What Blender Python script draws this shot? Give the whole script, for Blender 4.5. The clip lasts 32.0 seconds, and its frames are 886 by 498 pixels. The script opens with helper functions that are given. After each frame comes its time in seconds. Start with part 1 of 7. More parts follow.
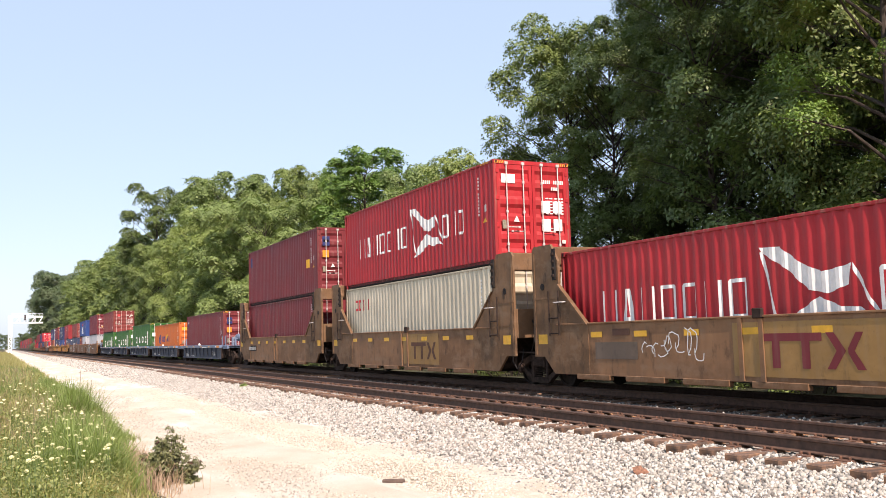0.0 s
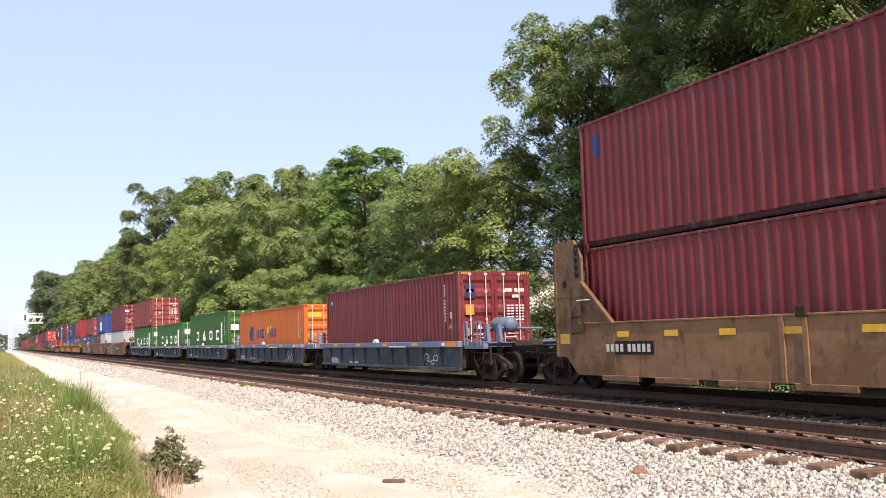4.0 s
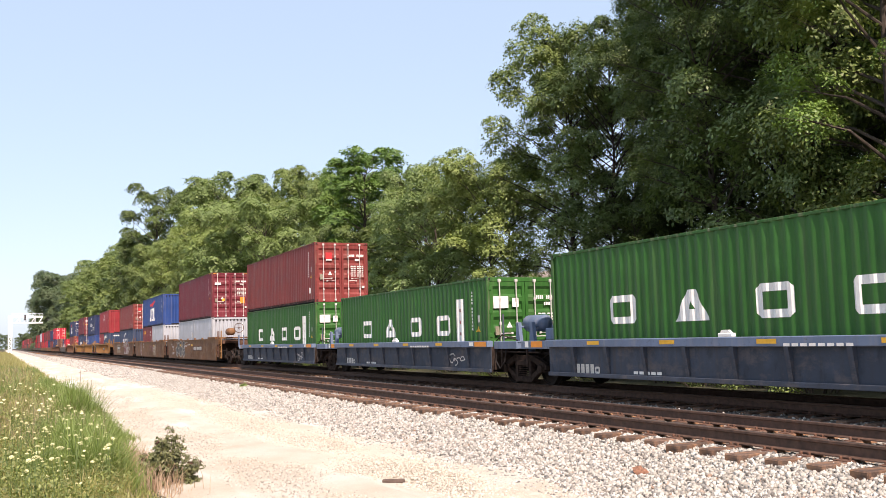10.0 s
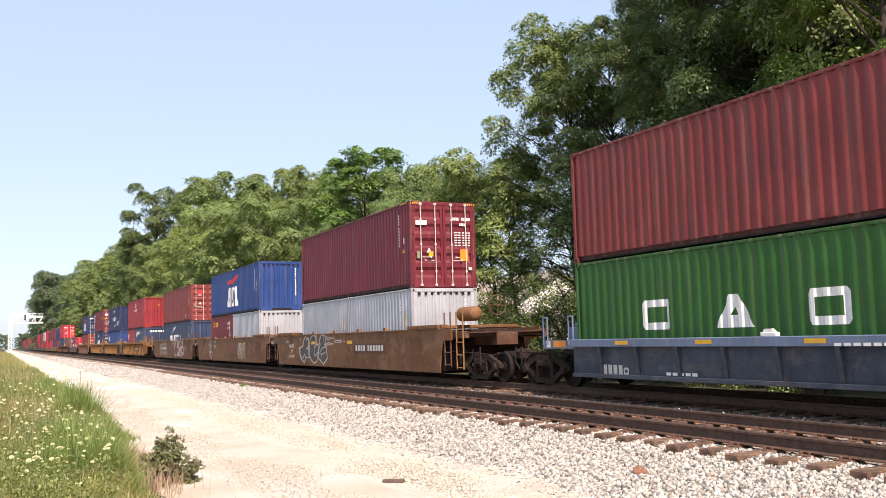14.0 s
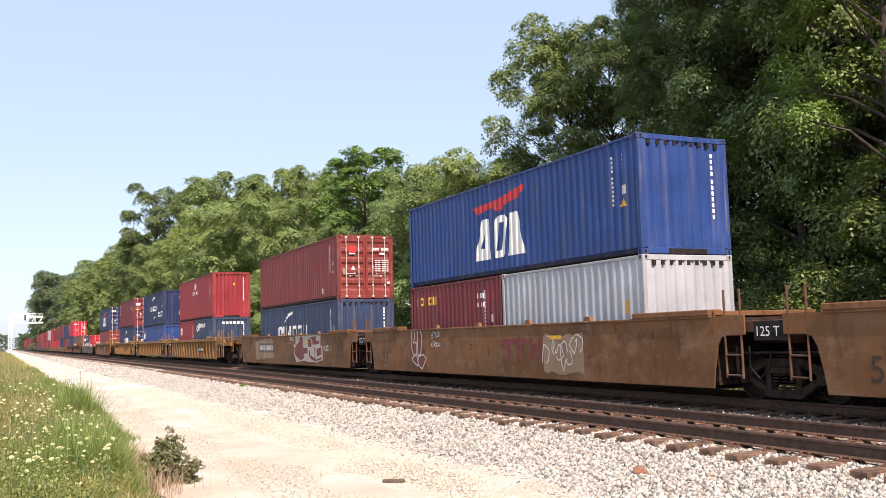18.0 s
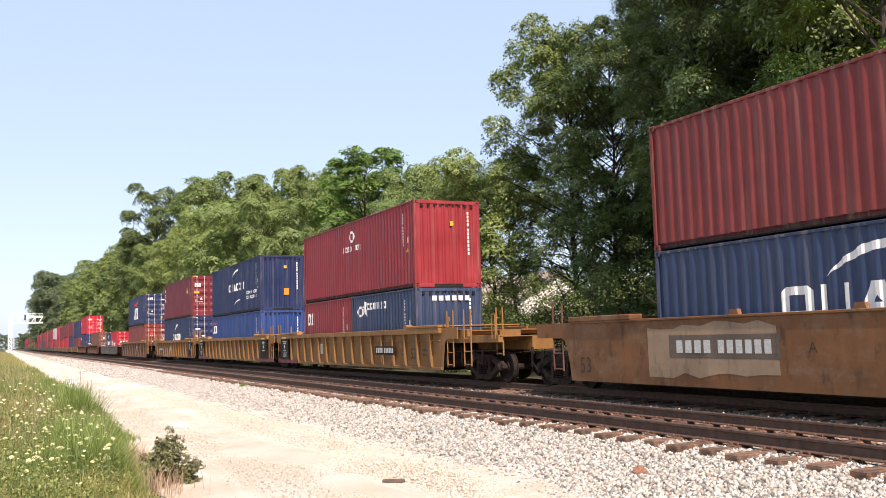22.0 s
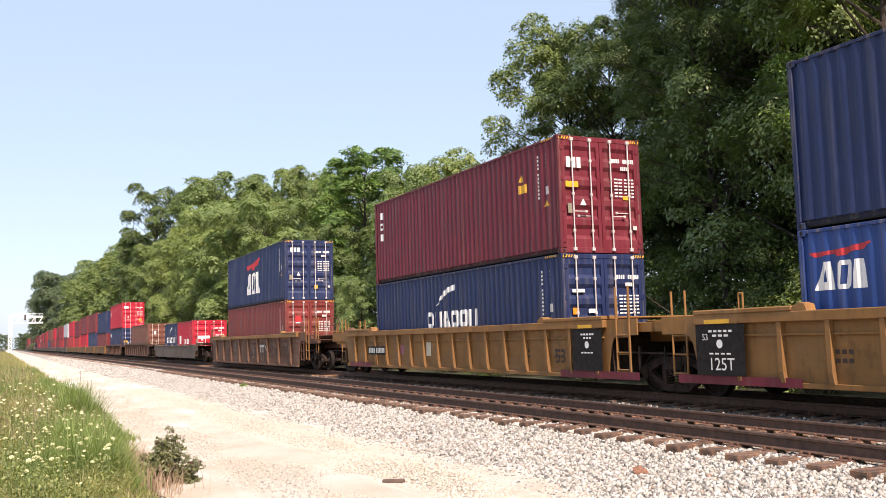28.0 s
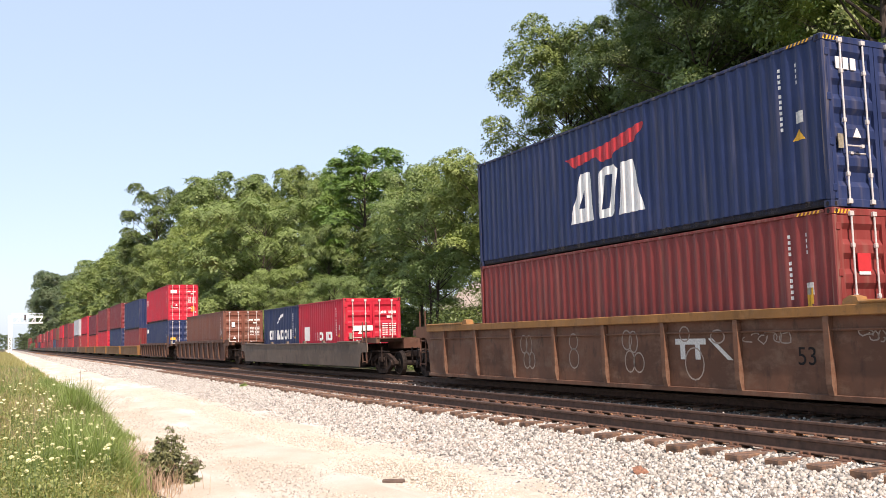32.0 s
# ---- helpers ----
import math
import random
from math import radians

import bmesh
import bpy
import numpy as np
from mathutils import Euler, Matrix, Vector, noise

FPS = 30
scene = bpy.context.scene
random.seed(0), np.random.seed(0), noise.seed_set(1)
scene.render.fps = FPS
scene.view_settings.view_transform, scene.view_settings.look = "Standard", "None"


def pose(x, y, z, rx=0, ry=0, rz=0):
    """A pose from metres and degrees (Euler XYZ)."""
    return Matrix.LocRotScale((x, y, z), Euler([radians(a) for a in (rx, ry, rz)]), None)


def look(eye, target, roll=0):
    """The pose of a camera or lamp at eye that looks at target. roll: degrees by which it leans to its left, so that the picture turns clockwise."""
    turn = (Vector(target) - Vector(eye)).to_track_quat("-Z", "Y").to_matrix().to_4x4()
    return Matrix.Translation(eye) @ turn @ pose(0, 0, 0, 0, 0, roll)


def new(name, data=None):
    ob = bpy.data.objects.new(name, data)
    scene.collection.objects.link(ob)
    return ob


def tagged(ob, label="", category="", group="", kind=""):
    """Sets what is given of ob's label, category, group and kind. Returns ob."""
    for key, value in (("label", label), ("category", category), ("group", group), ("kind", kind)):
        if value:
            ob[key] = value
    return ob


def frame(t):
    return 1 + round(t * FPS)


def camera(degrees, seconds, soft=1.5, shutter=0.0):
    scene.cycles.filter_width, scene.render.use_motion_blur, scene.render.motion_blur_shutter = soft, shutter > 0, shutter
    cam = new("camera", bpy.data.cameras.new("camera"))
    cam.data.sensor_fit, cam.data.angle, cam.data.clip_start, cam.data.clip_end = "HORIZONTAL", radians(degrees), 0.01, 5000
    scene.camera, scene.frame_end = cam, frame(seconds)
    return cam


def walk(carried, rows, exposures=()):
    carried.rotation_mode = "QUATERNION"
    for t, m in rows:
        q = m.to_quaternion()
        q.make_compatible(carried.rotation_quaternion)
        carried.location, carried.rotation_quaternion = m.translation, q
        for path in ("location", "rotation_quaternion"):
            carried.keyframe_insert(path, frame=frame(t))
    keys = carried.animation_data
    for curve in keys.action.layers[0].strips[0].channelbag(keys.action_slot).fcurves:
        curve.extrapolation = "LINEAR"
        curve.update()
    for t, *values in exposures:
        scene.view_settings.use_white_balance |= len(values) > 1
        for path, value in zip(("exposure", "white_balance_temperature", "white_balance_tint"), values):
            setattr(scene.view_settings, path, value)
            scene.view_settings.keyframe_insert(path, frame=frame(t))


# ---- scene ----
# Camera: on a tripod beside the line, 1.3 m above the rail heads; x runs along the track, y away from the camera.
EYE = Vector((0.0, 0.0, 1.30))
YAW, PITCH, ROLL = 0.4462, 0.0946, -0.0275
AIM = EYE + Vector((-math.cos(YAW) * math.cos(PITCH), math.sin(YAW) * math.cos(PITCH), math.sin(PITCH))) * 20
cam = camera(51.35, 32.0, soft=0.6)
EXPOSURE, KELVIN, TINT = 1.0, 7350, 24
walk(cam, [(0.0, look(EYE, AIM, math.degrees(ROLL))), (32.0, look(EYE, AIM, math.degrees(ROLL)))],
     [(0.0, EXPOSURE, KELVIN, TINT), (32.0, EXPOSURE, KELVIN, TINT)])

# Daylight: a high sun ahead of the train, a little to the near side.
SUN = Vector((0.67, -0.085, 0.74)).normalized()
world = bpy.data.worlds.new("sky")
scene.world = world
world.use_nodes = True
wt = world.node_tree
sky = wt.nodes.new("ShaderNodeTexSky")
sky.sky_type, sky.sun_disc = "NISHITA", False
sky.sun_elevation, sky.sun_rotation = math.asin(SUN.z), math.atan2(SUN.x, SUN.y)
sky.air_density, sky.dust_density, sky.ozone_density, sky.altitude = 1.0, 1.2, 2.0, 200
haze = wt.nodes.new("ShaderNodeMix")
haze.data_type = "RGBA"
haze.inputs[0].default_value, haze.inputs[7].default_value = 0.70, (2.27, 3.34, 4.38, 1)
wt.links.new(sky.outputs[0], haze.inputs[6])
wt.links.new(haze.outputs[2], wt.nodes["Background"].inputs[0])
wt.nodes["Background"].inputs[1].default_value = 0.125
sun_lamp = bpy.data.lights.new("sun", "SUN")
sun_lamp.energy, sun_lamp.angle, sun_lamp.color = 3.5, radians(0.55), (1.0, 0.95, 0.87)
new("sun", sun_lamp).matrix_world = look(SUN * 60, (0, 0, 0))

SPEED = 8.03
TRAIN_Y = 13.26
NEAR_Y = 9.30
MOVING, WHEELSETS = [], []


# ---- materials ----
def material(name, rough=0.6, metal=0.0):
    m = bpy.data.materials.new(name)
    m.use_nodes = True
    b = m.node_tree.nodes["Principled BSDF"]
    b.inputs["Roughness"].default_value, b.inputs["Metallic"].default_value = rough, metal
    return m, m.node_tree, b


def node(nt, kind, **kw):
    n = nt.nodes.new(kind)
    for k, v in kw.items():
        n.inputs[k.replace("_", " ")].default_value = v
    return n


def coords(nt, scale=(1, 1, 1), source="Object"):
    c, mp = nt.nodes.new("ShaderNodeTexCoord"), nt.nodes.new("ShaderNodeMapping")
    mp.inputs["Scale"].default_value = scale
    nt.links.new(c.outputs[source], mp.inputs[0])
    return mp.outputs[0]


def noise_of(nt, scale, detail=4.0, stretch=(1, 1, 1), rough=0.6):
    n = node(nt, "ShaderNodeTexNoise", Scale=scale, Detail=detail, Roughness=rough)
    nt.links.new(coords(nt, stretch), n.inputs["Vector"])
    return n.outputs["Fac"]


def ramp(nt, fac, stops):
    r = nt.nodes.new("ShaderNodeValToRGB")
    while len(r.color_ramp.elements) < len(stops):
        r.color_ramp.elements.new(0.5)
    for e, (p, c) in zip(r.color_ramp.elements, stops):
        e.position, e.color = p, (*c, 1) if len(c) == 3 else c
    nt.links.new(fac, r.inputs[0])
    return r.outputs[0]


def mix(nt, fac, a, b, blend="MIX"):
    m = nt.nodes.new("ShaderNodeMix")
    m.data_type, m.blend_type = "RGBA", blend
    for s, v in ((0, fac), (6, a), (7, b)):
        if isinstance(v, (int, float)):
            m.inputs[s].default_value = v
        elif isinstance(v, tuple):
            m.inputs[s].default_value = (*v, 1)
        else:
            nt.links.new(v, m.inputs[s])
    return m.outputs[2]


def bump(nt, b, height, strength=0.3, dist=0.01):
    n = node(nt, "ShaderNodeBump", Strength=strength, Distance=dist)
    nt.links.new(height, n.inputs["Height"])
    nt.links.new(n.outputs[0], b.inputs["Normal"])


def grey(v):
    return (v, v, v)


MATS, HUES = {}, {}


def paint(name, rgb, dirt=0.35, rough=0.5, dust=(0.30, 0.25, 0.19), grime=(0.06, 0.045, 0.035), mottle=0.0):
    """Weathered sheet-metal paint: fading in clouds, streaks that run down, specks of rust."""
    if name in MATS:
        return MATS[name]
    HUES[name] = rgb
    m, nt, b = material(name, rough)
    b.inputs["Specular IOR Level"].default_value = 0.30
    cloud = noise_of(nt, 0.9, 5)
    streak = noise_of(nt, 3.0, 3, (2.2, 2.2, 0.12))
    fine = noise_of(nt, 14.0, 6)
    hi = tuple(min(1, c * 1.22 + 0.012) for c in rgb)
    lo = tuple(c * 0.78 for c in rgb)
    col = ramp(nt, cloud, [(0.3, lo), (0.55, rgb), (0.75, hi)])
    col = mix(nt, ramp(nt, streak, [(0.50, grey(0)), (0.78, grey(dirt))]), col, dust)
    col = mix(nt, ramp(nt, fine, [(0.60, grey(0)), (0.74, grey(dirt * 1.1))]), col, grime)
    runs = noise_of(nt, 1.7, 4, (2.6, 2.6, 0.10))
    col = mix(nt, ramp(nt, runs, [(0.52, grey(0)), (0.72, grey(min(0.75, dirt * 0.9)))]), col, tuple(c * 0.55 + g * 0.22 for c, g in zip(rgb, grime)))
    if mottle:
        patch = noise_of(nt, 0.42, 5, (1, 1, 1.5), 0.65)
        col = mix(nt, ramp(nt, patch, [(0.46, grey(0)), (0.60, grey(mottle))]), col, tuple(c * 0.60 for c in rgb))
        patch = noise_of(nt, 1.5, 7, (1, 1, 1.6), 0.72)
        col = mix(nt, ramp(nt, patch, [(0.50, grey(0)), (0.64, grey(mottle))]), col, tuple(min(1, c * 0.55 + 0.10 * k) for c, k in zip(rgb, (1.0, 0.72, 0.50))))
        patch = noise_of(nt, 2.6, 7, (1.3, 1.3, 0.55), 0.70)
        col = mix(nt, ramp(nt, patch, [(0.54, grey(0)), (0.68, grey(mottle))]), col, tuple(c * 0.30 + 0.008 for c in rgb))
    rnd = nt.nodes.new("ShaderNodeObjectInfo").outputs["Random"]
    col = mix(nt, 1.0, col, ramp(nt, rnd, [(0.0, grey(0.92)), (1.0, grey(1.0))]), "MULTIPLY")
    nt.links.new(col, b.inputs["Base Color"])
    nt.links.new(ramp(nt, cloud, [(0.3, grey(rough - 0.08)), (0.7, grey(rough + 0.15))]), b.inputs["Roughness"])
    bump(nt, b, fine, 0.12, 0.004)
    MATS[name] = m
    return m


def plain(name, rgb, rough=0.6, metal=0.0, spread=0.25, scale=6.0, gloss=0.5):
    if name in MATS:
        return MATS[name]
    m, nt, b = material(name, rough, metal)
    b.inputs["Specular IOR Level"].default_value = gloss
    f = noise_of(nt, scale, 5)
    nt.links.new(ramp(nt, f, [(0.3, tuple(c * (1 - spread) for c in rgb)), (0.7, tuple(min(1, c * (1 + spread)) for c in rgb))]), b.inputs["Base Color"])
    bump(nt, b, f, 0.15, 0.006)
    MATS[name] = m
    return m


def leaf_material(name, dark, light, trans=0.35):
    m, nt, b = material(name, 0.5)
    g = nt.nodes.new("ShaderNodeNewGeometry").outputs["Random Per Island"]
    big = noise_of(nt, 0.35, 3)
    col = ramp(nt, g, [(0.0, dark), (0.6, tuple((a + c) / 2 for a, c in zip(dark, light))), (1.0, light)])
    col = mix(nt, ramp(nt, big, [(0.35, grey(0)), (0.7, grey(0.5))]), col, light)
    rnd = nt.nodes.new("ShaderNodeObjectInfo").outputs["Random"]
    col = mix(nt, 1.0, col, ramp(nt, rnd, [(0.0, (0.78, 0.84, 0.90)), (0.5, (1.0, 1.0, 1.0)), (1.0, (1.0, 0.96, 0.82))]), "MULTIPLY")
    nt.links.new(col, b.inputs["Base Color"])
    t = nt.nodes.new("ShaderNodeBsdfTranslucent")
    nt.links.new(mix(nt, 1.0, col, (0.9, 1.0, 0.45), "MULTIPLY"), t.inputs[0])
    ms = nt.nodes.new("ShaderNodeMixShader")
    ms.inputs[0].default_value = trans
    nt.links.new(b.outputs[0], ms.inputs[1])
    nt.links.new(t.outputs[0], ms.inputs[2])
    nt.links.new(ms.outputs[0], nt.nodes["Material Output"].inputs[0])
    return m


def earth(name, stops, scale, bump_scale=25, strength=0.5, dist=0.02, rough=0.95, patch=None):
    m, nt, b = material(name, rough)
    big, fine = noise_of(nt, scale, 6), noise_of(nt, bump_scale, 6)
    col = ramp(nt, big, stops)
    col = mix(nt, 0.5, col, ramp(nt, fine, [(0.3, grey(0.55)), (0.7, grey(1.0))]), "MULTIPLY")
    if patch:
        p = noise_of(nt, patch[0], 3, patch[2])
        col = mix(nt, ramp(nt, p, [(0.5, grey(0)), (0.62, grey(1))]), col, patch[1])
    nt.links.new(col, b.inputs["Base Color"])
    bump(nt, b, fine, strength, dist)
    return m


def stone_material(name, k, pale=0.0):
    m, nt, b = material(name, 0.85)
    g = nt.nodes.new("ShaderNodeNewGeometry").outputs["Random Per Island"]
    col = ramp(nt, g, [(p, tuple(k * v for v in q)) for p, q in ((0.0, (0.12, 0.11, 0.10)), (0.12, (0.30, 0.28, 0.25)), (0.36, (0.50, 0.465, 0.40)), (0.66, (0.63, 0.595, 0.525)), (0.94, (0.80, 0.77, 0.70)), (1.0, (0.36, 0.22, 0.14)))])
    if pale:
        col = mix(nt, pale, col, (0.60, 0.53, 0.42))
    col = mix(nt, 0.35, col, ramp(nt, noise_of(nt, 30, 4), [(0.3, grey(0.6)), (0.7, grey(1.0))]), "MULTIPLY")
    nt.links.new(col, b.inputs["Base Color"])
    return m


def wood_material(name, dark, light, grain=(1, 14, 14)):
    m, nt, b = material(name, 0.85)
    f = noise_of(nt, 4.0, 6, grain)
    rnd = nt.nodes.new("ShaderNodeObjectInfo").outputs["Random"]
    col = mix(nt, 1.0, ramp(nt, f, [(0.3, dark), (0.7, light)]), ramp(nt, rnd, [(0.0, grey(0.5)), (1.0, grey(1.0))]), "MULTIPLY")
    rust = noise_of(nt, 2.3, 5)
    col = mix(nt, ramp(nt, rust, [(0.40, grey(0)), (0.55, grey(0.85))]), col, (0.38, 0.19, 0.095))
    nt.links.new(col, b.inputs["Base Color"])
    bump(nt, b, f, 0.5, 0.01)
    return m


def ballast_material(name, k):
    """Crushed stone: cells of a stone's size, the shade in the gaps between them painted dark."""
    m, nt, b = material(name, 0.95)
    vo = node(nt, "ShaderNodeTexVoronoi", Scale=19.0)
    nt.links.new(coords(nt), vo.inputs["Vector"])
    sep = nt.nodes.new("ShaderNodeSeparateColor")
    nt.links.new(vo.outputs["Color"], sep.inputs[0])
    col = ramp(nt, sep.outputs[0], [(p, tuple(k * v for v in q)) for p, q in ((0.0, (0.28, 0.25, 0.22)), (0.4, (0.46, 0.42, 0.37)), (1.0, (0.62, 0.58, 0.52)))])
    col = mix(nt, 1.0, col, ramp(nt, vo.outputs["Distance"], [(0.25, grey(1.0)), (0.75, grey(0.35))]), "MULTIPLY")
    big = noise_of(nt, 0.6, 4)
    col = mix(nt, 0.6, col, ramp(nt, big, [(0.3, (0.80, 0.76, 0.72)), (0.7, (1.0, 0.98, 0.95))]), "MULTIPLY")
    nt.links.new(col, b.inputs["Base Color"])
    inv = ramp(nt, vo.outputs["Distance"], [(0.0, grey(1)), (0.8, grey(0))])
    bump(nt, b, inv, 1.0, 0.03)
    return m


M_STONE = stone_material("ballast_stone", 0.78)
M_DARK_STONE = stone_material("dark_grey_stone", 0.40)
M_PALE_STONE = stone_material("dusty_pale_stone", 0.95, 0.6)
M_GRIT = stone_material("road_grit", 0.96, 0.35)
M_BROWN_STONE = stone_material("rust_stained_stone", 0.58)
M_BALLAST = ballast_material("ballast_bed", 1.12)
# The same crushed stone at a darker value, for the far track's bed.
M_DARK_BALLAST = ballast_material("dark_grey_ballast", 0.44)
M_ROAD = earth("gravel_road", [(0.3, (0.52, 0.435, 0.33)), (0.5, (0.62, 0.54, 0.435)), (0.72, (0.68, 0.62, 0.535))], 0.8, 60, 1.0, 0.022, patch=(0.9, (0.66, 0.615, 0.545), (0.22, 1.2, 1)))
M_SOIL = earth("soil", [(0.3, (0.05, 0.045, 0.025)), (0.6, (0.09, 0.085, 0.04)), (0.8, (0.14, 0.11, 0.06))], 0.5, 12, 0.6, 0.05)
M_TIE = wood_material("weathered_tie", (0.052, 0.035, 0.028), (0.190, 0.116, 0.082))
M_RAIL = plain("rusty_rail", (0.098, 0.054, 0.037), 0.75, 0.2, 0.4, 9)
M_RAILHEAD = plain("worn_rail_head", (0.15, 0.11, 0.095), 0.4, 0.6, 0.3, 12)
M_PLATE = plain("rust_plate", (0.13, 0.062, 0.038), 0.85, 0.0, 0.4, 14)
M_BLACK = plain("dark_steel", (0.022, 0.019, 0.018), 0.8, 0.0, 0.4, 8, 0.15)
M_BOGIE = plain("bogie_steel", (0.038, 0.026, 0.021), 0.9, 0.0, 0.6, 7, 0.12)
M_WHEEL = plain("wheel_steel", (0.024, 0.018, 0.015), 0.75, 0.1, 0.4, 9, 0.15)
M_GALV = plain("galvanised_steel", (0.62, 0.58, 0.55), 0.45, 0.25, 0.15, 8)
M_WHITE = plain("white_marking", (0.78, 0.76, 0.72), 0.6, 0, 0.10, 7)
M_YELLOW = plain("yellow_marking", (0.72, 0.38, 0.03), 0.55, 0, 0.12, 7)
M_RED = plain("red_marking", (0.50, 0.03, 0.035), 0.55, 0, 0.12, 7)
M_ORANGE = plain("orange_marking", (0.75, 0.25, 0.02), 0.55, 0, 0.10, 7)
M_NAVY = plain("navy_marking", (0.02, 0.03, 0.12), 0.55, 0, 0.10, 7)
M_BARK = plain("bark", (0.060, 0.045, 0.035), 0.95, 0, 0.5, 5)
P = {
    "hs_red": paint("bright_red_paint", (0.46, 0.030, 0.036), 0.12),
    "maroon": paint("maroon_paint", (0.195, 0.028, 0.034), 0.20),
    "maroon2": paint("deep_maroon_paint", (0.172, 0.022, 0.034), 0.16),
    "brown_red": paint("brown_red_paint", (0.230, 0.040, 0.036), 0.26),
    "red": paint("red_paint", (0.31, 0.032, 0.040), 0.18),
    "kl_red": paint("vivid_red_paint", (0.52, 0.018, 0.040), 0.10),
    "brown": paint("brown_paint", (0.20, 0.070, 0.045), 0.30),
    "orange": paint("orange_paint", (0.64, 0.145, 0.024), 0.20),
    "green": paint("green_paint", (0.026, 0.125, 0.022), 0.14),
    "cream": paint("cream_paint", (0.62, 0.555, 0.42), 0.30),
    "grey": paint("light_grey_paint", (0.44, 0.465, 0.505), 0.20),
    "blue": paint("blue_paint", (0.022, 0.066, 0.235), 0.22),
    "navy": paint("navy_paint", (0.017, 0.032, 0.098), 0.20),
    "slate": paint("slate_blue_paint", (0.034, 0.058, 0.120), 0.25),
    "bulkhead": paint("stained_bulkhead_paint", (0.215, 0.118, 0.060), 0.60, 0.75, (0.120, 0.080, 0.056), mottle=0.95),
    "tan": paint("tan_car_paint", (0.285, 0.148, 0.074), 0.45, 0.7, (0.150, 0.098, 0.062), mottle=0.95),
    "ochre": paint("ochre_car_paint", (0.215, 0.094, 0.037), 0.50, 0.7, (0.150, 0.098, 0.062), mottle=0.9),
    "yellow": paint("yellow_car_paint", (0.290, 0.138, 0.042), 0.40, 0.65, (0.150, 0.098, 0.062), mottle=0.55),
    "rustbrown": paint("brown_car_paint", (0.125, 0.056, 0.036), 0.35, 0.7, (0.150, 0.098, 0.062), mottle=0.6),
    "rustcar": paint("rust_brown_car_paint", (0.175, 0.080, 0.047), 0.40, 0.7, (0.150, 0.098, 0.062), mottle=0.8),
    "umber": paint("umber_car_paint", (0.150, 0.112, 0.086), 0.35, 0.7, (0.150, 0.098, 0.062), mottle=0.6),
    # Side paint of the blue cars, darkened for the shade below the top chord.
    "carblue_shaded": paint("shaded_blue_grey_car_paint", (0.062, 0.080, 0.112), 0.75, 0.75, (0.085, 0.068, 0.058), mottle=0.7),
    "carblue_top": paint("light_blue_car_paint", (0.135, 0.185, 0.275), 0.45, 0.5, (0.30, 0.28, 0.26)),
}


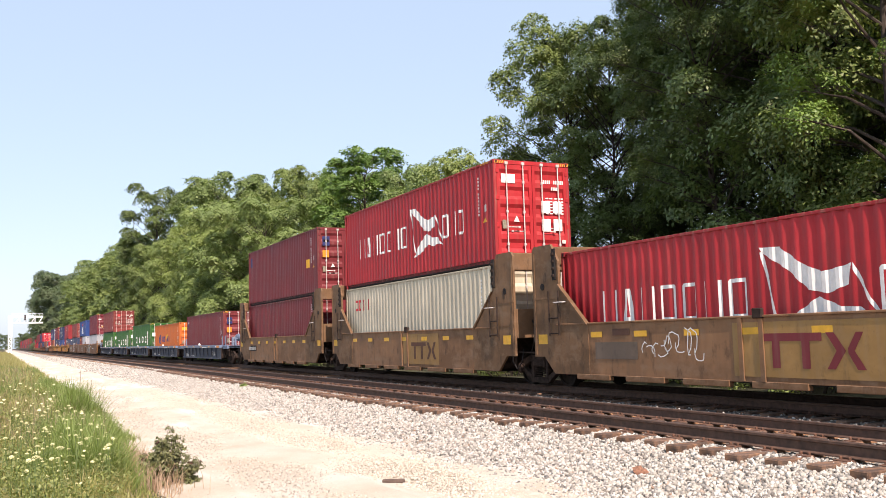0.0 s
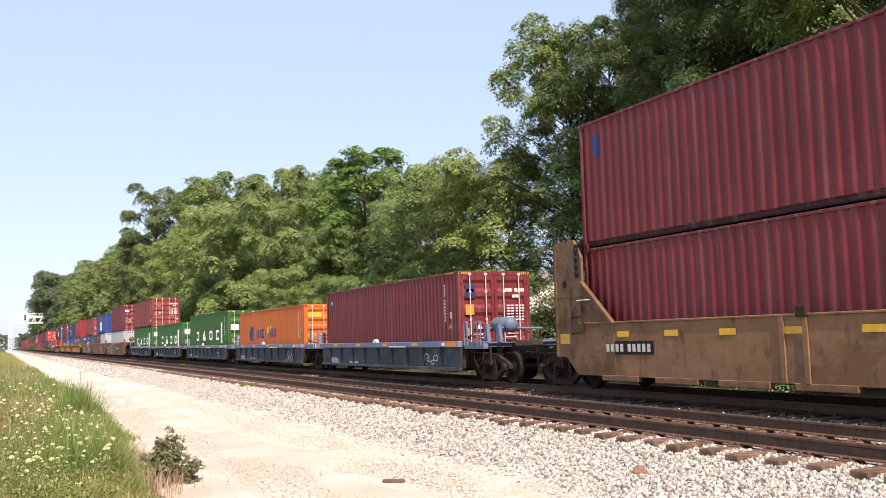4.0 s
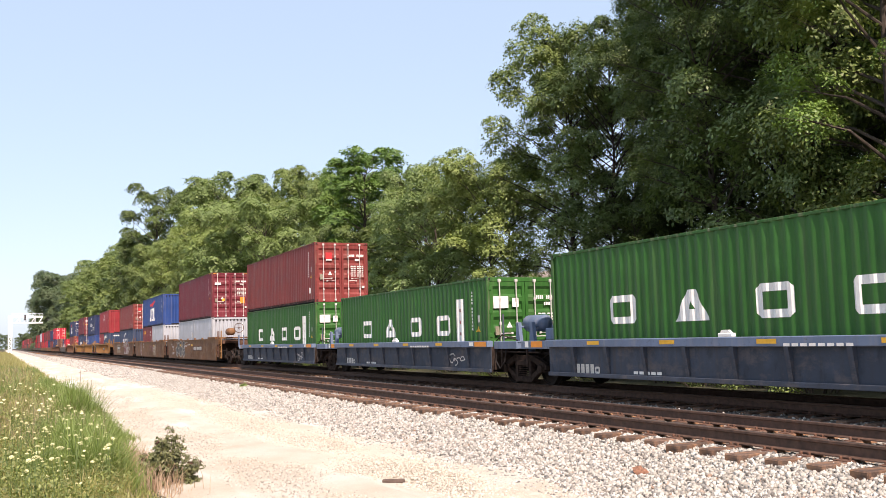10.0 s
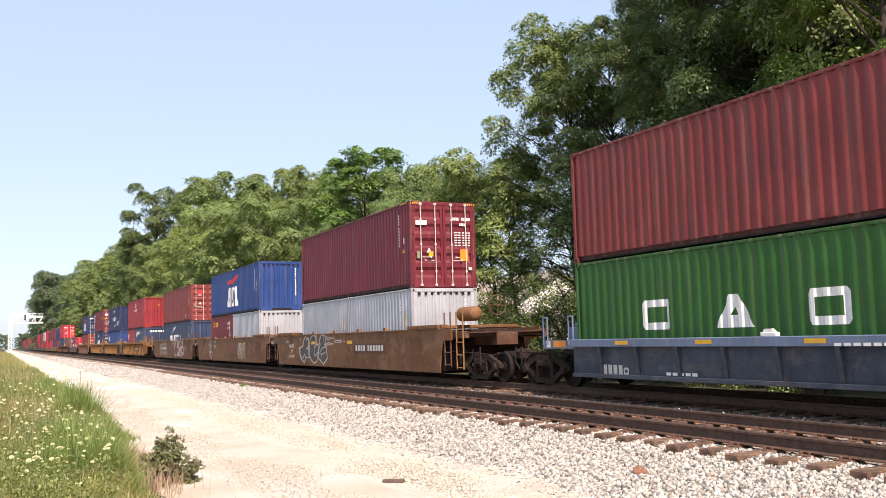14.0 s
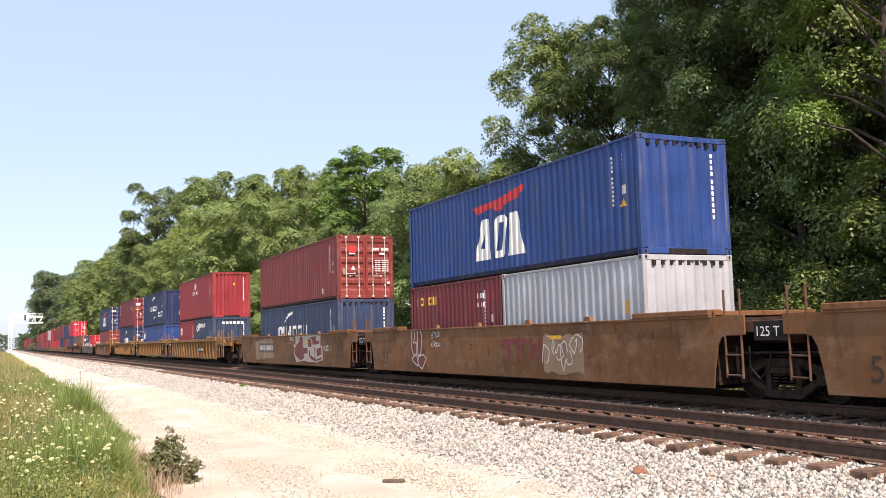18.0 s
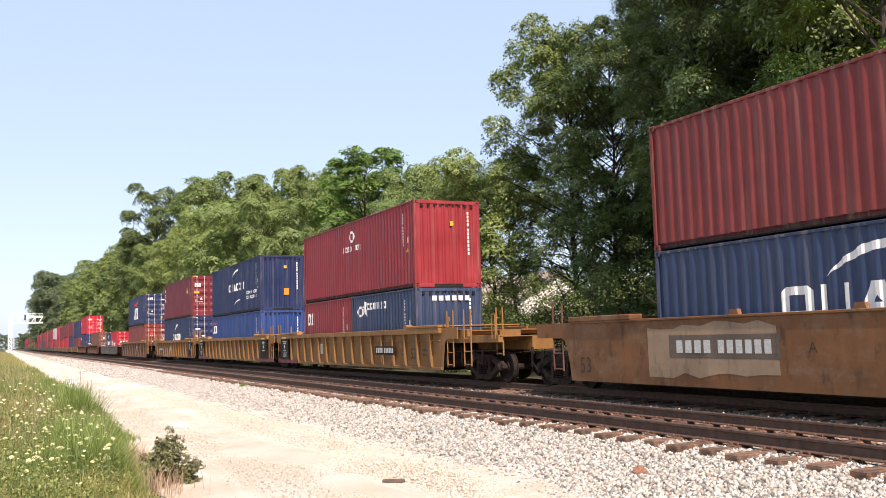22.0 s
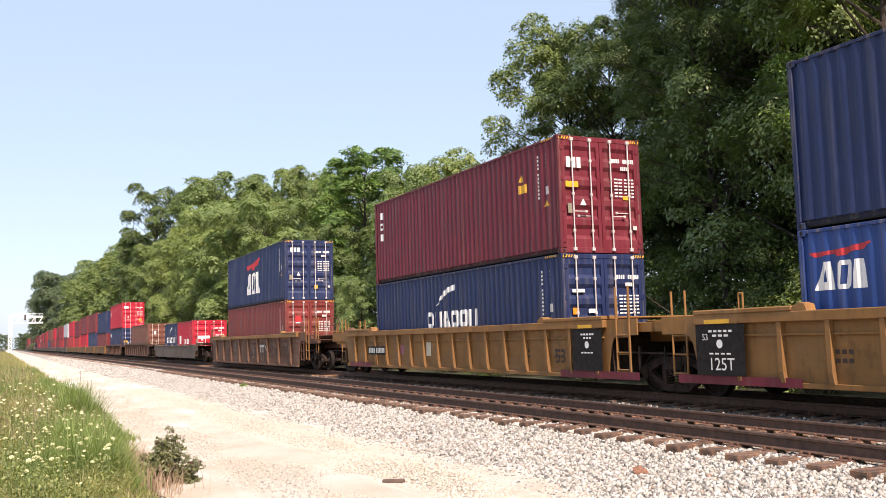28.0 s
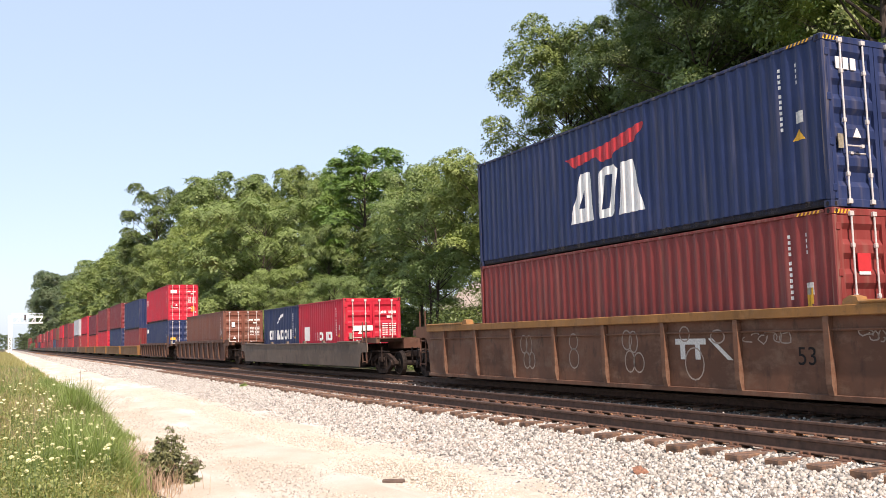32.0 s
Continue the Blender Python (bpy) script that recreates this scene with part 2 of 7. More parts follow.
# ---- mesh helpers ----
class Geo:
    """Collects faces for one mesh."""

    def __init__(self):
        self.v, self.f = [], []

    def add(self, verts, faces):
        n = len(self.v)
        self.v += [tuple(p) for p in verts]
        self.f += [tuple(n + i for i in q) for q in faces]
        return self

    def box(self, x0, x1, y0, y1, z0, z1, c=0.0):
        """A box; c chamfers its edges."""
        if c <= 0:
            v = [(x, y, z) for x in (x0, x1) for y in (y0, y1) for z in (z0, z1)]
            return self.add(v, [(0, 1, 3, 2), (4, 6, 7, 5), (0, 4, 5, 1), (2, 3, 7, 6), (0, 2, 6, 4), (1, 5, 7, 3)])
        X, Y, Z = (x0, x1), (y0, y1), (z0, z1)
        v, ix = [], {}
        for i in (0, 1):
            for j in (0, 1):
                for k in (0, 1):
                    s = (1 if i == 0 else -1, 1 if j == 0 else -1, 1 if k == 0 else -1)
                    for a in range(3):
                        p = [X[i], Y[j], Z[k]]
                        for q in range(3):
                            if q != a:
                                p[q] += s[q] * c
                        ix[i, j, k, a] = len(v)
                        v.append(p)
        f = []
        for a in range(3):
            b, d = (a + 1) % 3, (a + 2) % 3
            for s in (0, 1):
                q = []
                for m, n in ((0, 0), (1, 0), (1, 1), (0, 1)):
                    k = [0, 0, 0]
                    k[a], k[b], k[d] = s, m, n
                    q.append(ix[(*k, a)])
                f.append(tuple(q if s else q[::-1]))
            for m in (0, 1):
                for n in (0, 1):
                    k0, k1 = [0, 0, 0], [0, 0, 0]
                    k0[b] = k1[b] = m
                    k0[d] = k1[d] = n
                    k1[a] = 1
                    q = (ix[(*k0, b)], ix[(*k1, b)], ix[(*k1, d)], ix[(*k0, d)])
                    f.append(q if (m == n) else q[::-1])
        for i in (0, 1):
            for j in (0, 1):
                for k in (0, 1):
                    q = (ix[i, j, k, 0], ix[i, j, k, 1], ix[i, j, k, 2])
                    f.append(q if (i + j + k) % 2 == 1 else q[::-1])
        return self.add(v, f)

    def prism(self, poly, axis, a, b):
        """A polygon in the two other axes, drawn out along axis from a to b."""
        n = len(poly)
        def at(p, t):
            return {"x": (t, p[0], p[1]), "y": (p[0], t, p[1]), "z": (p[0], p[1], t)}[axis]
        v = [at(p, a) for p in poly] + [at(p, b) for p in poly]
        f = [(i, (i + 1) % n, n + (i + 1) % n, n + i) for i in range(n)]
        return self.add(v, f + [tuple(range(n))[::-1], tuple(range(n, 2 * n))])

    def tube(self, p, q, r, r2=None, n=8):
        """A round bar from p to q, closed at both ends."""
        p, q = Vector(p), Vector(q)
        d = (q - p).normalized()
        s = d.orthogonal().normalized()
        t = d.cross(s)
        r2 = r if r2 is None else r2
        v = [c + (s * math.cos(i * math.tau / n) + t * math.sin(i * math.tau / n)) * k for c, k in ((p, r), (q, r2)) for i in range(n)]
        f = [(i, (i + 1) % n, n + (i + 1) % n, n + i) for i in range(n)]
        return self.add(v, f + [tuple(range(n))[::-1], tuple(range(n, 2 * n))])

    def lathe(self, prof, axis_y, n=20, center=(0, 0, 0)):
        """Turned body round an axis: prof holds (offset along the axis, radius)."""
        v, f = [], []
        for o, r in prof:
            for i in range(n):
                c, s = math.cos(i * math.tau / n) * r, math.sin(i * math.tau / n) * r
                v.append((center[0] + c, center[1] + o, center[2] + s) if axis_y else (center[0] + o, center[1] + c, center[2] + s))
        for k in range(len(prof) - 1):
            f += [(k * n + i, k * n + (i + 1) % n, (k + 1) * n + (i + 1) % n, (k + 1) * n + i) for i in range(n)]
        f += [tuple(range(n))[::-1], tuple(range((len(prof) - 1) * n, len(prof) * n))]
        return self.add(v, f)

    def path(self, pts, r, n=6):
        for p, q in zip(pts, pts[1:]):
            self.tube(p, q, r, n=n)
        return self

    def mesh(self, name, mat, smooth=False):
        me = bpy.data.meshes.new(name)
        me.from_pydata(self.v, [], self.f)
        me.materials.append(mat)
        bm = bmesh.new()
        bm.from_mesh(me)
        bmesh.ops.recalc_face_normals(bm, faces=bm.faces)
        bm.to_mesh(me)
        bm.free()
        if smooth:
            me.shade_smooth()
        return me


CACHE = {}


def cached(key, make):
    if key not in CACHE:
        CACHE[key] = make()
    return CACHE[key]


def part(name, mesh, parent, loc=(0, 0, 0), rz=0.0, label=""):
    """Links a mesh as one part under a thing or a part."""
    ob = new(name, mesh)
    ob.parent = parent
    ob.location = loc
    if rz:
        ob.rotation_euler = (0, 0, rz)
    if label:
        ob["label"] = label
    return ob


def thing(name, label, category, group="", kind="", loc=(0, 0, 0)):
    ob = new(name)
    ob.empty_display_size = 0.3
    ob.location = loc
    return tagged(ob, label, category, group, kind)


def from_arrays(name, verts, faces, mat, smooth=False):
    """A large mesh of alike faces from numpy arrays."""
    me = bpy.data.meshes.new(name)
    n, k = faces.shape
    me.vertices.add(len(verts))
    me.vertices.foreach_set("co", verts.astype(np.float32).ravel())
    me.loops.add(n * k)
    me.loops.foreach_set("vertex_index", faces.astype(np.int32).ravel())
    me.polygons.add(n)
    me.polygons.foreach_set("loop_start", np.arange(0, n * k, k, dtype=np.int32))
    me.update(calc_edges=True)
    me.materials.append(mat)
    if smooth:
        me.shade_smooth()
    return me


# ---- ground and track ----
def strip(name, profile, x0, x1, mat, label, category, step=None, uneven=0.0):
    """A sheet along the line: profile holds (y, z) across it."""
    xs = list(x1 - (x1 - x0) * np.linspace(0, 1, step) ** (3 if uneven else 1)) if step else [x0, x1]
    v = [(x, y, z + uneven * noise.noise((x * 0.45, y * 0.7, 3.0)) + 0.4 * uneven * noise.noise((x * 1.7, y * 2.0, 9.0))) for x in xs for y, z in profile]
    n = len(profile)
    f = [(i * n + j, (i + 1) * n + j, (i + 1) * n + j + 1, i * n + j + 1) for i in range(len(xs) - 1) for j in range(n - 1)]
    g = Geo().add(v, f)
    ob = new(name, g.mesh(name, mat))
    return tagged(ob, label, category, "", "structure")


ROAD_Z = -0.50
strip("ground", [(-2500, -0.9), (-60, -0.7), (-12, 0.10), (-2.0, 0.02), (0.6, -0.30), (2.0, -0.54), (5.0, -0.56), (16.0, -0.88), (18, -0.70), (60, -0.3), (2500, -0.3)], -3500, 400, M_SOIL,
      "dark soil under grass and woodland along the railway", "ground", 60)
strip("road", [(1.2, -0.60), (1.6, -0.52)] + [(1.9 + 0.25 * i, ROAD_Z + 0.012 * math.sin(i * 0.9)) for i in range(20)] + [(6.9, -0.51), (7.1, -0.6)], -1500, 20, M_ROAD,
      "pale sandy gravel access road beside the railway", "road", 420, 0.035)
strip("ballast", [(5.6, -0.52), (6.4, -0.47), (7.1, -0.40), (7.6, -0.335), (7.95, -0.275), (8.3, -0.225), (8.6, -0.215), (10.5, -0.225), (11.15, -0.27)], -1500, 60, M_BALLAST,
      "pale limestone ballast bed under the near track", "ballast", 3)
strip("ballast", [(11.15, -0.27), (11.9, -0.225), (14.6, -0.225), (15.0, -0.25)], -1500, 60, M_DARK_BALLAST,
      "dark ballast bed under the far track", "ballast", 3)
strip("ballast", [(15.0, -0.25), (15.6, -0.40), (16.7, -0.50), (17.3, -0.72)], -1500, 60, M_BALLAST,
      "pale ballast shoulder beyond the far track", "ballast", 3)


def rail_mesh(x0, x1):
    prof = [(-0.070, -0.172), (0.070, -0.172), (0.070, -0.160), (0.012, -0.140), (0.009, -0.045), (0.036, -0.034), (0.036, -0.006), (0.028, 0.0), (-0.028, 0.0), (-0.036, -0.006), (-0.036, -0.034), (-0.009, -0.045), (-0.012, -0.140), (-0.070, -0.160)]
    return Geo().prism(prof, "x", x0, x1)


def track(y, label, first, count):
    t = thing("railway_track", label, "railway track", "parallel tracks", "structure", (0, y, 0))
    rail = cached("rail", lambda: rail_mesh(-1500, 60).mesh("rail", M_RAIL))
    head = cached("railhead", lambda: Geo().box(-1500, 60, -0.024, 0.024, -0.001, 0.0025).mesh("rail_head", M_RAILHEAD))
    for s in (-1, 1):
        r = part("rail", rail, t, (0, s * 0.7525, 0))
        part("running_surface", head, r, (0, 0, 0), 0, "worn steel running surface")
    tie = cached("tie", lambda: Geo().box(-0.115, 0.115, -1.37, 1.37, -0.36, -0.182, 0.012).mesh("sleeper", M_TIE))
    def plate():
        g = Geo().box(-0.10, 0.10, -0.18, 0.18, -0.185, -0.170, 0.004)
        for sx in (-0.06, 0.06):
            for sy in (-0.10, 0.10):
                g.box(sx - 0.013, sx + 0.013, sy - 0.018, sy + 0.018, -0.172, -0.135, 0.004)
        return g.mesh("tie_plate", M_PLATE)
    pl = cached("plate", plate)
    rnd = random.Random(int(y * 100))
    for i in range(count):
        x = first - 0.565 * i
        s = part("sleeper", tie, t, (x + rnd.uniform(-0.04, 0.04), rnd.uniform(-0.10, 0.07), rnd.uniform(-0.014, 0.004)), rnd.uniform(-0.035, 0.035))
        for k in (-1, 1):
            part("tie_plate", pl, s, (0, k * 0.7525 - s.location.y, 0), 0)
    g = Geo()
    for i in range(count, count + 500):
        x = first - 0.565 * i
        g.box(x - 0.115, x + 0.115, -1.37, 1.37, -0.36, -0.182)
    far = part("sleeper", g.mesh("far_sleepers", M_TIE), t)
    far["kind"] = "stuff"


track(NEAR_Y, "empty near track with rusty rails on dark wooden sleepers", -2.425, 110)
track(TRAIN_Y, "far track with rusty rails under the passing train", -2.6, 60)


def stones(name, count, xr, yr, height, size, label, seed, mat=M_STONE):
    """Loose angular stones on a slope; height(y) gives its surface."""
    rng = np.random.default_rng(seed)
    base = np.array([(1, 0, 0), (-1, 0, 0), (0, 1, 0), (0, -1, 0), (0, 0, 1), (0, 0, -1), (0.66, 0.66, 0.45), (-0.6, 0.62, -0.4)])
    tri = np.array([(0, 6, 4), (6, 2, 4), (2, 1, 4), (1, 3, 4), (3, 0, 4), (6, 0, 5), (2, 6, 5), (1, 2, 7), (7, 2, 5), (1, 7, 5), (3, 1, 5), (0, 3, 5)])
    x = rng.uniform(0, 1, count) ** 1.5 * (xr[1] - xr[0]) + xr[0] if xr[1] < xr[0] else rng.uniform(xr[0], xr[1], count)
    y = rng.uniform(yr[0], yr[1], count)
    z = height(y)
    s = rng.uniform(size[0], size[1], count)[:, None] * rng.uniform(0.65, 1.25, (count, 3))
    v = base[None] * s[:, None, :] + rng.normal(0, 0.16, (count, 8, 3)) * s[:, None, :]
    a = rng.uniform(0, math.tau, count)
    b = rng.uniform(-0.9, 0.9, count)
    ca, sa, cb, sb = np.cos(a), np.sin(a), np.cos(b), np.sin(b)
    vy, vz = v[..., 1] * cb[:, None] - v[..., 2] * sb[:, None], v[..., 1] * sb[:, None] + v[..., 2] * cb[:, None]
    vx, vy = v[..., 0] * ca[:, None] - vy * sa[:, None], v[..., 0] * sa[:, None] + vy * ca[:, None]
    w = np.stack([vx + x[:, None], vy + y[:, None], vz + (z + s[:, 2] * 0.25)[:, None]], -1).reshape(-1, 3)
    f = (tri[None] + (np.arange(count) * 8)[:, None, None]).reshape(-1, 3)
    ob = new(name, from_arrays(name, w, f, mat))
    return tagged(ob, label, "gravel", "", "stuff")


BED_Y = [5.0, 5.6, 6.4, 7.1, 7.6, 7.95, 8.3, 8.6, 10.5, 11.2, 11.9, 14.6]
BED_Z = [-0.51, -0.52, -0.47, -0.40, -0.335, -0.275, -0.225, -0.215, -0.225, -0.27, -0.225, -0.225]
bed = lambda y: np.interp(y, BED_Y, BED_Z)
stones("ballast_stones", 62000, (-4.5, -60.0), (5.5, 8.42), bed, (0.018, 0.036), "loose pale limestone ballast on the track shoulder", 3)
stones("ballast_stones", 20000, (-55.0, -170.0), (5.6, 8.3), bed, (0.040, 0.070), "loose pale limestone ballast farther along the shoulder", 31)
stones("ballast_stones", 26000, (-4.5, -40.0), (4.2, 6.0), lambda y: np.full_like(y, -0.505), (0.008, 0.024), "small dusty pale stones strewn at the road's edge", 4, M_PALE_STONE)
stones("ballast_stones", 13000, (-5.0, -34.0), (8.35, 11.0), lambda y: bed(y) - 0.018, (0.018, 0.034), "brown-stained ballast between the rails and between the tracks", 5, M_BROWN_STONE)
stones("ballast_stones", 1500, (-5.0, -40.0), (10.4, 12.2), lambda y: bed(y), (0.016, 0.030), "pale stones lying between the two tracks", 51)
stones("road_gravel", 34000, (-5.0, -36.0), (1.4, 5.0), lambda y: np.full_like(y, -0.500), (0.006, 0.016), "fine gravel scattered over the access road", 6, M_GRIT)
stones("road_gravel", 5000, (-8.5, -30.0), (1.5, 2.7), lambda y: np.full_like(y, -0.505), (0.010, 0.026), "pale stones along the grass edge of the road", 61, M_GRIT)
stones("dark_ballast_stones", 9000, (-5.0, -34.0), (11.0, 15.2), lambda y: bed(np.minimum(y, 14.6)) - 0.012, (0.020, 0.038), "dark ballast stones under the passing train", 15, M_DARK_STONE)


# ---- painted shapes on sheet metal ----
CW = 2.438


def wave(x):
    """Depth of the pressed folds of a container's side at x."""
    t = (x % 0.278) / 0.278
    if t < 0.26:
        return 0.0
    if t < 0.50:
        return 0.036 * (t - 0.26) / 0.24
    if t < 0.76:
        return 0.036
    return 0.036 * (1.0 - t) / 0.24


def folds(a, b):
    xs = [a, b]
    for k in range(int(a / 0.278) - 2, int(b / 0.278) + 2):
        xs += [k * 0.278 + 0.278 * q for q in (0.0, 0.26, 0.50, 0.76)]
    return sorted({round(x, 4) for x in xs if a <= x <= b})


def painted(polys, y, depth=None, fine=0.05):
    """A coat of paint in the shape of polygons (x, z), even-odd, laid over the sheet at y, following its folds."""
    g = Geo()
    a, b = min(p[0] for q in polys for p in q), max(p[0] for q in polys for p in q)
    xs = set(folds(a, b)) if depth else {a, b}
    n = max(2, int((b - a) / fine))
    xs |= {round(a + (b - a) * i / n, 4) for i in range(n + 1)}
    xs |= {round(p[0], 4) for q in polys for p in q}
    xs = sorted(x for x in xs if a <= x <= b)
    for x0, x1 in zip(xs, xs[1:]):
        if x1 - x0 < 1e-4:
            continue
        xm, cuts = (x0 + x1) / 2, []
        for q in polys:
            for (px, pz), (qx, qz) in zip(q, q[1:] + q[:1]):
                if (px <= xm) != (qx <= xm):
                    at = lambda x: pz + (qz - pz) * (x - px) / (qx - px)
                    cuts.append((at(xm), at(x0), at(x1)))
        cuts.sort()
        d0, d1 = (depth(x0), depth(x1)) if depth else (0, 0)
        for lo, hi in zip(cuts[::2], cuts[1::2]):
            g.add([(x0, y + d0, lo[1]), (x1, y + d1, lo[2]), (x1, y + d1, hi[2]), (x0, y + d0, hi[1])], [(0, 1, 2, 3)])
    return g


def rect(x0, x1, z0, z1):
    return [[(x0, z0), (x1, z0), (x1, z1), (x0, z1)]]


def ring(x0, x1, z0, z1, w):
    c = w * 0.6
    outer = [(x0 + c, z0), (x1 - c, z0), (x1, z0 + c), (x1, z1 - c), (x1 - c, z1), (x0 + c, z1), (x0, z1 - c), (x0, z0 + c)]
    return [outer, [(x0 + w, z0 + w), (x1 - w, z0 + w), (x1 - w, z1 - w), (x0 + w, z1 - w)]]


def tent(x0, x1, z0, z1, w):
    m = (x0 + x1) / 2
    return [[(x0, z0), (x1, z0), (m + w * 0.7, z1), (m - w * 0.7, z1)], [(m - w * 0.5, z0 + w * 1.3), (m + w * 0.5, z0 + w * 1.3), (m, z1 - w * 1.3)]]


def blocks(spec, x0, x1, z0, z1, gap=0.25, w=0.16, slant=0.0):
    """A row of plain shapes as wide and high as a line of lettering: r ring, b block, t tent, d pair of bars, s gap."""
    n = len(spec)
    pitch = (x1 - x0) / (n - gap)
    polys = []
    for i, k in enumerate(spec):
        a = x0 + i * pitch
        b = a + pitch * (1 - gap)
        t = w * (z1 - z0)
        if k == "r":
            polys += ring(a, b, z0, z1, min(t, (b - a) * 0.35))
        elif k == "t":
            polys += tent(a, b, z0, z1, min(t * 1.2, (b - a) * 0.4))
        elif k == "b":
            polys += rect(a, b, z0, z1)
        elif k == "d":
            polys += rect(a, a + min(t, (b - a) * 0.4), z0, z1) + rect(b - min(t, (b - a) * 0.4), b, z0, z1)
        elif k == "i":
            polys += rect((a + b) / 2 - t / 2, (a + b) / 2 + t / 2, z0, z1)
        elif k == "h":
            polys += rect(a, b, z0, z0 + (z1 - z0) * 0.45) + rect(a, a + t, z0 + (z1 - z0) * 0.45, z1)
    return [[(x + (z - z0) * slant, z) for x, z in q] for q in polys]


def stroke(pts, w):
    """A brush stroke of width w along points: quads that share their mitred ends."""
    n, shut = len(pts), len(pts) > 3 and pts[0] == pts[-1]
    side = []
    for k in range(n):
        a = pts[k - 1] if k else pts[-2] if shut else pts[0]
        b = pts[k + 1] if k < n - 1 else pts[1] if shut else pts[-1]
        d, e = (Vector(pts[k]) - Vector(a)).normalized(), (Vector(b) - Vector(pts[k])).normalized()
        t = (d + e).normalized() if (d + e).length > 0.2 else (d if d.length else e)
        m = Vector((-t.y, t.x)) * (w / 2) / max(0.6, abs(t.dot(d if d.length else e)))
        side.append((pts[k][0] + m.x, pts[k][1] + m.y, pts[k][0] - m.x, pts[k][1] - m.y))
    return [[p[:2], p[2:], q[2:], q[:2]] for p, q in zip(side, side[1:])]


def oval(x, z, rx, rz, n=16):
    return [[(x + rx * math.cos(i * math.tau / n), z + rz * math.sin(i * math.tau / n)) for i in range(n)]]


def pieces(polys):
    """Splits polygons into those that overlap, one group a piece."""
    out = []
    for q in polys:
        b = [min(p[0] for p in q), max(p[0] for p in q), min(p[1] for p in q), max(p[1] for p in q)]
        hit = [o for o in out if o[0][0] <= b[1] and b[0] <= o[0][1] and o[0][2] <= b[3] and b[2] <= o[0][3]]
        new_piece = (b, [q])
        for o in hit:
            out.remove(o)
            new_piece = ([min(o[0][0], new_piece[0][0]), max(o[0][1], new_piece[0][1]), min(o[0][2], new_piece[0][2]), max(o[0][3], new_piece[0][3])], o[1] + new_piece[1])
        out.append(new_piece)
    return [o[1] for o in out]


def scribble(x0, x1, z0, z1, seed, n=9, w=0.025):
    """Loops of spray paint; each stroke is laid as a piece of its own."""
    r = random.Random(seed)
    out = []
    for i in range(n):
        cx, cz = x0 + (x1 - x0) * (i + 0.5) / n, r.uniform(z0 + (z1 - z0) * 0.35, z1 - (z1 - z0) * 0.3)
        rx, rz, a = (x1 - x0) / n * r.uniform(0.5, 1.0), (z1 - z0) * r.uniform(0.15, 0.35), r.uniform(0, 6)
        out.append([(cx + rx * math.cos(a + k * 0.6), cz + rz * math.sin(a + k * 0.6 * (1 + 0.2 * math.sin(k)))) for k in range(r.randint(6, 11))])
    return [stroke(p, w) for p in out]


# ---- containers ----
def side_mesh(L, H, mat):
    a, b, z0, z1 = -L + 0.10, -0.10, 0.15, H - 0.055
    xs = folds(a, b)
    g = Geo()
    v = []
    for x in xs:
        d = -CW / 2 + 0.010 + wave(x)
        v += [(x, d, z0), (x, d, z1)]
    g.add(v, [(2 * i, 2 * i + 2, 2 * i + 3, 2 * i + 1) for i in range(len(xs) - 1)])
    v = [(x, y + 0.004, z) for x, y, z in v]
    g.add(v, [(2 * i, 2 * i + 1, 2 * i + 3, 2 * i + 2) for i in range(len(xs) - 1)])
    me = bpy.data.meshes.new("side_panel")
    me.from_pydata(g.v, [], g.f)
    me.materials.append(mat)
    me.shade_smooth()
    return me


def end_mesh(H, mat, deep=0.045):
    """The blank end: upright folds under a header."""
    g, v = Geo(), []
    y, ys = -CW / 2 + 0.10, []
    while y < CW / 2 - 0.10:
        for q, d in ((0.0, 0.0), (0.13, 0.0), (0.165, deep), (0.225, deep), (0.26, 0.0)):
            if y + q <= CW / 2 - 0.10:
                ys.append((y + q, d))
        y += 0.262
    ys.append((CW / 2 - 0.10, 0.0))
    for y, d in ys:
        v += [(-0.012 - d, y, 0.15), (-0.012 - d, y, H - 0.10)]
    g.add(v, [(2 * i, 2 * i + 2, 2 * i + 3, 2 * i + 1) for i in range(len(ys) - 1)])
    return g.mesh("end_panel", mat)


def door_mesh(H, mat, s):
    """One door leaf with its broad pressed recesses; s: -1 near leaf, 1 far leaf."""
    a, b = (-CW / 2 + 0.10, -0.008) if s < 0 else (0.008, CW / 2 - 0.10)
    z0, z1 = 0.14, H - 0.13
    n = 5
    zs, step = [(z0, 0.0), (z0 + 0.10, 0.0)], (z1 - z0 - 0.20) / n
    for i in range(n):
        z = z0 + 0.10 + i * step
        zs += [(z + step * 0.22, 0.0), (z + step * 0.42, 0.055), (z + step * 0.74, 0.055), (z + step * 0.94, 0.0)]
    zs.append((z1, 0.0))
    g = Geo()
    ia, ib = a + 0.09, b - 0.09
    v = []
    for z, d in zs:
        v += [(-0.010 - d, ia, z), (-0.010 - d, ib, z)]
    g.add(v, [(2 * i, 2 * i + 1, 2 * i + 3, 2 * i + 2) for i in range(len(zs) - 1)])
    for y0, y1 in ((a, ia), (ib, b)):
        g.box(-0.070, -0.006, y0, y1, z0, z1)
    for k in range(4):
        z = z0 + 0.18 + (z1 - z0 - 0.36) * k / 3
        y = a if s < 0 else b
        g.box(-0.03, 0.012, y - 0.045, y + 0.045, z - 0.06, z + 0.06, 0.006)
    return g.mesh("door", mat)


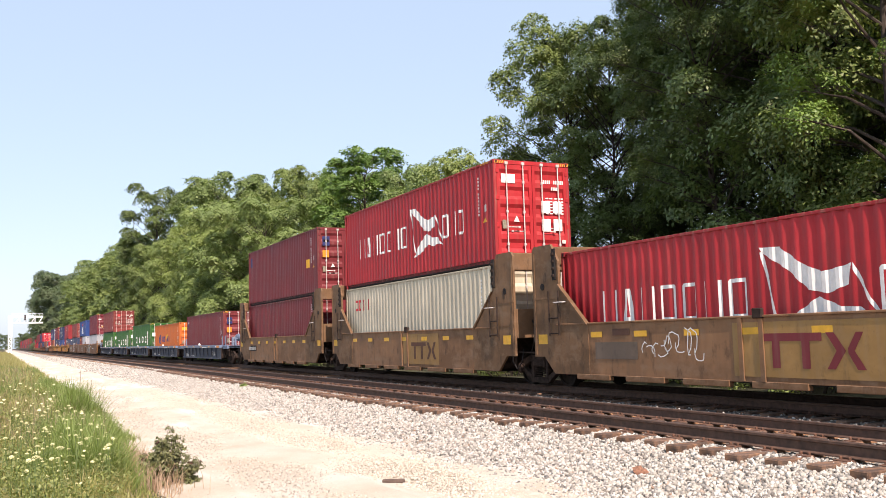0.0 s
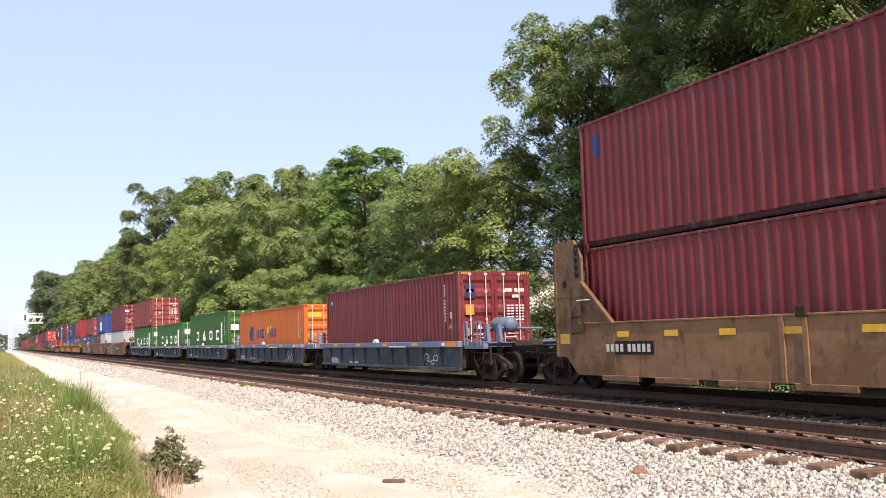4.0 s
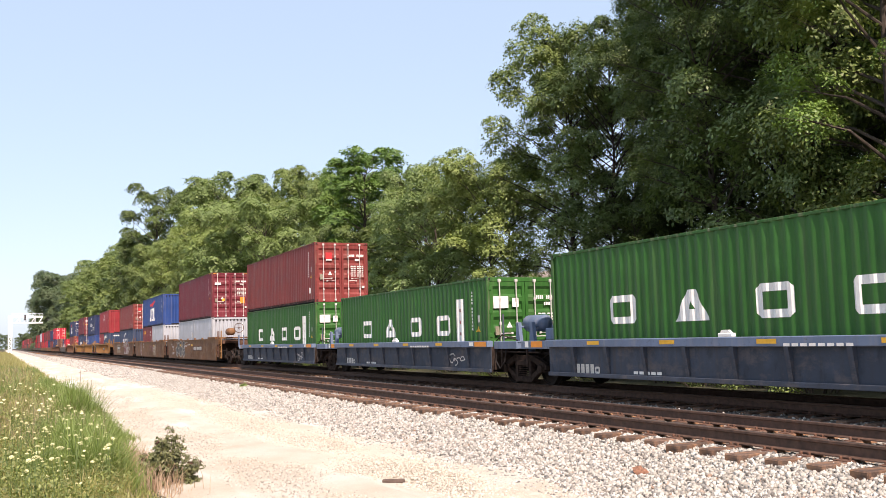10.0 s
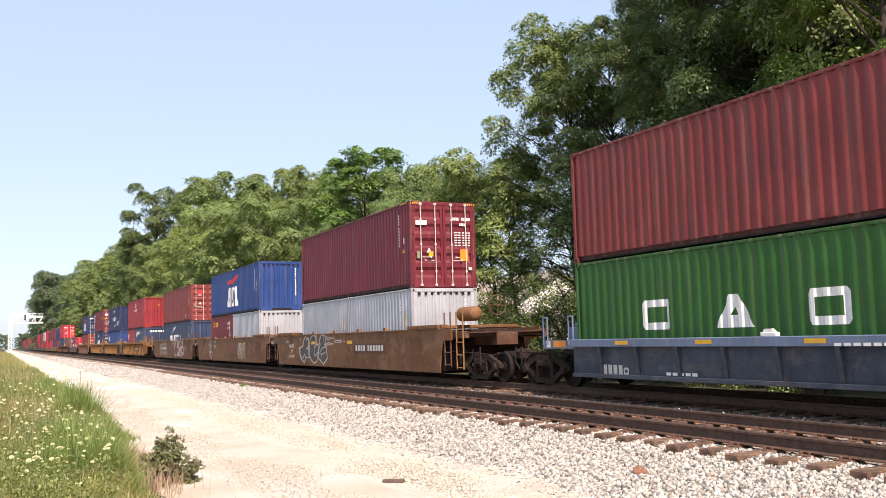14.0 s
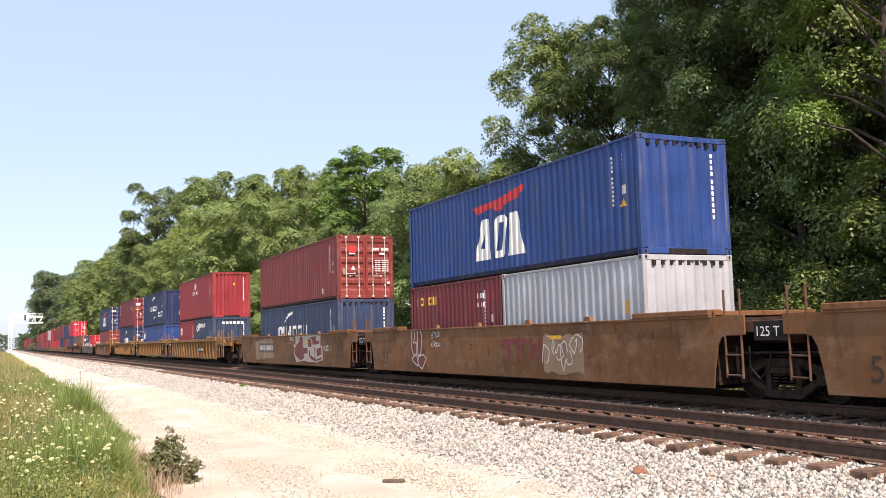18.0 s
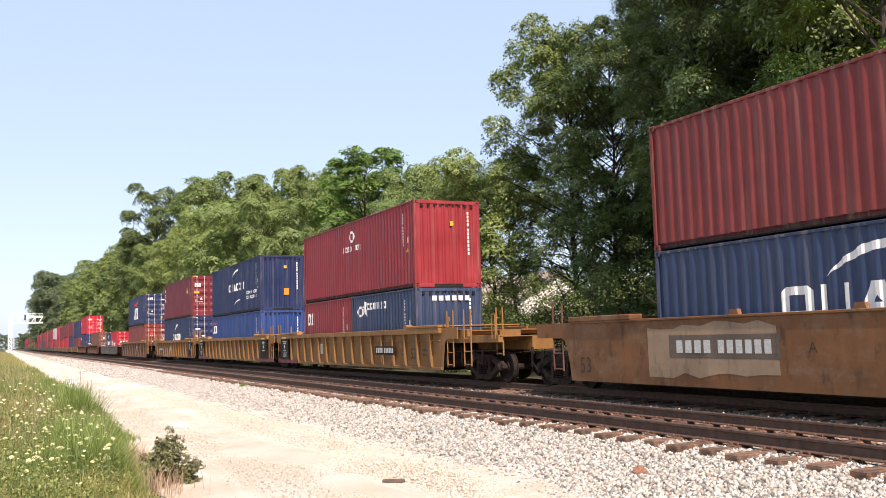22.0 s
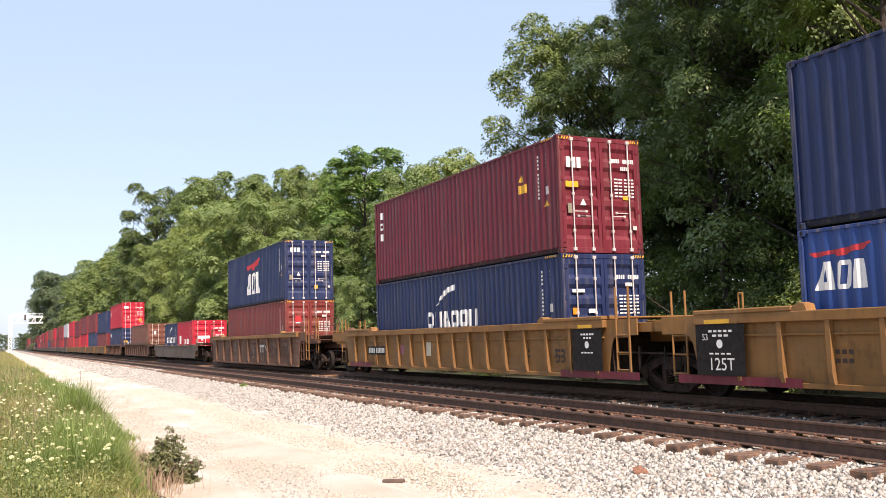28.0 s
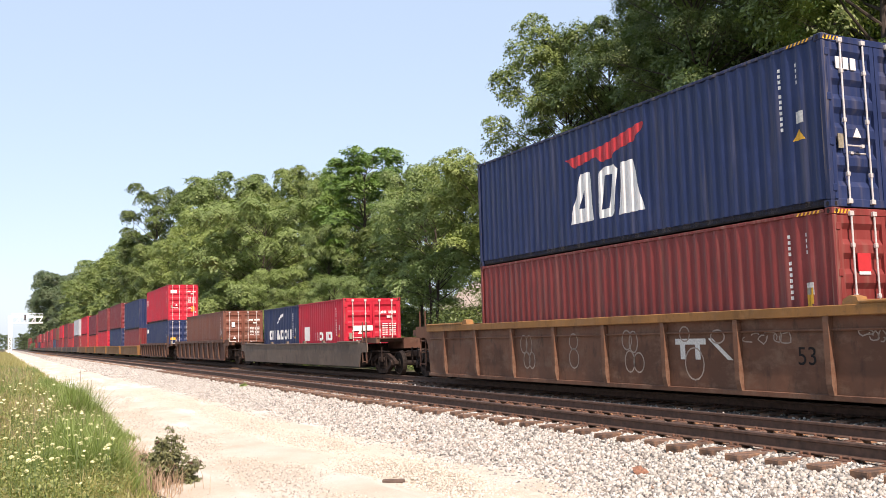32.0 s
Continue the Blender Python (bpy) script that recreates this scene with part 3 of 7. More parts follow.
def bar_mesh(H):
    g = Geo().tube((0.030, 0, 0.07), (0.030, 0, H - 0.07), 0.017)
    for z in (0.10, H - 0.10):
        g.box(0.0, 0.055, -0.045, 0.045, z - 0.04, z + 0.04, 0.006)
    for z in (0.55, H * 0.5, H - 0.62):
        g.box(0.0, 0.050, -0.032, 0.032, z - 0.035, z + 0.035, 0.005)
    return g.mesh("locking_bar", M_GALV)


def post_mesh(H, mat):
    g = Geo().box(0, 0.10, 0, 0.11, 0.118, H - 0.118, 0.012)
    g.box(-0.003, 0.178, -0.003, 0.162, 0, 0.118, 0.012).box(-0.003, 0.178, -0.003, 0.162, H - 0.118, H, 0.012)
    return g.mesh("corner_post", mat)


def hole_mesh(side):
    g = Geo()
    if side:
        g.add([(0.178 * 0.5 + 0.03 * math.cos(i * math.tau / 10), -0.0045, 0.059 + 0.042 * math.sin(i * math.tau / 10)) for i in range(10)], [tuple(range(10))])
    else:
        g.add([(-0.0045, 0.08 + 0.03 * math.cos(i * math.tau / 10), 0.059 + 0.042 * math.sin(i * math.tau / 10)) for i in range(10)], [tuple(range(10))])
    return g.mesh("casting_hole", M_BLACK)


def worn(color):
    """The paint of a container's posts and rails: chipped, stained with rust and dust."""
    name = P[color].name
    return paint(name + "_worn", tuple(c * 0.78 + 0.006 for c in HUES[name]), 0.75, 0.65, (0.34, 0.28, 0.21), (0.085, 0.045, 0.028))


M_DATA = plain("data_plate_white", (0.55, 0.54, 0.50), 0.6, 0, 0.25, 30)
M_CUSTOMS = plain("customs_plate", (0.26, 0.23, 0.17), 0.6, 0.2, 0.3, 20)


def container(u, z, L, H, color, front, label, marks=(), door_marks=(), serial=True, hazard=False, group="containers on the train"):
    """u: where its front end stands at the start; marks: (name, material, polygons) on the near side, x from the front end."""
    c = thing("shipping_container", label, "container", group, "", (u, TRAIN_Y, z))
    MOVING.append(c)
    mat, k, near = P[color], (L, H, color), group == "containers on the train"
    side = cached(("side",) + k, lambda: side_mesh(L, H, mat))
    part("side_panel", side, c)
    part("side_panel", side, c, (-L, 0, 0), math.pi)
    post = cached(("post",) + k, lambda: post_mesh(H, worn(color)))
    holes = [cached(("hole", s), lambda: hole_mesh(s)) for s in (True, False)]
    for x, y, rz in ((-L, -CW / 2, 0), (0, -CW / 2, math.pi / 2), (0, CW / 2, math.pi), (-L, CW / 2, -math.pi / 2)):
        m = post if abs(rz) in (0, math.pi) else cached(("post2",) + k, lambda: post_mesh(H, worn(color)))
        p = part("corner_post", m, c, (x, y, 0), rz)
        if (y < 0 or x == 0) and near:
            for hz in (0.0, H - 0.118):
                for hole in holes:
                    part("casting_hole", hole, p, (0, 0, hz))
    top = cached(("top",) + k, lambda: Geo().box(-L + 0.178, -0.178, -CW / 2, -CW / 2 + 0.06, H - 0.075, H - 0.015, 0.008).mesh("top_rail", worn(color)))
    bot = cached(("bot",) + k, lambda: Geo().box(-L + 0.178, -0.178, -CW / 2 + 0.060, -CW / 2 + 0.11, 0.055, 0.158, 0.006).mesh("bottom_rail", worn(color)))
    for m, nm in ((top, "top_rail"), (bot, "bottom_rail")):
        part(nm, m, c)
        part(nm, m, c, (-L, 0, 0), math.pi)
    part("roof_panel", cached(("roof",) + k, lambda: roof_mesh(L, H, mat)), c)
    part("floor_panel", cached(("floor", L), lambda: Geo().box(-L + 0.05, -0.05, -CW / 2 + 0.06, CW / 2 - 0.06, 0.03, 0.14).mesh("floor_panel", M_BLACK)), c)
    head = cached(("head",) + k, lambda: Geo().box(-0.10, 0, -CW / 2 + 0.16, CW / 2 - 0.16, H - 0.128, H - 0.01, 0.01).mesh("end_header", mat))
    sill = cached(("sill",) + k, lambda: Geo().box(-0.12, -0.002, -CW / 2 + 0.16, CW / 2 - 0.16, 0.01, 0.145, 0.01).mesh("end_sill", mat))
    for x, rz in ((0, 0), (-L, math.pi)):
        part("end_header", head, c, (x, 0, 0), rz)
        part("end_sill", sill, c, (x, 0, 0), rz)
    blank = cached(("end",) + k, lambda: end_mesh(H, mat))
    part("end_panel", blank, c, (-L, 0, 0), math.pi)
    if front == "doors":
        bar = cached(("bar", H), lambda: bar_mesh(H))
        handle = cached("handle", lambda: Geo().tube((0.05, 0.0, 0), (0.05, 0.36, 0.0), 0.014).box(0.01, 0.07, 0.32, 0.38, -0.03, 0.03, 0.006).mesh("handle", M_GALV))
        for s in (-1, 1):
            d = part("door", cached(("door", s) + k, lambda: door_mesh(H, mat, s)), c)
            for q, (y, hand) in enumerate(((0.30, 1), (0.83, -1))):
                part("locking_bar", bar, d, (0, s * y, 0))
                part("handle", handle, d, (0, s * y, 0.92 + 0.10 * q), math.pi if hand * s < 0 else 0)
        # registration bars and data lines on the far leaf
        white = cached(("doormark", H), lambda: door_marks_mesh(H))
        part("registration_mark", white, c, (0, 0, 0), 0, "white marking bars")["kind"] = "stuff"
        if near:
            part("customs_plate", cached("customs", lambda: Geo().box(-0.006, 0.008, -0.98, -0.86, 0.98, 1.22).mesh("customs_plate", M_CUSTOMS)), c)
            part("data_plate", cached("doorplate", lambda: Geo().box(-0.006, 0.008, 0.92, 1.04, 0.60, 0.70).mesh("data_plate", M_DATA)), c)
            part("warning_label", cached("doorwarn", lambda: Geo().prism([(-0.62, 1.18), (-0.44, 1.18), (-0.53, 1.34)], "x", -0.006, 0.006).mesh("warning_label", M_WHITE)), c)
    else:
        part("end_panel", blank, c)
        if near:
            part("header_slots", cached(("slots", H), lambda: slot_shade_mesh(H)), c, (0, 0, 0), 0, "dark boxes for the shade under the end header")["kind"] = "stuff"
        # The tunnel's inner shade is a dark box set on the sill.
        if near and L > 10:
            part("tunnel_recess", cached("tunnel", lambda: Geo().box(-0.05, 0.006, -0.52, 0.52, 0.012, 0.125).mesh("tunnel_recess", M_BLACK)), c, (0, 0, 0), 0, "dark box for the shade in the tunnel under the end")
        if serial:
            part("registration_mark", cached(("endmark", H), lambda: end_marks_mesh(H)), c, (0, 0, 0), 0, "white marking bars")["kind"] = "stuff"
    if serial:
        part("side_registration", cached(("serial", H), lambda: serial_mesh(H)), c, (0, 0, 0), 0, "white marking bars")["kind"] = "stuff"
    if serial and near:
        part("data_plate", cached(("plate", H), lambda: painted(rect(-0.66, -0.48, H * 0.52, H * 0.52 + 0.20), -CW / 2 + 0.0065, wave).mesh("data_plate", M_DATA)), c)
        part("warning_label", cached(("warn", H), lambda: painted([[(-0.74, H * 0.42), (-0.46, H * 0.42), (-0.60, H * 0.42 + 0.20)]], -CW / 2 + 0.0065, wave).mesh("warning_label", M_YELLOW)), c)
    if hazard:
        part("hazard_strip", cached(("hazard", H), lambda: hazard_mesh(H)), c, (0, 0, 0), 0, "yellow and black height warning stripes")["kind"] = "stuff"
    for name, mt, polys in marks:
        for one in pieces(polys):
            part(name.replace("blocks", "block").replace("ticks", "tick").replace("data_marks", "data_bar"), painted(one, -CW / 2 + 0.0065, wave).mesh(name, mt), c)
    for name, mt, (y0, y1, z0, z1) in door_marks:
        g = Geo().box(-0.008, 0.006, y0, y1, z0, z1)
        part(name, g.mesh(name, mt), c)
    return c


def roof_mesh(L, H, mat):
    xs = folds(-L + 0.08, -0.08)[::2]
    v = []
    for i, x in enumerate(xs):
        z = H - 0.012 - (0.02 if i % 2 else 0)
        v += [(x, -CW / 2 + 0.05, z), (x, CW / 2 - 0.05, z)]
    return Geo().add(v, [(2 * i, 2 * i + 2, 2 * i + 3, 2 * i + 1) for i in range(len(xs) - 1)]).mesh("roof_panel", mat)


def door_marks_mesh(H):
    g = Geo()
    def row(y0, n, w, gap, z, h):
        for i in range(n):
            g.box(-0.008, -0.004, y0 + i * (w + gap), y0 + i * (w + gap) + w, z, z + h)
    row(0.36, 4, 0.045, 0.018, H - 0.62, 0.10)
    row(0.70, 6, 0.040, 0.016, H - 0.62, 0.10)
    row(0.62, 4, 0.040, 0.016, H - 0.80, 0.09)
    for k in range(6):
        row(0.42, 2, 0.10, 0.03, H - 1.05 - 0.085 * k, 0.035)
        row(0.72, 3, 0.075, 0.03, H - 1.05 - 0.085 * k, 0.035)
    return g.mesh("registration_mark", M_WHITE)


def end_marks_mesh(H):
    g = Geo()
    for i in range(11):
        g.box(-0.010, -0.006, 0.74, 0.80, H - 0.45 - 0.13 * i - (0.05 if i > 3 else 0), H - 0.36 - 0.13 * i - (0.05 if i > 3 else 0))
    return g.mesh("registration_mark", M_WHITE)


def slot_shade_mesh(H):
    """Dark boxes for the shade where the folds of a blank end run up behind its header."""
    g = Geo()
    for i in range(9):
        y = -0.92 + 0.23 * i
        g.box(-0.022, -0.002, y - 0.045, y + 0.045, H - 0.225, H - 0.130)
    return g.mesh("header_slots", M_BLACK)


def serial_mesh(H):
    polys = []
    for i in range(11):
        z = H - 0.42 - 0.098 * i - (0.06 if i > 3 else 0)
        polys += rect(-1.00, -0.955, z, z + 0.060)
    for i in range(4):
        z = H - 0.42 - 0.098 * i
        polys += rect(-0.62, -0.575, z, z + 0.060)
    return painted(polys, -CW / 2 + 0.0065, wave).mesh("side_registration", M_WHITE)


def hazard_mesh(H):
    g = Geo()
    for s in (-1, 1):
        for i in range(5):
            y = s * 1.02 - 0.17 + 0.075 * i
            g.add([(0.0035, y, H - 0.10), (0.0035, y + 0.035, H - 0.10), (0.0035, y + 0.070, H - 0.03), (0.0035, y + 0.035, H - 0.03)], [(0, 1, 2, 3)])
    for i in range(6):
        x = -0.75 + 0.085 * i
        g.add([(x, -CW / 2 - 0.002, H - 0.072), (x + 0.04, -CW / 2 - 0.002, H - 0.072), (x + 0.075, -CW / 2 - 0.002, H - 0.02), (x + 0.035, -CW / 2 - 0.002, H - 0.02)], [(0, 1, 2, 3)])
    return g.mesh("hazard_strip", M_YELLOW)


# ---- rail cars ----
def wheelset_mesh():
    g = Geo()
    for s in (-1, 1):
        y = s * 0.7525
        g.lathe([(y - 0.07 * s, 0.30), (y - 0.07 * s, 0.445), (y - 0.045 * s, 0.445), (y - 0.04 * s, 0.42), (y + 0.065 * s, 0.415), (y + 0.065 * s, 0.36), (y + 0.03 * s, 0.35), (y + 0.03 * s, 0.16), (y + 0.07 * s, 0.14), (y + 0.07 * s, 0.08)], True, 24)
        g.lathe([(y + 0.07 * s, 0.085), (s * 1.06, 0.085), (s * 1.06, 0.03)], True, 12)
        for k in range(3):
            a = k * math.tau / 3
            g.tube((math.cos(a) * 0.05, s * 1.055, math.sin(a) * 0.05), (math.cos(a) * 0.05, s * 1.085, math.sin(a) * 0.05), 0.015, n=6)
    g.tube((0, -0.70, 0), (0, 0.70, 0), 0.085, n=10)
    return g.mesh("wheelset", M_WHEEL)


def side_frame_mesh():
    """Cast truss frame of a three-piece bogie, with its openings."""
    g = Geo()
    y0, y1 = -0.06, 0.06
    for poly in ([(-1.12, 0.50), (-0.98, 0.58), (-0.45, 0.76), (0.45, 0.76), (0.98, 0.58), (1.12, 0.50), (1.12, 0.40), (0.92, 0.42), (0.42, 0.62), (-0.42, 0.62), (-0.92, 0.42), (-1.12, 0.40)],
                 [(-0.95, 0.44), (-0.80, 0.47), (-0.32, 0.22), (0.32, 0.22), (0.80, 0.47), (0.95, 0.44), (0.38, 0.08), (-0.38, 0.08)]):
        g.prism(poly, "y", y0, y1)
    for x in (-0.34, 0.34):
        g.box(x - 0.06, x + 0.06, y0 - 0.01, y1 + 0.01, 0.15, 0.66, 0.012)
    for x in (-0.89, 0.89):
        g.box(x - 0.14, x + 0.14, y0 - 0.02, y1 + 0.02, 0.34, 0.55, 0.02)
        g.lathe([(-0.13, 0.09), (-0.12, 0.11), (0.0, 0.11)], True, 12, (x, 0, 0.42))
    for x in (-0.18, 0.0, 0.18):
        for i in range(5):
            z = 0.24 + i * 0.055
            g.tube((x, -0.01, z), (x, -0.01, z + 0.025), 0.065, n=8)
    g.box(-0.26, 0.26, y0 - 0.05, y1, 0.50, 0.62, 0.015)
    return g.mesh("side_frame", M_BOGIE)


def rigging(car, x):
    """Brake rods, levers and hoses that hang about a bogie."""
    r = random.Random(int(x * 100))
    for i, y in enumerate((-1.30, -0.55, 0.35)):
        z = 0.86 - 0.09 * i
        part("brake_rod", Geo().tube((x - 1.25, y, z), (x + 1.25, y, z + r.uniform(-0.1, 0.06)), 0.02, n=6).mesh("brake_rod", M_BOGIE), car)
    for i in range(2):
        a = x - 0.75 + i * 1.3 + r.uniform(-0.1, 0.1)
        part("brake_lever", Geo().box(a - 0.02, a + 0.05, -1.34, -1.30, 0.48, 0.98, 0.008).mesh("brake_lever", M_BOGIE), car)
    for i in range(1):
        a = x - 0.9 + r.uniform(0, 1.2)
        h = Geo().path([(a, -1.36, 0.98), (a + 0.06, -1.42, 0.62), (a + 0.28, -1.42, 0.42), (a + 0.46, -1.38, 0.60), (a + 0.5, -1.34, 0.92)], 0.016)
        part("air_hose", h.mesh("air_hose", M_BLACK), car)


def bogie(car, x):
    """A two-axle bogie under a car at local x."""
    b = part("bogie", cached("bolster", lambda: Geo().box(-0.20, 0.20, -1.0, 1.0, 0.45, 0.66, 0.03).box(-0.35, 0.35, -0.35, 0.35, 0.60, 0.80, 0.03).mesh("bogie", M_BOGIE)), car, (x, 0, 0))
    sf, ws = cached("sideframe", side_frame_mesh), cached("wheelset", wheelset_mesh)
    part("side_frame", sf, b, (0, -1.0, 0))
    part("side_frame", sf, b, (0, 1.0, 0), math.pi)
    for k in (-0.89, 0.89):
        w = new("wheelset", ws)
        w.parent = b
        w.matrix_parent_inverse = Matrix.Translation((k, 0, 0.42))
        WHEELSETS.append(w)
    if car.location.x > -330:
        rigging(car, x)


def ladder(car, x, y, z0, z1, mat, w=0.42, along=True):
    g = Geo()
    d = (w, 0) if along else (0, w)
    for k in (0, 1):
        g.tube((x + d[0] * k, y + d[1] * k, z0), (x + d[0] * k, y + d[1] * k, z1), 0.022)
    n = max(2, int((min(z1, 1.7) - z0) / 0.36))
    for i in range(n):
        z = z0 + 0.05 + i * 0.36
        g.tube((x, y, z), (x + d[0], y + d[1], z), 0.018, n=6)
    return part("ladder", g.mesh("ladder", mat), car)


def coupler(car, x, s):
    g = Geo().box(min(x, x + 0.9 * s), max(x, x + 0.9 * s), -0.11, 0.11, 0.62, 0.82, 0.02)
    g.box(min(x + 0.72 * s, x + 1.02 * s), max(x + 0.72 * s, x + 1.02 * s), -0.20, 0.17, 0.58, 0.90, 0.05)
    part("coupler", g.mesh("coupler", M_BOGIE), car)
    h = Geo().path([(x, 0.35, 0.80), (x + 0.35 * s, 0.33, 0.45), (x + 0.75 * s, 0.25, 0.42), (x + 1.0 * s, 0.15, 0.62)], 0.03)
    part("air_hose", h.mesh("air_hose", M_BLACK), car)


def car_thing(u, label, group):
    c = thing("well_car", label, "rail car", group, "", (u, TRAIN_Y, 0))
    MOVING.append(c)
    return c


HW = 1.50


def text(car, body, x, z, size, mat, name="lettering", y=-HW - 0.005):
    cu = bpy.data.curves.new(name, "FONT")
    cu.body, cu.size, cu.extrude = body, size, 0.0005
    cu.materials.append(mat)
    ob = new(name, cu)
    ob.parent, ob.location, ob.rotation_euler = car, (x, y, z), (math.pi / 2, 0, 0)
    return ob


def mark(car, name, mat, polys, y=-HW - 0.010, label=""):
    for one in ([polys] if name.startswith("spray") else pieces(polys)):
        part(name.replace("blocks", "block").replace("bars", "bar"), painted(one, y).mesh(name, mat), car, (0, 0, 0), 0, label)


def side_plates(c, x0, x1, z0, z1, mat, top=None):
    me = Geo().box(x0, x1, -HW, -HW + 0.025, z0, z1, 0.004).mesh("side_sill", mat)
    part("side_sill", me, c)
    part("side_sill", me, c, (x0 + x1, 0, 0), math.pi)
    for e, s in ((x1 - 0.03, 1), (x0 + 0.03, -1)):
        part("end_wall", Geo().box(e - 0.03, e + 0.03, -HW + 0.03, HW - 0.03, z0, z1, 0.005).mesh("end_wall", M_BOGIE), c)
    fl = Geo().box(x0, x1, -HW + 0.05, HW - 0.05, z0 - 0.02, z0 + 0.05).mesh("well_floor", M_BLACK)
    part("well_floor", fl, c)


def bulkhead_car(u, x0, x1, rear_bogie, label, front_bogie=False):
    """A well car with tall bulkheads; x0 and x1: its ends about the middle of its well."""
    c = car_thing(u, label, "bulkhead well cars")
    mat, dark, z0, z1 = P["tan"], P["bulkhead"], 0.36, 1.48
    side_plates(c, x0 + 1.0, x1 - 1.0, z0, z1, mat)
    chord = Geo().box(x0 + 1.0, x1 - 1.0, -HW - 0.03, -HW + 0.06, z1, z1 + 0.04, 0.008).mesh("top_chord", mat)
    part("top_chord", chord, c)
    part("top_chord", chord, c, (x0 + x1, 0, 0), math.pi)
    bot = Geo().box(0, 1.25, -HW - 0.02, -HW + 0.10, z0 - 0.10, z0 + 0.02, 0.01).mesh("bottom_step", mat)
    for i in range(6):
        part("bottom_step", bot, c, (x0 + 1.8 + i * (x1 - x0 - 3.6) / 6, 0, 0))
    for e, s in ((x1, 1), (x0, -1)):
        # bulkhead side plate with its sloping gusset, then the cross plates
        wall = [(e, 0.75), (e, 3.30), (e - s * 0.08, 3.42), (e - s * 0.85, 3.42), (e - s * 1.15, 3.0), (e - s * 1.15, 2.45), (e - s * 2.30, z1), (e - s * 2.30, z0), (e - s * 0.88, z0), (e - s * 0.44, 0.75)]
        me = Geo().prism(wall, "y", -HW - 0.012, -HW + 0.05).mesh("bulkhead_side", dark)
        part("bulkhead_side", me, c)
        part("bulkhead_side", me, c, (0, 2 * HW - 0.04, 0))
        lip = Geo().prism([(e - s * 2.30, z1), (e - s * 1.15, 2.45), (e - s * 1.10, 2.45), (e - s * 2.2, z1)], "y", -HW - 0.05, -HW - 0.012).mesh("gusset_flange", dark)
        part("gusset_flange", lip, c)
        cr = Geo().box(min(e - s * 0.1, e - s * 0.55), max(e - s * 0.1, e - s * 0.55), -HW + 0.06, HW - 0.06, 2.95, 3.40, 0.015)
        cr.box(min(e, e - s * 0.7), max(e, e - s * 0.7), -HW + 0.06, HW - 0.06, 1.20, 1.95, 0.015)
        part("bulkhead_beam", cr.mesh("bulkhead_beam", dark), c)
        seam = Geo().box(min(e, e - s * 1.1), max(e, e - s * 1.1), -HW - 0.022, -HW - 0.012, 1.52, 1.56).box(min(e, e - s * 1.1), max(e, e - s * 1.1), -HW - 0.022, -HW - 0.012, 2.12, 2.17)
        seam.box(e - s * 0.08 - 0.03, e - s * 0.08 + 0.03, -HW - 0.026, -HW - 0.012, 0.80, 3.25)
        part("seam_plate", seam.mesh("seam_plate", dark), c)
        grab = Geo().path([(e - s * 1.05, -HW - 0.012, 2.02), (e - s * 1.05, -HW - 0.10, 2.02), (e - s * 1.45, -HW - 0.10, 2.02), (e - s * 1.45, -HW - 0.012, 2.02)], 0.014)
        part("grab_iron", grab.mesh("grab_iron", M_GALV), c)
        hose = Geo().path([(e - s * 0.30, -0.9, 1.9), (e + s * 0.12, -1.0, 1.55), (e + s * 0.18, -1.05, 1.1), (e - s * 0.05, -1.0, 0.85)], 0.02)
        part("air_hose", hose.mesh("air_hose", M_GALV if s < 0 else M_BLACK), c)
        part("drain_hole", Geo().lathe([(0, 0.085), (0.012, 0.085)], True, 14, (e - s * 0.45, -HW - 0.024, 2.42)).mesh("drain_hole", M_BLACK), c)
        g = Geo().box(e - s * 1.02 - 0.07, e - s * 1.02 + 0.07, -HW - 0.06, -HW - 0.012, 2.55, 3.30, 0.012)
        part("lock_channel", g.mesh("lock_channel", M_BLACK), c)
        for k in range(4):
            part("lock_lug", cached("lug", lambda: Geo().box(-0.05, 0.05, -HW - 0.09, -HW - 0.05, 0, 0.07, 0.01).mesh("lock_lug", M_BOGIE)), c, (e - s * 1.02, 0, 2.62 + k * 0.17))
        mark(c, "reflector_strip", M_YELLOW, rect(min(e - s * 0.2, e - s * 0.6), max(e - s * 0.2, e - s * 0.6), 1.05, 1.28), -HW - 0.016)
        ladder(c, e - s * 1.0 - 0.21, -HW - 0.07, 1.25, 2.3, M_BOGIE)
    for i in range(7):
        a = x0 + 2.4 + i * 1.55
        if a < x1 - 2.4:
            mark(c, "reflector_strip", M_YELLOW, rect(a, a + 0.42, 1.19, 1.31), -HW - 0.012)
    latch = Geo().box(-0.12, 0.12, -HW - 0.06, -HW + 0.02, z1 - 0.02, z1 + 0.16, 0.02).mesh("latch", M_BOGIE)
    part("latch", latch, c, (0.5, 0, 0))
    rib = Geo().box(-0.05, 0.05, -HW - 0.03, -HW, z0 + 0.02, z1).mesh("side_rib", mat)
    for x in (0.05, 0.55):
        part("side_rib", rib, c, (x, 0, 0))
    bogie(c, x0 - rear_bogie)
    if front_bogie:
        bogie(c, front_bogie)
    return c


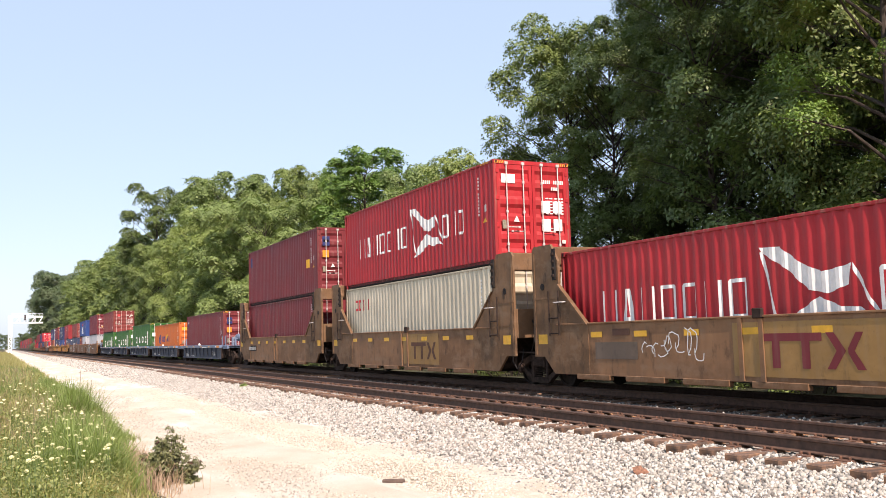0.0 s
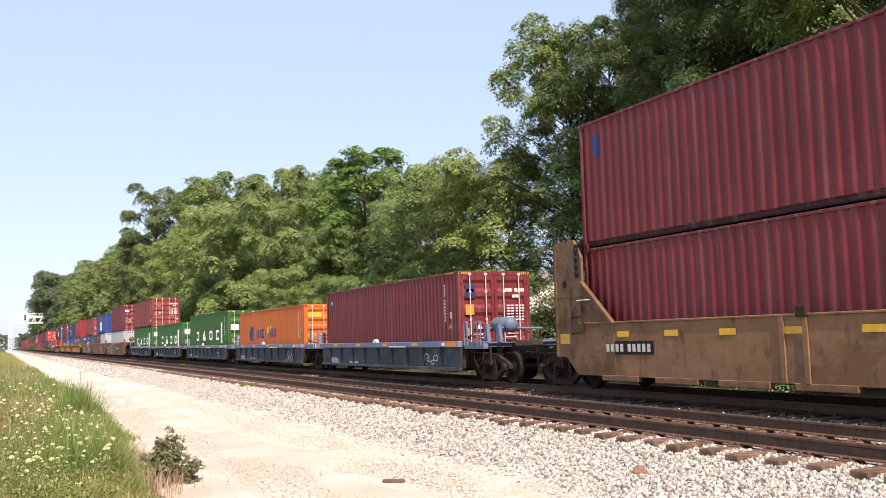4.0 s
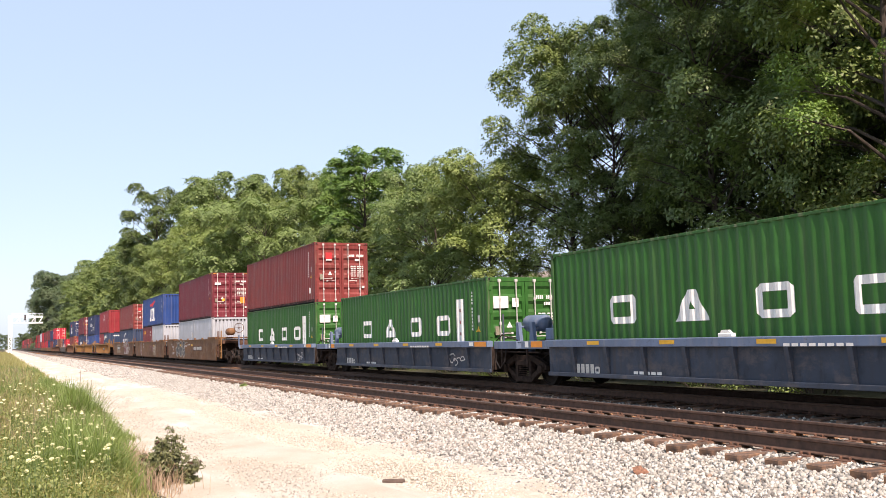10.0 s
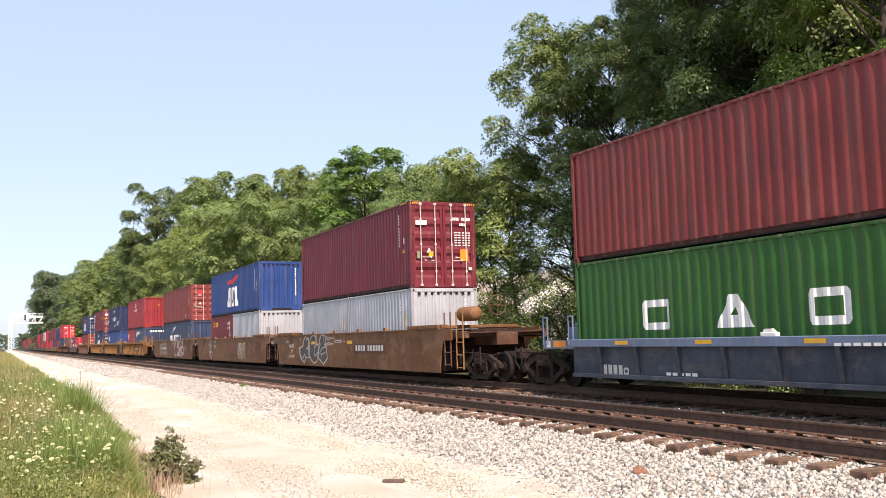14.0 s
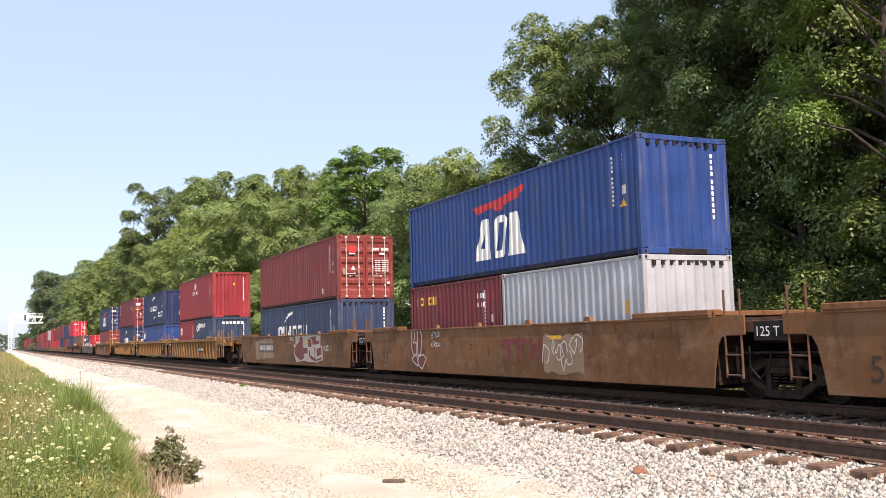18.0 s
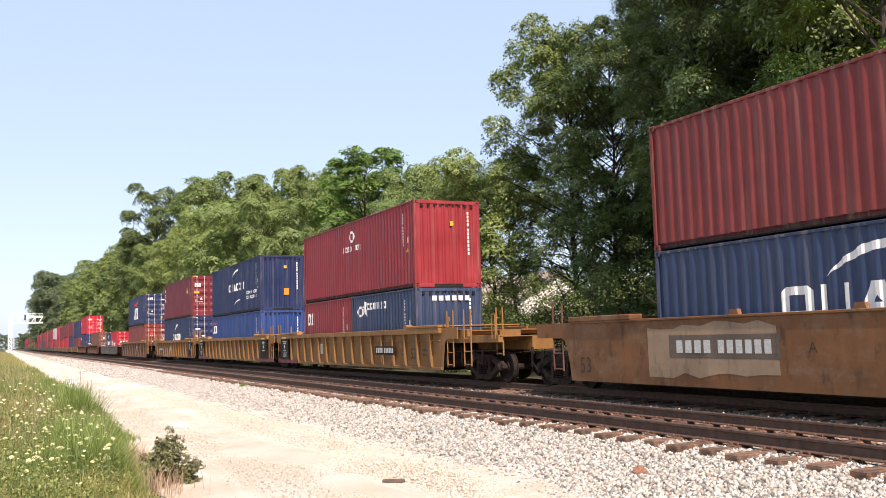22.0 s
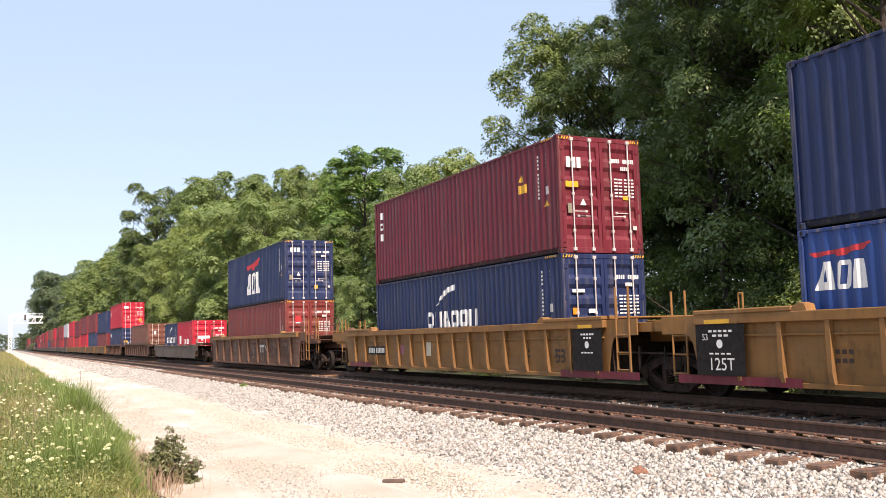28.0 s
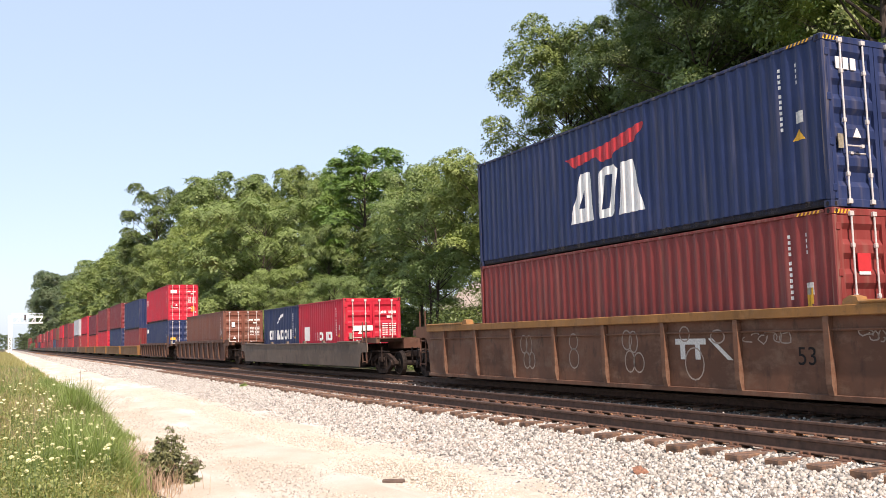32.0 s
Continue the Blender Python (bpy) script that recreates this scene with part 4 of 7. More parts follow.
def ribbed_car(u, x0, x1, label, group, mat_name, z0, z1, pitch, rear_bogie, raised=0.0, wide=0.10, front_bogie=None, flange=True, top_name=None, ends=1.05, phase=0.0, wedge=False, rear_ends=None):
    """A well car whose sides carry upright ribs under a top chord."""
    c = car_thing(u, label, group)
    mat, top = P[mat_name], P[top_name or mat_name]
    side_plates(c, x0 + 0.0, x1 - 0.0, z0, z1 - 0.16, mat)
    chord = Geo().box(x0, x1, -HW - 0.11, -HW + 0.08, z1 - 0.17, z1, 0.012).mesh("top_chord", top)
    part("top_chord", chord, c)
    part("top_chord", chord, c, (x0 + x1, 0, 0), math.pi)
    low = Geo().box(x0, x1, -HW - 0.05, -HW + 0.02, z0 - 0.02, z0 + 0.07, 0.008).mesh("bottom_chord", mat)
    part("bottom_chord", low, c)
    if wedge:
        rib = Geo().prism([(-HW + 0.01, z0 + 0.06), (-HW - 0.02, z0 + 0.06), (-HW - 0.105, z1 - 0.17), (-HW + 0.01, z1 - 0.17)], "x", -wide / 2, wide / 2)
    else:
        rib = Geo().prism([(-HW + 0.01, z0 + 0.06), (-HW - 0.06, z0 + 0.06), (-HW - 0.10, z0 + 0.24), (-HW - 0.10, z1 - 0.17), (-HW + 0.01, z1 - 0.17)], "x", -wide / 2, wide / 2)
        part("stiffener", Geo().box(x0 + 0.1, x1 - 0.1, -HW - 0.045, -HW + 0.005, z1 - 0.40, z1 - 0.365, 0.006).mesh("stiffener", mat), c)
    me = rib.mesh("side_rib", mat)
    for k in range(-20, 21):
        if x0 + 0.25 < phase + k * pitch < x1 - 0.25:
            part("side_rib", me, c, (phase + k * pitch, 0, 0))
    for e, s in ((x1, 1), (x0, -1)):
        if ends:
            arched_end(c, e, s, z0, z1, mat, rear_ends if rear_ends and s < 0 else ends)
    if raised:
        guide = Geo().prism([(-0.16, z1), (0.16, z1), (0.12, z1 + 0.11), (0.0, z1 + 0.14), (-0.13, z1 + 0.08)], "y", -HW - 0.10, -HW + 0.12).mesh("corner_guide", top)
        for e, s in ((x1, 1), (x0, -1)):
            part("corner_guide", guide, c, (e - s * 2.55, 0, 0))
            g = Geo().box(min(e, e - s * 2.4), max(e, e - s * 2.4), -HW - 0.12, -HW + 0.30, z1, z1 + raised, 0.02)
            g.box(min(e, e - s * 1.6), max(e, e - s * 1.6), -HW + 0.3, HW - 0.3, z1 + 0.02, z1 + raised - 0.02, 0.02)
            part("end_deck", g.mesh("end_deck", top), c)
    bogie(c, x0 - rear_bogie)
    if front_bogie is not None:
        bogie(c, x1 + front_bogie)
    return c


def arched_end(c, e, s, z0, z1, mat, reach=1.15):
    """The side plate's end, cut away in an arch over the bogie."""
    h = z1 - 0.34 - z0
    arc = [(e, z0), (e + s * 0.05, z0 + h * 0.35), (e + s * 0.16, z0 + h * 0.80), (e + s * 0.26, z0 + h * 0.95), (e + s * 0.42, z0 + h), (e + s * reach, z0 + h)]
    me = Geo().prism([(e, z1)] + arc + [(e + s * reach, z1)], "y", -HW, -HW + 0.03).mesh("side_arch", mat)
    part("side_arch", me, c)
    part("side_arch", me, c, (0, 2 * HW - 0.03, 0))


def smooth_car(u, x0, x1, label, group, mat_name, z0, z1, rear_bogie, raised=0.15, front_bogie=None, rear_reach=0.85):
    """A well car with plain plate sides and a raised deck at its ends."""
    c = car_thing(u, label, group)
    mat = P[mat_name]
    side_plates(c, x0, x1, z0, z1, mat)
    chord = Geo().box(x0, x1, -HW - 0.03, -HW + 0.14, z1, z1 + 0.05, 0.01).mesh("top_chord", mat)
    part("top_chord", chord, c)
    part("top_chord", chord, c, (x0 + x1, 0, 0), math.pi)
    for e, s in ((x1, 1), (x0, -1)):
        g = Geo().box(min(e, e - s * 2.3), max(e, e - s * 2.3), -HW - 0.05, -HW + 0.30, z1 + 0.045, z1 + raised, 0.015)
        g.box(min(e, e - s * 2.0), max(e, e - s * 2.0), -HW + 0.3, HW - 0.3, z1 + 0.03, z1 + raised - 0.03, 0.015)
        part("end_deck", g.mesh("end_deck", mat), c)
        arched_end(c, e, s, z0, z1 + 0.03, mat, 0.85 if s > 0 else rear_reach)
    guide = Geo().prism([(-0.13, z1 + 0.04), (0.13, z1 + 0.04), (0.09, z1 + 0.15), (-0.09, z1 + 0.15)], "y", -HW - 0.02, -HW + 0.07).mesh("guide_block", mat)
    for x in (-3.6, -0.9, 1.8, 4.4):
        part("guide_block", guide, c, (x, 0, 0))
    bogie(c, x0 - rear_bogie)
    if front_bogie is not None:
        bogie(c, x1 + front_bogie)
    return c


def end_platform(c, x0, x1, z, mat, rails=True):
    """Open deck over a bogie: beams, plates and grab irons."""
    # Plate added across the deck so that the bogie below lies in shade.
    part("deck_plate", Geo().box(x0, x1, -HW + 0.14, HW - 0.14, z - 0.05, z - 0.025).mesh("deck_plate", mat), c)
    d = part("draft_sill", Geo().box(x0, x1, -0.35, 0.35, z - 0.42, z - 0.05, 0.015).mesh("draft_sill", mat), c)
    beam = Geo().box(x0, x1, -HW + 0.10, -HW + 0.25, z - 0.20, z, 0.01).mesh("side_beam", mat)
    part("side_beam", beam, d)
    part("side_beam", beam, d, (0, 2 * HW - 0.35, 0))
    cross = Geo().box(-0.06, 0.06, -HW + 0.25, HW - 0.25, z - 0.16, z - 0.04, 0.008).mesh("cross_beam", mat)
    for k in range(3):
        part("cross_beam", cross, d, (x0 + (x1 - x0) * (0.12 + 0.38 * k), 0, 0))
    if rails:
        h = Geo().path([(0, -HW + 0.05, z - 0.1), (0, -HW + 0.05, z + 0.55), (0.18, -HW + 0.05, z + 0.55), (0.18, -HW + 0.05, z - 0.1)], 0.02).mesh("grab_iron", mat)
        for x in (x0 + 0.15, x1 - 0.25):
            part("grab_iron", h, c, (x, 0, 0))


def air_tank(c, x, y, z, mat, r=0.22, l=1.05):
    g = Geo().lathe([(-l / 2, r * 0.35), (-l / 2 + 0.06, r * 0.85), (-l / 2 + 0.13, r), (l / 2 - 0.13, r), (l / 2 - 0.06, r * 0.85), (l / 2, r * 0.35)], False, 18, (x, y, z))
    part("air_tank", g.mesh("air_tank", mat, True), c)


def brake_wheel(c, x, y, z, mat):
    g = Geo()
    for i in range(16):
        a, b = i * math.tau / 16, (i + 1) * math.tau / 16
        g.tube((x, y + 0.28 * math.cos(a), z + 0.28 * math.sin(a)), (x, y + 0.28 * math.cos(b), z + 0.28 * math.sin(b)), 0.02, n=6)
    for i in range(4):
        a = i * math.tau / 4
        g.tube((x, y, z), (x, y + 0.28 * math.cos(a), z + 0.28 * math.sin(a)), 0.014, n=5)
    g.tube((x - 0.12, y, z), (x + 0.04, y, z), 0.045)
    part("brake_wheel", g.mesh("brake_wheel", mat), c)


# ---- the train, from the head of the clip backwards ----
L40, L20, STD, HC, FLOOR = 12.192, 6.058, 2.591, 2.896, 0.318


def wing(x0, x1, z0, z1):
    """A swept eagle-like sign in one piece."""
    w, h = x1 - x0, z1 - z0
    return [[(x0, z0 + h * 0.50), (x0 + w * 0.50, z0 + h * 0.62), (x0 + w * 0.98, z1), (x1, z1 - h * 0.12), (x0 + w * 0.86, z0 + h * 0.42), (x0 + w * 0.66, z0 + h * 0.30), (x0 + w * 0.60, z0 + h * 0.10), (x0 + w * 0.48, z0 + h * 0.05), (x0 + w * 0.40, z0 + h * 0.30), (x0 + w * 0.12, z0 + h * 0.12)]]


def apl_marks(s, x0, x1, z0, z1, wz0, wz1):
    h = z1 - z0
    return [("sign_shape", M_RED, wing(x0 - 0.1, x1 + 0.0, wz0, wz1)),
            ("sign_blocks", M_WHITE, [[(x + (z - z0) * 0.16, z) for x, z in q] for q in
                                      tent(x0, x0 + (x1 - x0) * 0.34, z0, z1, h * 0.22) + ring(x0 + (x1 - x0) * 0.37, x0 + (x1 - x0) * 0.60, z0, z1, h * 0.17)
                                      + [[(x0 + (x1 - x0) * 0.65, z0), (x1 - 0.12, z0), (x0 + (x1 - x0) * 0.78, z1), (x0 + (x1 - x0) * 0.65, z1)]]])]


def star_marks(dz):
    """A four-pointed flag sign between two rows of blocks."""
    z = lambda v: v + dz
    return [("sign_blocks", M_WHITE, blocks("dtdrrdr", -10.55, -6.15, z(0), z(0.72), 0.30, 0.10)),
            ("sign_blocks", M_WHITE, blocks("rdr", -3.35, -1.90, z(0), z(0.72), 0.22, 0.11)),
            ("sign_shape", M_WHITE, [[(-5.80, z(1.22)), (-5.35, z(1.20)), (-4.85, z(0.86)), (-4.45, z(0.70)), (-4.05, z(0.76)), (-3.85, z(0.80)), (-3.95, z(0.46)), (-4.35, z(0.34)), (-4.75, z(0.42)), (-5.20, z(0.80)), (-5.72, z(1.10))]]),
            ("sign_shape", M_WHITE, [[(-4.55, z(0.30)), (-4.10, z(0.12)), (-3.75, z(0.10)), (-3.30, z(-0.22)), (-3.62, z(-0.10)), (-4.05, z(-0.16)), (-4.45, z(-0.06)), (-4.95, z(-0.28)), (-5.55, z(-0.40)), (-5.15, z(-0.02))]]),
            ("sign_shape", M_WHITE, stroke([(-5.76, z(1.14)), (-5.45, z(-0.20)), (-5.30, z(-0.36))], 0.06)),
            ("sign_shape", M_WHITE, stroke([(-3.86, z(0.80)), (-3.55, z(0.20)), (-3.30, z(-0.18))], 0.06))]


def four_blocks(dx, dz):
    polys = []
    for (a, b), k in zip(((-9.87, -8.96), (-7.68, -6.70), (-5.47, -4.60), (-3.38, -2.46)), "rtrr"):
        polys += [[(x + dx, z + dz) for x, z in q] for q in blocks(k, a, b, 1.15, 1.76, 0.0, 0.24)]
    panel = [[(x + dx, z + dz) for x, z in q] for q in rect(-2.02, -1.58, 0.95, 2.20)]
    ticks = [[(x + dx, z + dz) for x, z in q] for i in range(3) for q in rect(-1.90, -1.70, 1.15 + i * 0.34, 1.24 + i * 0.34)]
    return [("sign_blocks", M_WHITE, polys), ("sign_panel", M_WHITE, panel), ("sign_ticks", M_RED, ticks)]


def swoosh(x0, x1, z0, z1):
    w, h = x1 - x0, z1 - z0
    return [[(x0, z0), (x0 + w * 0.25, z0 + h * 0.50), (x0 + w * 0.55, z0 + h * 0.86), (x1, z1), (x1 - w * 0.04, z0 + h * 0.72), (x0 + w * 0.62, z0 + h * 0.62), (x0 + w * 0.30, z0 + h * 0.36)]]


def six_blocks(x0, x1, z0, z1):
    return blocks("rdtrrd", x0, x1, z0, z1, 0.16, 0.26)


# three bulkhead wells in tan, weathered
DM_RED = [("data_plate", M_WHITE, (0.28, 0.56, 1.45, 1.78)), ("data_plate", M_WHITE, (0.66, 0.94, 1.45, 1.78)), ("data_plate", M_WHITE, (0.28, 0.56, 0.95, 1.28)), ("data_plate", M_WHITE, (0.66, 0.94, 0.95, 1.28)), ("sign_shape", M_WHITE, (-0.98, -0.55, 2.25, 2.50))]
DM_F = [("emblem_plate", M_NAVY, (-0.98, -0.66, 2.10, 2.50)), ("emblem_stripe", M_YELLOW, (-0.94, -0.70, 2.26, 2.36)), ("warning_plate", M_ORANGE, (-0.98, -0.70, 1.60, 1.90))]
DM_TAL = [("emblem_plate", M_RED, (-0.72, -0.42, 1.85, 2.15)), ("emblem_stripe", M_WHITE, (-0.70, -0.44, 1.80, 1.85))]
DM_GREEN = [("data_plate", M_WHITE, (-1.02, -0.55, 1.72, 2.05)), ("data_plate", M_WHITE, (-0.42, -0.22, 1.75, 2.0))]

container(-6.45, FLOOR, L40, HC, "hs_red", "doors", "bright red corrugated steel container with white signs in a well car", star_marks(1.17), hazard=True)
container(-21.85, FLOOR, L40, HC, "cream", "doors", "cream corrugated container with faded red mark under a red one", [("sign_blocks", M_RED, blocks("rrrd", -11.2, -9.8, 2.02, 2.42, 0.2, 0.22))])
container(-21.85, FLOOR + HC, L40, HC, "hs_red", "doors", "bright red container with white sign stacked on a cream one", star_marks(1.05), DM_RED, hazard=True)
container(-37.60, FLOOR, L40, HC, "maroon", "doors", "maroon corrugated container in a tan bulkhead well car")
container(-37.60, FLOOR + HC, L40, HC, "maroon", "doors", "maroon container with a small emblem stacked on another maroon one", [("emblem_plate", M_NAVY, rect(-11.72, -11.40, 2.05, 2.55)), ("warning_plate", M_YELLOW, rect(-1.62, -1.2, 1.25, 1.62))], DM_F)
container(-56.36, FLOOR, L40, HC, "maroon", "doors", "maroon container with a small emblem in a blue-grey well car", [("emblem_plate", M_NAVY, rect(-11.70, -11.36, 2.10, 2.62)), ("emblem_stripe", M_WHITE, rect(-11.66, -11.40, 2.36, 2.50))], DM_F, hazard=True)
container(-71.80, FLOOR, L40, STD, "orange", "doors", "orange corrugated container with dark blue sign in a blue-grey well car",
          [("sign_shape", M_NAVY, [[(-10.10, 1.40), (-9.78, 1.78), (-9.20, 1.78), (-9.35, 1.50), (-9.18, 1.36), (-9.40, 1.20), (-9.22, 1.04), (-9.78, 1.02), (-10.02, 1.18)]]),
           ("sign_blocks", M_NAVY, blocks("drrrr", -8.65, -6.95, 1.16, 1.62, 0.18, 0.24)), ("sign_blocks", M_NAVY, blocks("iirrir", -6.55, -4.85, 1.16, 1.62, 0.18, 0.24)),
           ("faded_patch", M_YELLOW, rect(-6.35, -6.05, 1.40, 1.74) + rect(-5.85, -5.60, 1.46, 1.76))],
          [("data_plate", M_YELLOW, (-1.02, -0.40, 2.0, 2.22)), ("data_plate", M_WHITE, (0.35, 0.75, 1.55, 1.85))])
container(-87.22, FLOOR, L40, HC, "green", "doors", "green corrugated container with four large white shapes in a well car", four_blocks(0, 0), DM_GREEN, hazard=True)
container(-102.75, FLOOR, L40, STD, "green", "doors", "green container with white shapes, lower than its neighbour", four_blocks(0.05, -0.15), DM_GREEN)
container(-118.30, FLOOR, L40, STD, "green", "doors", "green container with white shapes under a brown-red one", four_blocks(0.12, -0.15), DM_GREEN)
container(-118.30, FLOOR + STD, L40, STD, "brown_red", "doors", "faded brown-red container stacked on a green one", [("patch", M_WHITE, rect(-0.95, -0.72, 0.42, 0.66))], DM_TAL)
container(-140.10, FLOOR, L20, STD, "grey", "blank", "short light grey container in a brown well car", [("plate", M_YELLOW, rect(-0.72, -0.55, 1.35, 1.75))])
container(-140.10 - L20 - 0.076, FLOOR, L20, STD, "grey", "blank", "short light grey container behind its twin in a well car", [("plate", M_YELLOW, rect(-0.72, -0.55, 1.35, 1.75))])
container(-140.10, FLOOR + STD, L40, HC, "maroon2", "doors", "deep maroon container stacked on two light grey ones", [], [("emblem_plate", M_WHITE, (-1.0, -0.6, 2.1, 2.25)), ("warning_plate", M_ORANGE, (0.62, 0.92, 0.9, 1.3)), ("warning_plate", M_YELLOW, (-0.55, -0.38, 1.05, 1.22))], hazard=True)
container(-160.06, FLOOR, L20, STD, "grey", "blank", "short light grey container beside a maroon one in a well car", [("plate", M_YELLOW, rect(-0.70, -0.55, 1.35, 1.65))], serial=False)
container(-160.06 - L20 - 0.076, FLOOR, L20, STD, "maroon", "blank", "short maroon container with yellow sign in a well car", [("sign_blocks", M_YELLOW, blocks("irdrd", -5.70, -4.10, 1.96, 2.22, 0.15, 0.28)), ("data_marks", M_WHITE, blocks("bbb", -1.45, -0.95, 2.02, 2.16, 0.3) + blocks("bbb", -1.40, -0.95, 1.78, 1.90, 0.3))])
container(-160.06, FLOOR + STD, L40, STD, "blue", "blank", "blue container with white blocks and red sign, rust-stained end", apl_marks(1, -7.62, -4.70, 0.47, 1.60, 1.70, 2.28))
container(-179.60, FLOOR, L40, STD, "slate", "blank", "slate blue container with white sign under a brown-red one", [("sign_blocks", M_WHITE, six_blocks(-8.85, -4.20, 1.10, 1.66)), ("sign_shape", M_WHITE, swoosh(-7.9, -6.5, 1.78, 2.32))])
container(-179.60, FLOOR + STD, L40, STD, "brown_red", "doors", "brown-red container with galvanised door bars stacked on a slate blue one", [("patch", M_WHITE, rect(-2.05, -1.85, 0.30, 0.52))], DM_TAL)
container(-204.00, FLOOR, L20, STD, "slate", "blank", "short slate blue container with white sign in a yellow car",
          [("sign_blocks", M_WHITE, blocks("rrrdrr", -4.45, -2.62, 2.02, 2.27, 0.18, 0.28)), ("sign_shape", M_WHITE, oval(-5.15, 1.98, 0.34, 0.20) + oval(-5.15, 1.98, 0.20, 0.11) + [[(-4.95, 2.10), (-4.72, 2.36), (-4.55, 2.30), (-4.62, 2.08), (-4.42, 1.90), (-4.52, 1.72), (-4.72, 1.98)]])],
          [("sign_block", M_WHITE, (-0.62 + 0.24 * i, -0.46 + 0.24 * i, 2.16, 2.32)) for i in range(6)])
container(-204.00 - L20 - 0.076, FLOOR, L20, STD, "red", "blank", "short red container with three white bars in a yellow well car", [("sign_blocks", M_WHITE, [[(x + (z - 1.66) * 0.12, z) for x, z in q] for q in ring(-5.62, -5.22, 1.62, 2.12, 0.12) + tent(-5.18, -4.90, 1.62, 2.12, 0.10) + rect(-4.86, -4.76, 1.62, 2.12)])])
container(-204.00, FLOOR + STD, L40, HC, "red", "blank", "red container with a small round sign stacked on two short ones", [("sign_shape", M_WHITE, oval(-6.00, 2.30, 0.30, 0.22) + oval(-6.00, 2.30, 0.16, 0.13)), ("sign_blocks", M_WHITE, blocks("drrridrd", -6.95, -5.05, 1.74, 1.95, 0.2, 0.26))], [("warning_plate", M_YELLOW, (0.10, 0.22, 2.05, 2.2))])
container(-224.00, FLOOR, L40, STD, "blue", "blank", "blue container with white blocks low in a yellow well car", apl_marks(1, -11.9, -10.75, 1.56, 2.02, 2.08, 2.28))
container(-224.00, FLOOR + STD, L40, HC, "navy", "blank", "navy container with white sign stacked on a blue one", [("sign_blocks", M_WHITE, six_blocks(-7.45, -3.75, 1.32, 1.74)), ("sign_blocks", M_WHITE, blocks("rrrrrdirrr", -3.05, -0.75, 1.00, 1.16, 0.2, 0.3) + blocks("rrrdrrrrrr", -3.05, -0.85, 0.74, 0.90, 0.2, 0.3)), ("sign_shape", M_WHITE, swoosh(-6.7, -5.1, 2.15, 2.56)), ("sign_shape", M_WHITE, swoosh(-6.1, -4.6, 0.55, 0.82))], [("warning_plate", M_ORANGE, (0.05, 0.32, 0.80, 1.15)), ("warning_plate", M_YELLOW, (0.05, 0.20, 2.20, 2.35))])
container(-243.45, FLOOR, L40, HC, "navy", "doors", "navy container with white sign in a yellow well car", [("sign_blocks", M_WHITE, six_blocks(-7.90, -4.50, 1.26, 1.74)), ("sign_shape", M_WHITE, swoosh(-7.2, -5.85, 1.90, 2.52))], [("emblem_plate", M_WHITE, (-0.95, -0.60, 1.95, 2.03)), ("warning_plate", M_ORANGE, (-0.95, -0.78, 1.42, 1.58)), ("data_plate", M_WHITE, (-0.5, -0.28, 1.45, 1.55))], hazard=True)
container(-243.45, FLOOR + HC, L40, HC, "maroon2", "doors", "deep maroon container with white upright marks stacked on a navy one", [("sign_blocks", M_WHITE, rect(-11.72, -11.45, 2.26, 2.50) + ring(-11.72, -11.45, 1.88, 2.12, 0.07) + rect(-11.72, -11.46, 1.50, 1.74)), ("warning_plate", M_YELLOW, rect(-1.95, -1.55, 1.70, 1.92)), ("warning_plate", M_YELLOW, [[(-1.92, 2.0), (-1.70, 2.0), (-1.80, 2.2)]])],
          [("sign_block", M_WHITE, (-0.98 + 0.15 * i, -0.87 + 0.15 * i, 2.1, 2.36)) for i in range(3)] + [("warning_plate", M_YELLOW, (-1.02, -0.66, 1.62, 1.76)), ("warning_plate", M_YELLOW, (0.66, 0.82, 1.35, 1.45))], hazard=True)
container(-267.55, FLOOR, L40, HC, "brown_red", "doors", "brown-red container in a dark brown ribbed well car", [("plate", M_YELLOW, rect(-0.66, -0.50, 1.35, 1.62))], DM_TAL, hazard=True)
container(-267.55, FLOOR + HC, L40, HC, "navy", "doors", "navy container with white blocks and a red sign, scuffed doors", apl_marks(1, -7.62, -4.70, 0.62, 1.75, 1.85, 2.50), [("sign_block", M_WHITE, (-0.92 + 0.17 * i, -0.80 + 0.17 * i, 2.32, 2.52)) for i in range(3)] + [("warning_plate", M_YELLOW, (0.25, 0.42, 0.55, 0.72))], hazard=True)
container(-291.36, FLOOR, L20, STD, "kl_red", "doors", "short vivid red container with white shapes in a well car", [("sign_blocks", M_WHITE, blocks("b", -5.2, -4.4, 0.95, 1.55) + blocks("drdr", -3.7, -1.5, 0.95, 1.3, 0.2, 0.3))], [("sign_block", M_WHITE, (-0.8, 0.0, 1.3, 1.5))])
container(-291.36 - L20 - 0.076, FLOOR, L20, STD, "navy", "blank", "short navy container with white sign in a well car", [("sign_blocks", M_WHITE, blocks("rdtrrd", -5.0, -1.2, 1.05, 1.5, 0.2, 0.3)), ("sign_shape", M_WHITE, swoosh(-3.7, -2.5, 1.75, 2.3))])
container(-313.30, FLOOR, L40, HC, "brown", "doors", "brown container in a dark ribbed well car", [], [("emblem_plate", M_WHITE, (-0.7, -0.5, 1.9, 2.2))])
container(-334.20, FLOOR, L40, HC, "navy", "doors", "navy container under a red one", [("sign_blocks", M_WHITE, rect(-11.8, -10.9, 2.0, 2.35))], [("warning_plate", M_YELLOW, (-1.0, -0.6, 1.3, 1.5))])
